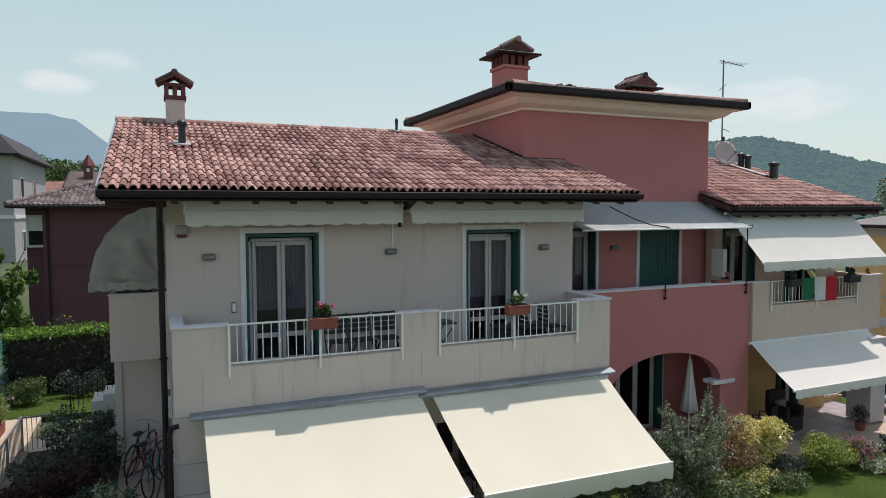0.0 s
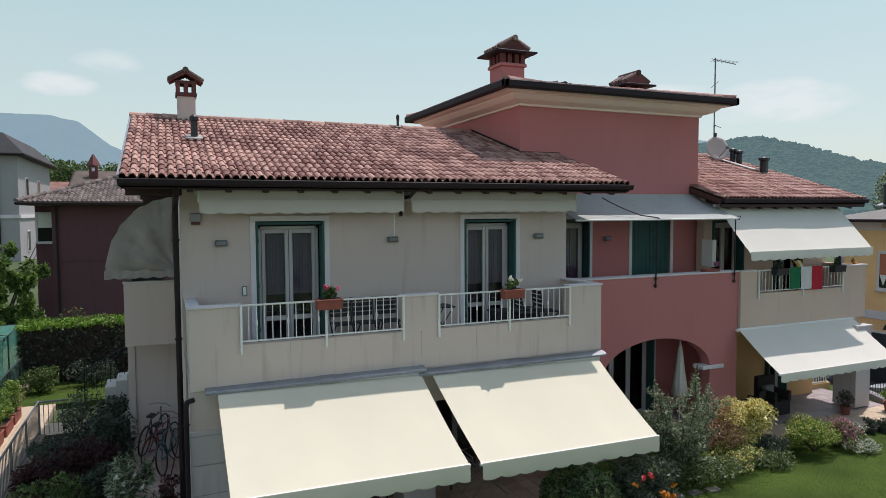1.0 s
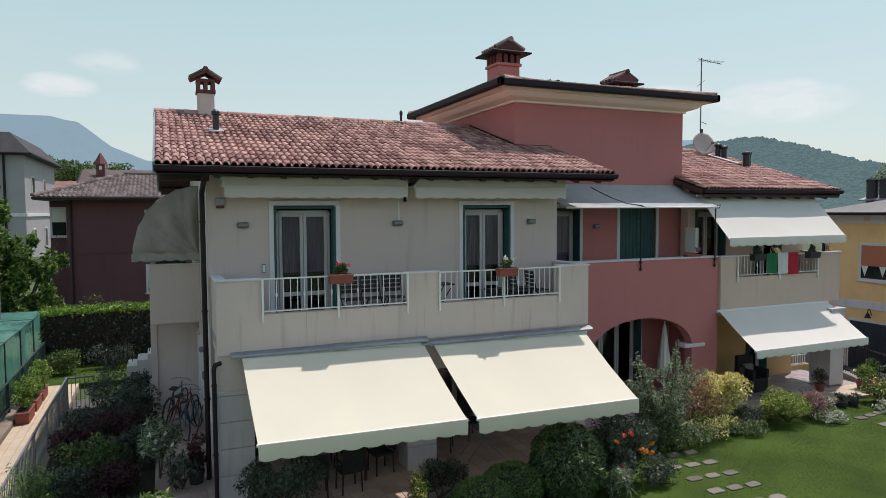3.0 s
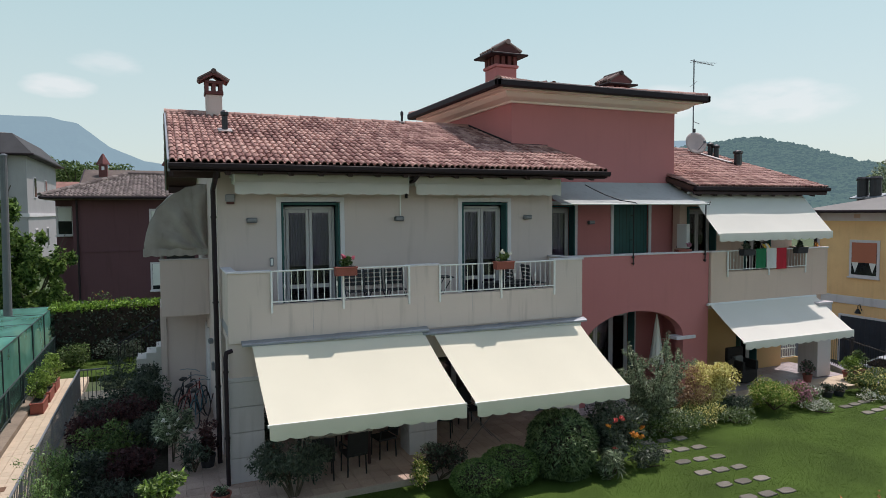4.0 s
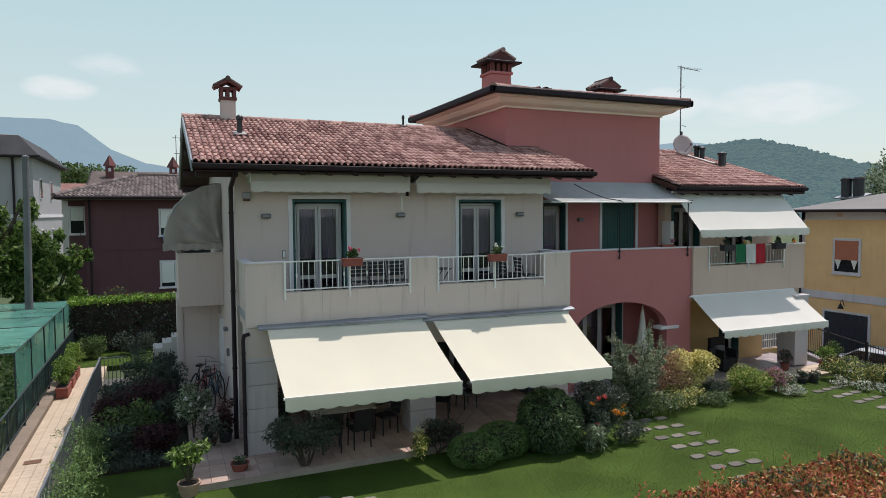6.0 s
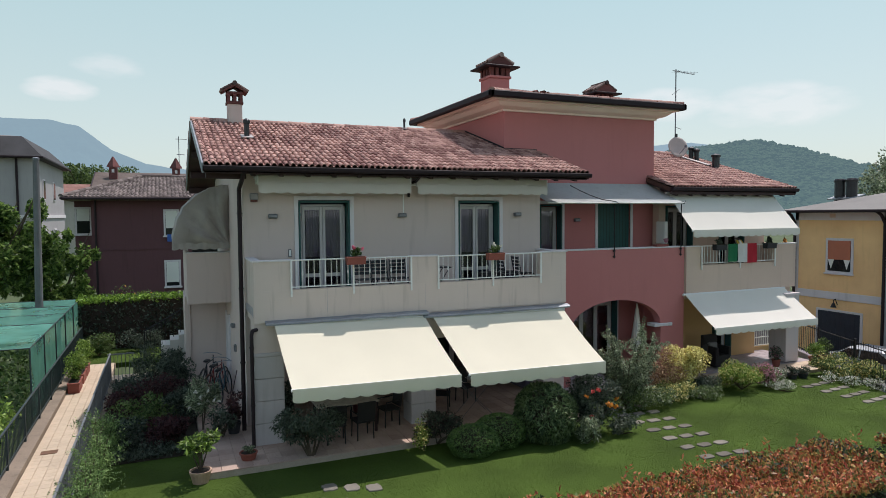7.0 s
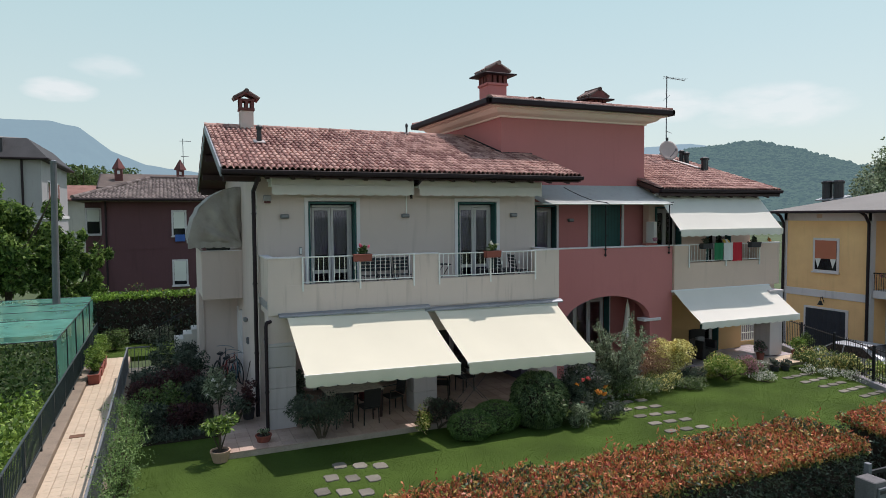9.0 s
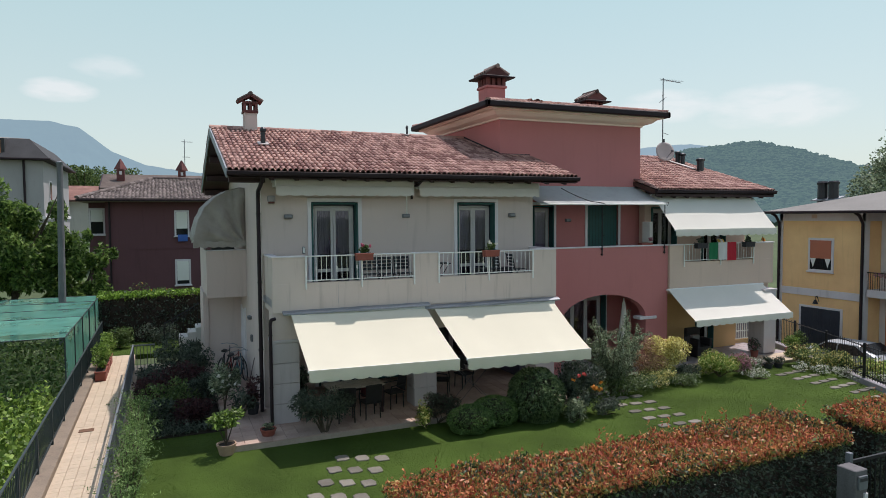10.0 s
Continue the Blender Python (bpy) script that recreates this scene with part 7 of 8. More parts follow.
REDTILE = mat("faded_red_tile", (0.19, 0.085, 0.07), 0.9, 0.2, 0.6, 10, 0.4, col2=(0.26, 0.14, 0.115))
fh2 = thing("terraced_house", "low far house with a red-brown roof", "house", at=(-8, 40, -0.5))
part("wall", B(-12.0, -6.8, 38.5, 44, -2.5, 6.5), GREYWALL, fh2)
part("roof", prism_x(bmesh.new(), [(38, 6.62), (41.5, 7.8), (45, 6.62), (45, 6.5), (41.5, 7.66), (38, 6.5)], -12.5, -6.6), REDTILE, fh2)
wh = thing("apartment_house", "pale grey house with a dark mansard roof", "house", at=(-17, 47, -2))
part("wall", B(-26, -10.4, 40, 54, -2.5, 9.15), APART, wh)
part("band", B(-26.1, -10.3, 39.9, 54.1, 4.7, 4.95), WHITE_TRIM, wh)
mv = [(-26.6, 39.4, 9.2), (-9.9, 39.4, 9.2), (-9.9, 54.6, 9.2), (-26.6, 54.6, 9.2), (-25.4, 40.6, 10.70), (-11.3, 40.6, 10.70), (-11.3, 53, 10.70), (-25.4, 53, 10.70), (-18, 47, 11.6)]
pydata("roof", mv, [(0, 1, 5, 4), (1, 2, 6, 5), (2, 3, 7, 6), (3, 0, 4, 7), (3, 2, 1, 0)], SLATE, wh)
# lighter grey up here: light on the shallow slope is put into the colour
pydata("upper_roof", mv[4:], [(0, 1, 4), (1, 2, 4), (2, 3, 4), (3, 0, 4)], YROOF, wh)
part("gutter", B(-26.7, -9.8, 39.3, 54.7, 9.05, 9.2, bevel=0.03), GUTTER, wh)
dm_ = part("dormer", B(-14.0, -12.7, 39.7, 41.2, 9.3, 10.6, bevel=0.02), SLATE, wh)
part("pane", B(-13.75, -12.95, 39.66, 39.7, 9.5, 10.45), TERRA, dm_)
for z in (6.9, 3.0):
    for y in (43.0, 48.0):
        w = part("window", B(-10.42, -10.34, y - 0.5, y + 0.5, z - 0.8, z + 0.8, bevel=0.01), WHITE_TRIM, wh)
        part("pane", B(-10.36, -10.32, y - 0.4, y + 0.4, z - 0.7, z + 0.7), DARKGLASS, w)
for x in (-13.6, -15.8):
    far_window(wh, x - 0.4, x + 0.4, 6.3, 7.8, 40.0, 0.4)
part("downpipe", rod(bmesh.new(), (-11.6, 39.9, -2), (-11.6, 39.9, 9.1), 0.08, 8), GUTTER, wh)

EYE_END = Vector((-2.55, -16.44, 5.36))
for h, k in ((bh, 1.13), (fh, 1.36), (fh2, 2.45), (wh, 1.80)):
    # enlarged outward from near the camera's end position, to fit its view
    h.location = EYE_END + k * (h.location - EYE_END)
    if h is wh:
        # shifted a little more to fit the camera's view
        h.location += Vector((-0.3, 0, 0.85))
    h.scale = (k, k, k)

# ---- ochre house across the street ----
yh = thing("ochre_house", "ochre yellow house with white bands and grey roof", "house", at=(33, 4, -2))
YX = 28.7
wl_ = bmesh.new()
box(wl_, YX, 38, 4.40, 9.05, -2.0, 5.2)
part("wall", wl_, OCHRE, yh)
part("wall", B(29.9, 38, -8, 4.396, -2.0, 5.2), TERRA, yh, "terracotta recessed wall")
part("frieze", B(YX - 0.03, 38, 4.36, 9.10, 4.72, 5.22, bevel=0.01), WHITE_TRIM, yh)
part("string_course", B(YX - 0.05, YX, 4.40, 9.08, 0.80, 1.18, bevel=0.015), WHITE_TRIM, yh)
part("corner_trim", B(YX - 0.03, YX + 0.3, 8.90, 9.09, -2.0, 5.2), WHITE_TRIM, yh)
part("corner_trim", B(YX - 0.03, YX + 0.3, 4.37, 4.52, -2.0, 5.2), WHITE_TRIM, yh)
part("corner_trim", B(29.88, 30.3, 4.1, 4.38, -2.0, 5.2), WHITE_TRIM, yh)


def side_window(t, y0, y1, z0, z1, x, blind, bm_col):
    w = part("window", B(x - 0.04, x + 0.02, y0 - 0.12, y1 + 0.12, z0 - 0.12, z1 + 0.12, bevel=0.008), WHITE_TRIM, t)
    part("pane", B(x - 0.048, x - 0.036, y0, y1, z0, z1), DARKGLASS, w)
    part("blind", B(x - 0.06, x - 0.045, y0 + 0.01, y1 - 0.01, z1 - (z1 - z0) * blind, z1), bm_col, w)
    for y in (y0 + 0.18, y1 - 0.18):
        part("net_curtain", prism_x(bmesh.new(), [(y - 0.16, z1 - (z1 - z0) * blind), (y + 0.16, z1 - (z1 - z0) * blind), (y, z0 + 0.1)], x - 0.058, x - 0.05), WHITE, w)
    part("sill", B(x - 0.12, x, y0 - 0.16, y1 + 0.16, z0 - 0.17, z0 - 0.10, bevel=0.006), WHITE_TRIM, w)
    return w


SALMON = mat("salmon_blind", (0.50, 0.17, 0.10), 0.7, 0.06, 2, 60, 0.1)
side_window(yh, 6.08, 7.25, 2.22, 3.72, YX, 0.62, SALMON)
gd = part("garage_door", B(YX - 0.05, YX + 0.02, 5.42, 7.82, -2.0, 0.30, bevel=0.008), WHITE_TRIM, yh)
for i in range(9):
    part("plank", B(YX - 0.075, YX - 0.045, 5.54 + i * 0.24, 5.54 + i * 0.24 + 0.232, -2.0, 0.20, bevel=0.006), mat("dark_blue_grey_board", (0.03, 0.035, 0.05), 0.5, 0.12, 3, 50, 0.1) if i == 0 else bpy.data.materials["dark_blue_grey_board"], gd)
lt = part("lantern", rod(bmesh.new(), (YX - 0.28, 6.72, 0.45), (YX - 0.28, 6.72, 0.66), 0.14, 10, 0.05), IRON, yh)
part("lantern_arm", bent(bmesh.new(), [(YX, 6.72, 0.55), (YX - 0.15, 6.72, 0.85), (YX - 0.28, 6.72, 0.80), (YX - 0.28, 6.72, 0.66)], 0.018, 6), IRON, lt)
for y in (9.06, 4.44):
    part("downpipe", bent(bmesh.new(), [(27.95, y, 5.15), (28.3, y, 4.98), (28.58, y, 4.6), (28.58, y, -2.0)], 0.07, 8), GUTTER, yh)
part("attic_vent", B(YX - 0.045, YX, 6.9, 7.2, 4.85, 5.05), BEIGE, yh)
bal = part("balcony", B(28.75, 29.9, -6, 4.3, 1.05, 1.42, bevel=0.01), WHITE_TRIM, yh)
part("rail", B(28.76, 28.80, -6, 4.3, 2.22, 2.27), IRON, bal)
for i in range(40):
    part("baluster", rod(bmesh.new(), (28.78, 4.25 - i * 0.11, 1.42), (28.78, 4.25 - i * 0.11, 2.24), 0.012, 5), IRON, bal)
shrub("balcony_flowers", "pink flowers hanging on the far balcony", (28.65, 3.3, 2.0), (0.2, 0.7, 0.25), 500, 0.10, [L_MID, F_MAUVE], 160, "flowers", index_share=0.7)
yv = [(27.9, 9.55, 5.22), (27.9, -9, 5.22), (38.8, -9, 5.22), (38.8, 9.55, 5.22), (33.3, 4.4, 6.55), (33.3, -9, 6.55)]
pydata("roof", yv + [(x, y, z - 0.10) for x, y, z in yv[:4]], [(0, 4, 5, 1), (0, 3, 4), (3, 2, 5, 4), (6, 7, 8, 9), (0, 1, 7, 6), (3, 0, 6, 9), (2, 3, 9, 8), (1, 5, 2, 8, 7)], YROOF, yh)
part("gutter", B(27.82, 27.93, -9, 9.6, 5.10, 5.24, bevel=0.03), GUTTER, yh)
part("gutter", B(27.82, 38.8, 9.5, 9.62, 5.10, 5.24, bevel=0.03), GUTTER, yh)
for x, y in ((31.4, 8.65), (31.4, 8.0), (33.2, 5.0)):
    fl = part("flue", rod(bmesh.new(), (x, y, 5.5), (x, y, 6.72), 0.26, 14), METALDARK, yh)
    part("flue_cap", lathe(bmesh.new(), [(0.29, 0), (0.30, 0.10), (0.24, 0.18)], (x, y, 6.7), 14), METALDARK, fl)
    part("flue_plate", obox(bmesh.new(), (x, y, 5.92), (0.9, 0.8, 0.06), (0, -14, 0)), ZINC, fl)


# ---- street side: wall, fence, car ----
A0, A1 = Vector((20.55, 2.9, 0)), Vector((15.9, -6.9, 0))
along = (A1 - A0).normalized()
ang = math.degrees(math.atan2(along.y, along.x))
L = (A1 - A0).length
sf = thing("street_fence", "dark iron fence on a low concrete wall", "fence", "iron fences", kind="structure", at=(18.2, -2, -0.2))
mid = (A0 + A1) / 2
part("low_wall", obox(bmesh.new(), (mid.x, mid.y, -1.1), (L, 0.22, 2.1), (0, 0, ang), 0.015), CONCRETE, sf)
for z in (0.05, 0.95):
    part("rail", obox(bmesh.new(), (mid.x, mid.y, z), (L, 0.028, 0.028), (0, 0, ang)), IRON, sf)
n = int(L / 0.125)
for i in range(n + 1):
    p = A0 + along * (L * i / n)
    part("bar", rod(bmesh.new(), (p.x, p.y, -0.08), (p.x, p.y, 1.02), 0.008, 5), IRON, sf)
for i in range(0, 6):
    p = A0 + along * (L * i / 5)
    part("post", B(p.x - 0.03, p.x + 0.03, p.y - 0.03, p.y + 0.03, -0.1, 1.05), IRON, sf)
t = thing("white_pale_fence", "white pointed paling by the ochre house", "fence", kind="structure", at=(27, 9, -2))
for i in range(22):
    part("pale", B(20.8 + i * 0.3, 20.9 + i * 0.3, 8.6, 8.63, -0.6, 0.75), WHITE_TRIM, t)
for z in (-0.3, 0.4):
    part("rail", B(20.7, 27.3, 8.63, 8.67, z, z + 0.06), WHITE_TRIM, t)
part("plinth", B(20.7, 27.3, 8.55, 8.75, -2.0, -0.6), CONCRETE, t)


def car(x, y, z, turn, label, paint):
    t = thing("parked_car", label, "car", "parked cars", at=(0, 0, 0))
    prof = [(-2.02, 0.30), (-2.05, 0.62), (-1.98, 0.80), (-1.15, 0.95), (-0.45, 1.40), (0.95, 1.44), (1.75, 1.10), (1.98, 0.92), (2.02, 0.55), (1.98, 0.30)]
    bm = bmesh.new()
    secs = []
    for s in (-1, -0.82, 0.82, 1):
        row = []
        for px, pz in prof:
            k = 1.0 if abs(s) < 0.9 else 1.0
            w = 0.86 if pz < 1.0 else 0.86 - (pz - 0.95) * 0.42
            inset = 0.0 if abs(s) < 0.9 else 0.05
            row.append(bm.verts.new((px * (1 - inset * 0.4), s * w, pz - (inset if pz > 0.5 else 0))))
        secs.append(row)
    for a, b in zip(secs, secs[1:]):
        for i in range(len(prof) - 1):
            bm.faces.new((a[i], a[i + 1], b[i + 1], b[i]))
        bm.faces.new((a[-1], a[0], b[0], b[-1]))
    bm.faces.new(secs[0][::-1])
    bm.faces.new(secs[-1])
    bmesh.ops.recalc_face_normals(bm, faces=bm.faces)
    body = part("body", bm, paint, t, smooth=False)
    for s in (-1, 1):
        yv_ = s * 0.80
        for pts in (((-0.95, 1.00), (-0.45, 1.32), (0.05, 1.35), (0.05, 0.98)), ((0.12, 0.98), (0.12, 1.35), (0.85, 1.35), (1.45, 1.05), (1.4, 0.98))):
            bm = bmesh.new()
            vs = [bm.verts.new((px, s * (0.868 - (pz - 0.95) * 0.42), pz)) for px, pz in pts]
            bm.faces.new(vs)
            bmesh.ops.solidify(bm, geom=bm.faces[:], thickness=0.012)
            part("side_window", bm, DARKGLASS, body)
    for pts in (((-1.10, 0.99), (-0.50, 1.385)), ((1.02, 1.425), (1.72, 1.13))):
        bm = bmesh.new()
        (xa, za), (xb, zb) = pts
        vs = [bm.verts.new(c) for c in ((xa, -0.72, za + 0.012), (xa, 0.72, za + 0.012), (xb, 0.62, zb + 0.012), (xb, -0.62, zb + 0.012))]
        bm.faces.new(vs)
        part("windscreen", bm, DARKGLASS, body)
    for cxx in (-1.28, 1.26):
        for s in (-1, 1):
            wh_ = part("wheel", rod(bmesh.new(), (cxx, s * 0.70, 0.31), (cxx, s * 0.89, 0.31), 0.31, 18), IRON, t)
            part("rim", rod(bmesh.new(), (cxx, s * 0.885, 0.31), (cxx, s * 0.90, 0.31), 0.20, 12), ZINC, wh_)
    for s in (-1, 1):
        part("headlight", obox(bmesh.new(), (-1.96, s * 0.62, 0.70), (0.12, 0.34, 0.15), (0, 0, 0), 0.03), ZINC, t)
        part("tail_light", obox(bmesh.new(), (1.95, s * 0.68, 0.82), (0.1, 0.2, 0.22), (0, 0, 0), 0.03), F_RED, t)
        part("mirror", obox(bmesh.new(), (-0.75, s * 0.95, 1.0), (0.1, 0.18, 0.12), (0, 0, 0), 0.03), paint, t)
    t.matrix_basis = pose(x, y, z, 0, 0, turn)
    return t


SILVER = mat("silver_car_paint", (0.40, 0.43, 0.47), 0.45, 0.03, 1, 40, 0.0, metal=0.3)
car(25.7, 3.1, -2.0, -90, "silver grey hatchback parked in the street", SILVER)
car(26.0, -2.6, -2.0, -90, "second grey car parked behind", SILVER)

# gate and letter box post beside the hedge
t = thing("letter_box_post", "pale stone gate post with a letter box", "post", at=(7.6, -9.8, -0.3))
# the post's shade is put into a dark stone colour
part("post", B(7.12, 7.40, -9.95, -9.65, -0.4, 1.24, bevel=0.012), mat("shaded_post_stone", (0.13, 0.125, 0.13), 0.9, 0.2, 2, 40, 0.3, stain=0.4), t)
part("letter_box", B(7.16, 7.36, -9.985, -9.95, 0.95, 1.16, bevel=0.006), GREYIRON, t)
part("flap", B(7.18, 7.34, -9.992, -9.985, 1.08, 1.13), PLASTIC, t)
part("bell_box", B(7.30, 7.38, -9.98, -9.95, 0.72, 0.88, bevel=0.006), WHITE_TRIM, t)
t = thing("street_gate", "grey iron gate beside the hedge", "gate", kind="structure", at=(10, -9.9, 0))
for z in (0.0, 1.18):
    part("rail", B(7.52, 12.0, -9.62, -9.58, z, z + 0.05), IRON, t)
part("gate_post", B(7.44, 7.52, -9.64, -9.56, -0.3, 1.36, bevel=0.006), GREYIRON, t)
for i in range(35):
    part("bar", rod(bmesh.new(), (7.62 + i * 0.125, -9.6, 0.02), (7.62 + i * 0.125, -9.6, 1.2), 0.012, 5), IRON, t)

# ---- far trees ----
tree("poplar_tree", "tall leafy tree behind the ochre house", (83, 37, -2), 18.5, (7.0, 7, 9), 22000, 0.42, [L_OLIVE], 170, lumps=60, lump=0.26, trunk_r=0.4)
tree("garden_tree", "green tree between the houses", (34, 24, -2), 7.0, (3.5, 3, 2.8), 2500, 0.45, [L_LIGHT], 171, trunk_r=0.2)
tree("garden_tree", "round green tree behind the roofs", (44, 30, -2), 8.0, (4, 3, 3), 2500, 0.5, [L_MID], 172, trunk_r=0.2)
for i, (x, y, h, r) in enumerate(((-31, 152, 20.5, 7), (-25, 156, 21.6, 7), (-18.5, 150, 20.0, 7), (-12, 158, 20.4, 7), (-5, 154, 17.0, 7), (2, 158, 16, 7))):
    tree("garden_tree", "dense green tree behind the far roofs", (x, y, -2), h, (r, r, r * 0.8), 5000, 0.75, [L_MID], 180 + i, trunk_r=0.35)
rng = np.random.default_rng(200)
verts, faces = [], []
ico = bmesh.new()
bmesh.ops.create_icosphere(ico, subdivisions=1, radius=1)
iv = np.array([v.co[:] for v in ico.verts])
ifc = [[v.index for v in f.verts] for f in ico.faces]
ico.free()
hm = hill.data
hv_ = np.array([v.co[:] for v in hm.vertices])
sel = rng.choice(len(hv_), 13000)
allv, off = [], 0
for k in sel:
    c = hv_[k] + np.array([rng.uniform(-7, 7), rng.uniform(-7, 7), rng.uniform(-0.5, 2.0)])
    s = rng.uniform(1.8, 4.0)
    allv.append(c + iv * s * np.array([1, 1, 0.95]) * (1 + rng.uniform(-0.22, 0.22, (len(iv), 1))))
    faces += [[a + off for a in f] for f in ifc]
    off += len(iv)
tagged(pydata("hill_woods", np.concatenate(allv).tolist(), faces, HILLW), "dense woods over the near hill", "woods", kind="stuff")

# ---- grass ----
# greyer tile under the second awning: its shade is put into the colour
PATIOSHADE = mat("shaded_patio_tile", (0.36, 0.31, 0.32), 0.5, 0.1, 1.0, 40, 0.1, rand=0.3, stain=0.2)
rng = np.random.default_rng(300)


def grass(name, label, x0, x1, y0, y1, z, n, h, keep):
    x, y = rng.uniform(x0, x1, n), rng.uniform(y0, y1, n)
    k = keep(x, y)
    x, y = x[k], y[k]
    m = len(x)
    hh = h * rng.uniform(0.5, 1.3, m)
    a = rng.uniform(0, 2 * np.pi, m)
    w = 0.008
    v = np.empty((m, 3, 3))
    v[:, 0] = np.stack([x - w * np.cos(a), y - w * np.sin(a), np.full(m, z)], 1)
    v[:, 1] = np.stack([x + w * np.cos(a), y + w * np.sin(a), np.full(m, z)], 1)
    v[:, 2] = np.stack([x + rng.normal(0, 0.01, m), y + rng.normal(0, 0.01, m), z + hh], 1)
    me = bpy.data.meshes.new(name)
    me.vertices.add(3 * m)
    me.vertices.foreach_set("co", v.reshape(-1))
    me.loops.add(3 * m)
    me.loops.foreach_set("vertex_index", np.arange(3 * m, dtype=np.int32))
    me.polygons.add(m)
    me.polygons.foreach_set("loop_start", (np.arange(m) * 3).astype(np.int32))
    me.materials.append(BLADE)
    me.update(calc_edges=True)
    me.validate()
    return tagged(new(name, me), label, "grass", kind="stuff")


def on_lawn(x, y):
    ok = (y < -1.16) | (x > 8.45) | ((x < -1.07) & (y < 0.48))
    ok &= (x < 20.3 - (3.2 - y) * 0.46) & ((x < 8.4) | (y < 0.88) | (x > 19.2)) & ((x < 13.88) | (x > 19.2) | (y < -0.12))
    return ok


STONES = [(1.16 - 0.32 * r + 0.39 * c, -2.53 - 0.58 * r - 0.18 * c) for r in range(9) for c in range(3)]
STONES += [(9.38 - 0.05 * r + 0.46 * c, -0.60 - 0.62 * r - 0.04 * c) for r in range(11) for c in range(3)]
STONES += [(16.22 + 0.04 * r + 0.44 * c, -1.25 - 0.60 * r + 0.05 * c) for r in range(7) for c in range(3)]
sx, sy = np.array([s[0] for s in STONES]), np.array([s[1] for s in STONES])


def off_stones(x, y):
    near = np.zeros(len(x), bool)
    for a, b in STONES:
        near |= (abs(x - a) < 0.16) & (abs(y - b) < 0.11)
    return ~near & on_lawn(x, y)


grass("grass_blades", "short green grass blades of the lawn", -3.3, 20, -7.9, 1.0, GZ - 0.004, 330000, 0.015, off_stones)
grass("grass_blades", "grass of the small back lawn", -5, 1, 11.8, 16.4, -0.274, 9000, 0.025, lambda x, y: x < 99)

# ---- stepping stones ----
for i, (x, y) in enumerate(STONES):
    q = random.Random(i)
    hx, hy = (0.145, 0.16) if i < 27 else (0.175, 0.105)
    bm = bmesh.new()
    n = 16
    pts = []
    for k in range(n):
        a = 2 * math.pi * k / n + q.uniform(-0.1, 0.1)
        r = 1 / max(abs(math.cos(a)), abs(math.sin(a))) ** 0.80
        pts.append((x + hx * r * math.cos(a) * q.uniform(0.88, 1.08), y + hy * r * math.sin(a) * q.uniform(0.88, 1.08)))
    low = [bm.verts.new((a, b, GZ - 0.05)) for a, b in pts]
    mid_ = [bm.verts.new((a, b, GZ + 0.018)) for a, b in pts]
    top = [bm.verts.new((x + (a - x) * 0.93, y + (b - y) * 0.93, GZ + 0.028)) for a, b in pts]
    for p, s in ((low, mid_), (mid_, top)):
        for k in range(n):
            bm.faces.new((p[k], p[(k + 1) % n], s[(k + 1) % n], s[k]))
    bm.faces.new(top)
    ob = finish("stepping_stone", bm, SLAB)
    tagged(ob, "flat grey-brown stepping stone in the lawn", "stepping stone", "stepping stones")


# ---- roof tiles ----
PITCH, EXPO = 0.1445, 0.366


def tile_shape(pitch, length, rise):
    """One curved clay tile: a barrel and a flat trough, with a thick lower lip."""
    prof = [(0.0, 0.0), (0.05, 0.5), (0.19, 0.88), (0.37, 1.0), (0.55, 0.88), (0.69, 0.5), (0.74, 0.02), (1.0, 0.0)]
    v, f = [], []
    for (s, drop) in ((0.0, 0.020), (1.0, -0.004)):
        for u, w in prof:
            v.append((u * pitch, s * length, w * rise + drop))
    k = len(prof)
    for i in range(k - 1):
        f.append((i, i + 1, k + i + 1, k + i))
    for u, w in prof:
        v.append((u * pitch, 0.004, w * rise + 0.020 - 0.022))
    for i in range(k - 1):
        f.append((2 * k + i, 2 * k + i + 1, i + 1, i))
    return np.array(v), f


def tile_slope(parent, origin, ux, uv, cols, rows, keep, singles=0, pitch=PITCH, expo=EXPO, rise=0.060, material=TILE, seed=1):
    ux, uv = Vector(ux).normalized(), Vector(uv).normalized()
    nz = ux.cross(uv)
    base, faces = tile_shape(pitch, expo * 1.12, rise)
    shared = bpy.data.meshes.new("tile")
    shared.from_pydata(base.tolist(), [], faces)
    shared.materials.append(material)
    rg = random.Random(seed)
    made, allv, allf, off = 0, [], [], 0
    inv = Matrix.Translation([-c for c in world_place(parent)])
    for r in range(rows):
        for c in range(cols):
            o = Vector(origin) + ux * (c * pitch) + uv * (r * expo)
            mid_t = o + ux * (pitch / 2) + uv * (expo / 2)
            if not keep(mid_t.x, mid_t.y):
                continue
            j = ux * rg.uniform(-0.006, 0.006) + uv * rg.uniform(-0.014, 0.014) + nz * rg.uniform(0, 0.007)
            tw = rg.uniform(-0.02, 0.02)
            m = Matrix((ux, uv, nz)).transposed().to_4x4()
            m = Matrix.Translation(o + j) @ m @ Matrix.Rotation(tw, 4, "Z")
            if made < singles:
                ob = new("tile", shared)
                ob.parent = parent
                ob.matrix_parent_inverse = inv
                ob.matrix_basis = m
                made += 1
            else:
                mm = np.array(m)
                allv.append(base @ mm[:3, :3].T + mm[:3, 3])
                allf += [tuple(i + off for i in f) for f in faces]
                off += len(base)
    if allv:
        ob = pydata("tile_field", np.concatenate(allv).tolist(), allf, material, parent)
        ob["kind"] = "stuff"


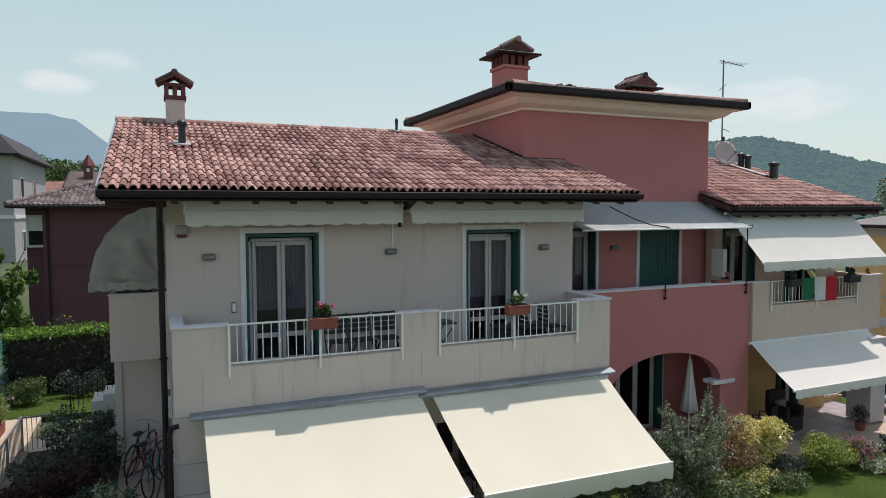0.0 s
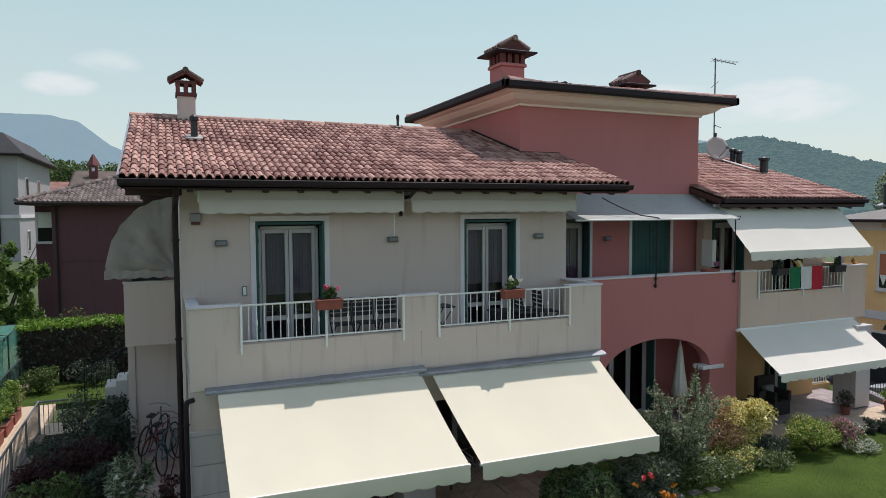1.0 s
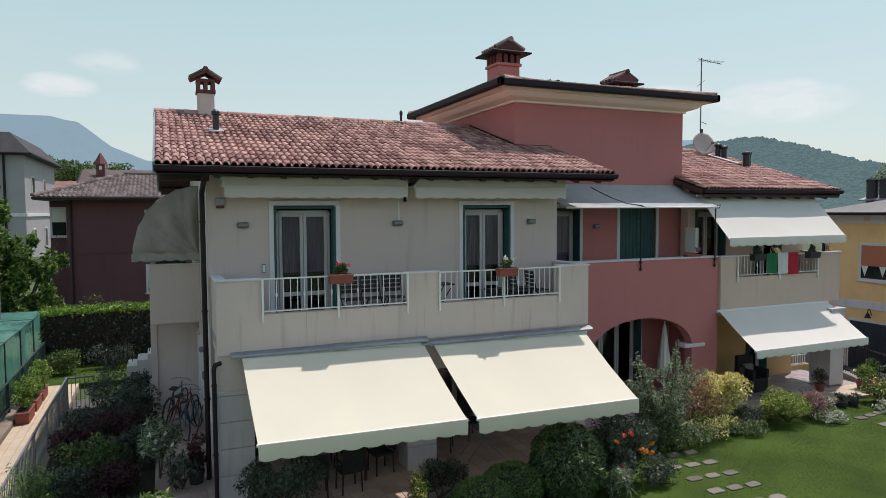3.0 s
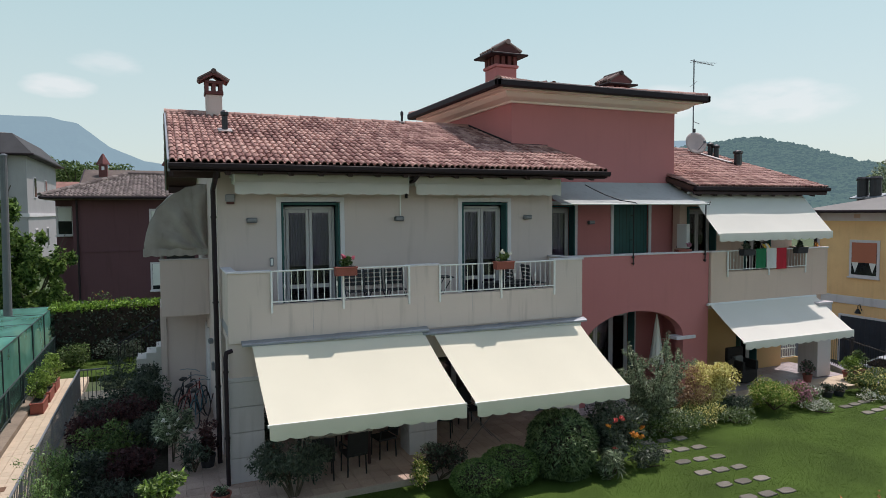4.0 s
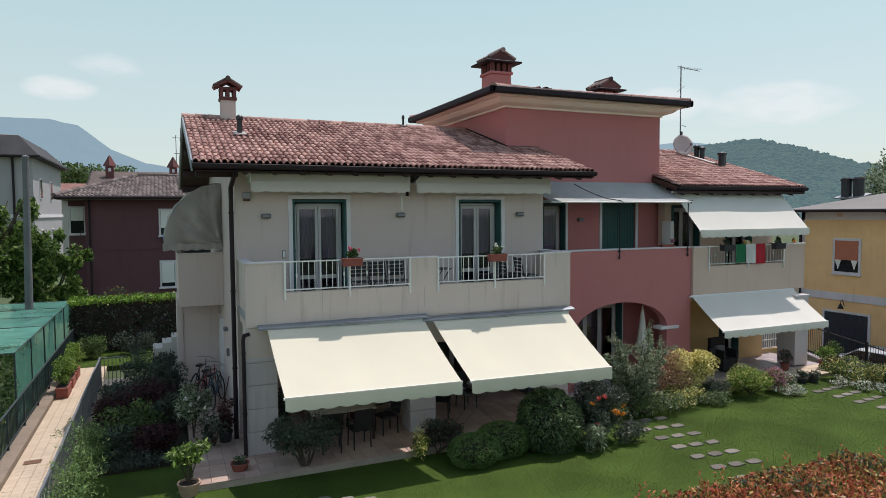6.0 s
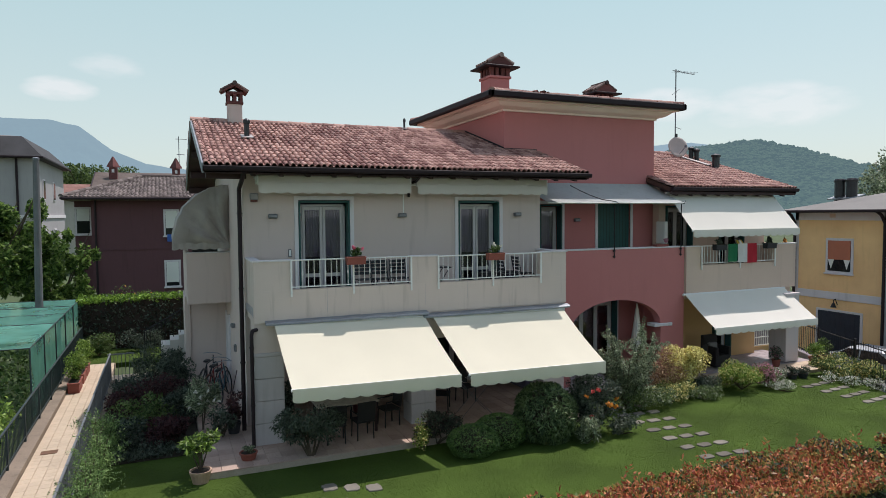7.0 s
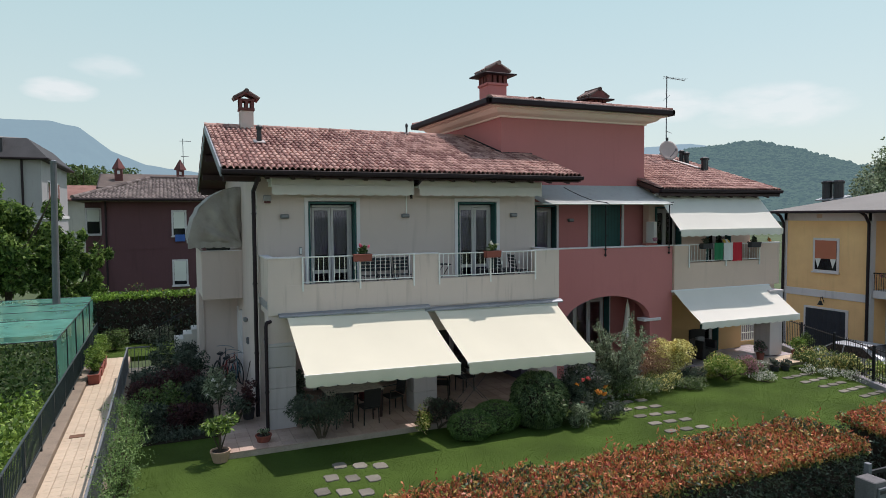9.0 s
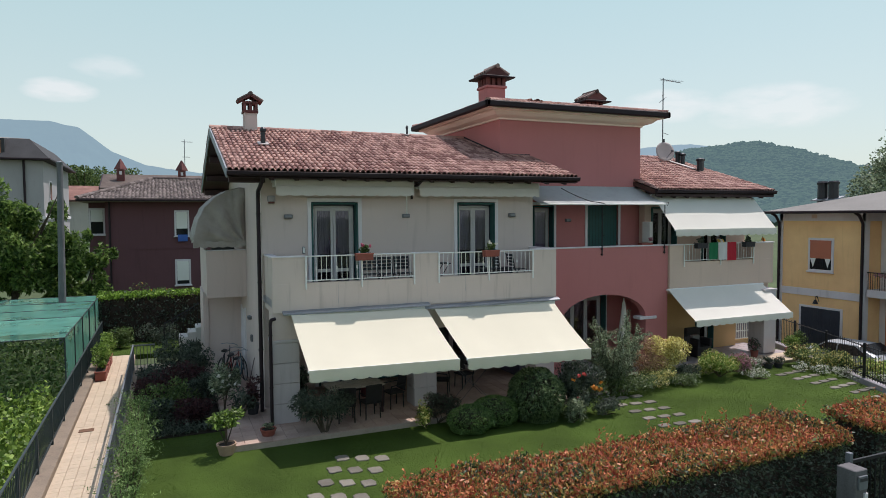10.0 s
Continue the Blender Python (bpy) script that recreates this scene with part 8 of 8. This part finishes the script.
def ridge_row(parent, a, b, r, step, material=TILE, name="ridge_tile"):
    a, b = Vector(a), Vector(b)
    d = (b - a).normalized()
    side = d.cross(Vector((0, 0, 1))).normalized()
    up = side.cross(d)
    n = int((b - a).length / step)
    for i in range(n + 1):
        p, e = a + d * step * i, a + d * (step * i + step * 1.1)
        v, f = [], []
        for q, rr in ((p, r * 1.08), (e, r * 0.95)):
            for k in range(8):
                t_ = math.pi * (k / 7) * 1.1 - 0.157
                v.append(q + side * rr * math.cos(t_) + up * rr * math.sin(t_) * 0.85)
        for k in range(7):
            f.append((k, k + 1, 8 + k + 1, 8 + k))
        f += [tuple(range(8))]
        pydata(name, [tuple(x) for x in v], f, material, parent)


up = (0, 1, SL)
SLN = math.sqrt(1 + SL * SL)
tile_slope(house_roof, (-0.86, 0.22, 6.255), (1, 0, 0), up, 70, 16, lambda x, y: y < 5.86 and (x < 8.05 or y < 3.0) and x < 9.25, singles=290, seed=1)
tile_slope(house_roof, (8.04, 11.56, 6.255), (-1, 0, 0), (0, -1, SL), 62, 16, lambda x, y: y > 5.94, seed=2)
ridge_row(house_roof, (-0.9, 5.90, 7.97), (7.92, 5.90, 7.97), 0.125, 0.36)
ridge_row(house_roof, (8.05, 2.97, 7.105), (9.05, 2.97, 7.105), 0.07, 0.36)
part("flashing", prism_x(bmesh.new(), [(3.046, 7.19), (3.046, 7.10), (2.90, 7.065), (2.90, 7.085), (3.03, 7.13), (3.03, 7.19)], 8.06, 9.25), GUTTER, house_roof, "dark metal flashing against the tower")
for k in range(9):
    ya = 3.05 + k * 0.315
    part("flashing", prism_x(bmesh.new(), [(ya, rz(ya) + 0.12), (ya + 0.31, rz(ya + 0.31) + 0.12), (ya + 0.31, rz(ya + 0.31)), (ya, rz(ya))], 8.055, 8.076), GUTTER, house_roof)
tile_slope(right_roof, (13.66, 1.77, 5.985), (1, 0, 0), up, 40, 16, lambda x, y: y < 7.36 and x < 19.46, singles=0, seed=3)
tile_slope(right_roof, (19.44, 13.03, 5.985), (-1, 0, 0), (0, -1, SL), 40, 16, lambda x, y: y > 7.44, seed=4)
ridge_row(right_roof, (13.7, 7.4, 7.70), (19.2, 7.4, 7.70), 0.12, 0.36)

tex, tey = (ex0 + ex1) / 2, (ey0 + ey1) / 2


def side_of(x, y):
    """The slope of the tower roof that a place belongs to."""
    d = {"s": y - ey0, "n": ey1 - y, "w": x - ex0, "e": ex1 - x}
    return min(d, key=d.get) if min(d.values()) > -0.2 else ""


tile_slope(tower_roof, (ex0, ey0 - 0.04, ez + 0.005), (1, 0, 0), (0, 1, hs), 50, 11, lambda x, y: side_of(x, y) == "s", seed=5)
tile_slope(tower_roof, (ex1, ey1 + 0.04, ez + 0.005), (-1, 0, 0), (0, -1, hs), 50, 11, lambda x, y: side_of(x, y) == "n", seed=6)
tile_slope(tower_roof, (ex0 - 0.04, ey1, ez + 0.005), (0, -1, 0), (1, 0, hs), 48, 11, lambda x, y: side_of(x, y) == "w", seed=7)
tile_slope(tower_roof, (ex1 + 0.04, ey0, ez + 0.005), (0, 1, 0), (-1, 0, hs), 48, 11, lambda x, y: side_of(x, y) == "e", seed=8)
for a, b in (((ex0, ey0, ez + 0.03), hv[4]), ((ex0, ey1, ez + 0.03), hv[4]), ((ex1, ey0, ez + 0.03), hv[5]), ((ex1, ey1, ez + 0.03), hv[5]), (hv[4], hv[5])):
    ridge_row(tower_roof, Vector(a) + Vector((0, 0, 0.03)), Vector(b) + Vector((0, 0, 0.03)), 0.11, 0.36)

bh_side = lambda x, y: min((("s", y - by0), ("n", by1 - y), ("w", (x - bx0) / 0.72), ("e", bx1 - x)), key=lambda k: k[1])[0]
tile_slope(part_roof, (bx0, by0 - 0.04, bz + 0.01), (1, 0, 0), (0, 1, bhs), 78, 15, lambda x, y: bh_side(x, y) == "s", pitch=0.19, expo=0.345, rise=0.05, material=TILE_GREY, seed=9)
tile_slope(part_roof, (bx0 - 0.03, by1, bz + 0.01), (0, -1, 0), (1, 0, bhs / 0.72), 51, 12, lambda x, y: bh_side(x, y) == "w", pitch=0.19, expo=0.345, rise=0.05, material=TILE_GREY, seed=10)
ridge_row(part_roof, Vector((bx0, by0, bz + 0.06)), Vector(bhv[4]) + Vector((0, 0, 0.05)), 0.13, 0.4, TILE_GREY)
ridge_row(part_roof, Vector(bhv[4]) + Vector((0, 0, 0.05)), Vector(bhv[5]) + Vector((0, 0, 0.05)), 0.13, 0.4, TILE_GREY)


# ---- paving ----
def pavers(parent_name, x0, x1, y0, y1, z, size, material, singles, keep=lambda x, y: True, seed=0, gap=0.006, th=0.03):
    parent = bpy.data.objects[parent_name]
    rg = random.Random(seed)
    s = size - gap
    b = 0.006
    base = np.array([(0, 0, -th), (s, 0, -th), (s, s, -th), (0, s, -th), (0, 0, -b), (s, 0, -b), (s, s, -b), (0, s, -b), (b, b, 0), (s - b, b, 0), (s - b, s - b, 0), (b, s - b, 0)])
    faces = [(0, 1, 5, 4), (1, 2, 6, 5), (2, 3, 7, 6), (3, 0, 4, 7), (4, 5, 9, 8), (5, 6, 10, 9), (6, 7, 11, 10), (7, 4, 8, 11), (8, 9, 10, 11)]
    shared = bpy.data.meshes.new("paver")
    shared.from_pydata(base.tolist(), [], faces)
    shared.materials.append(material)
    made, allv, allf, off = 0, [], [], 0
    ny, nx = int(round((y1 - y0) / size)), int(round((x1 - x0) / size))
    for j in range(ny):
        for i in range(nx):
            x, y = x0 + i * size, y0 + j * size
            if not keep(x + s / 2, y + s / 2):
                continue
            dz = rg.uniform(-0.002, 0.002)
            if made < singles:
                ob = new("paver", shared)
                ob.parent = parent
                ob.matrix_basis = Matrix.Translation((x, y, z + dz))
                made += 1
            else:
                allv.append(base + np.array((x, y, z + dz)))
                allf += [tuple(a + off for a in f) for f in faces]
                off += 12
    if allv:
        ob = pydata("paver_field", np.concatenate(allv).tolist(), allf, material, parent)
        ob["kind"] = "stuff"


pavers("patio_base", -1.05, 8.4, -1.15, 3.2, -0.055, 0.315, PAVING, 290, seed=1)
pavers("patio_base", -1.05, 0.21, 3.26, 9.0, -0.055, 0.315, PAVING, 0, seed=2)
pavers("patio_right_base", 8.4, 19.2, 0.9, 4.7, -0.095, 0.36, PATIOSHADE, 200, seed=3)
pavers("patio_corner_base", 13.9, 19.2, -0.10, 0.90, -0.095, 0.333, WALKTILE, 48, seed=5)
pavers("walkway_base", WX0, WX1, -8.3, 11.8, -0.25, 0.216, WALKTILE, 296, seed=4)
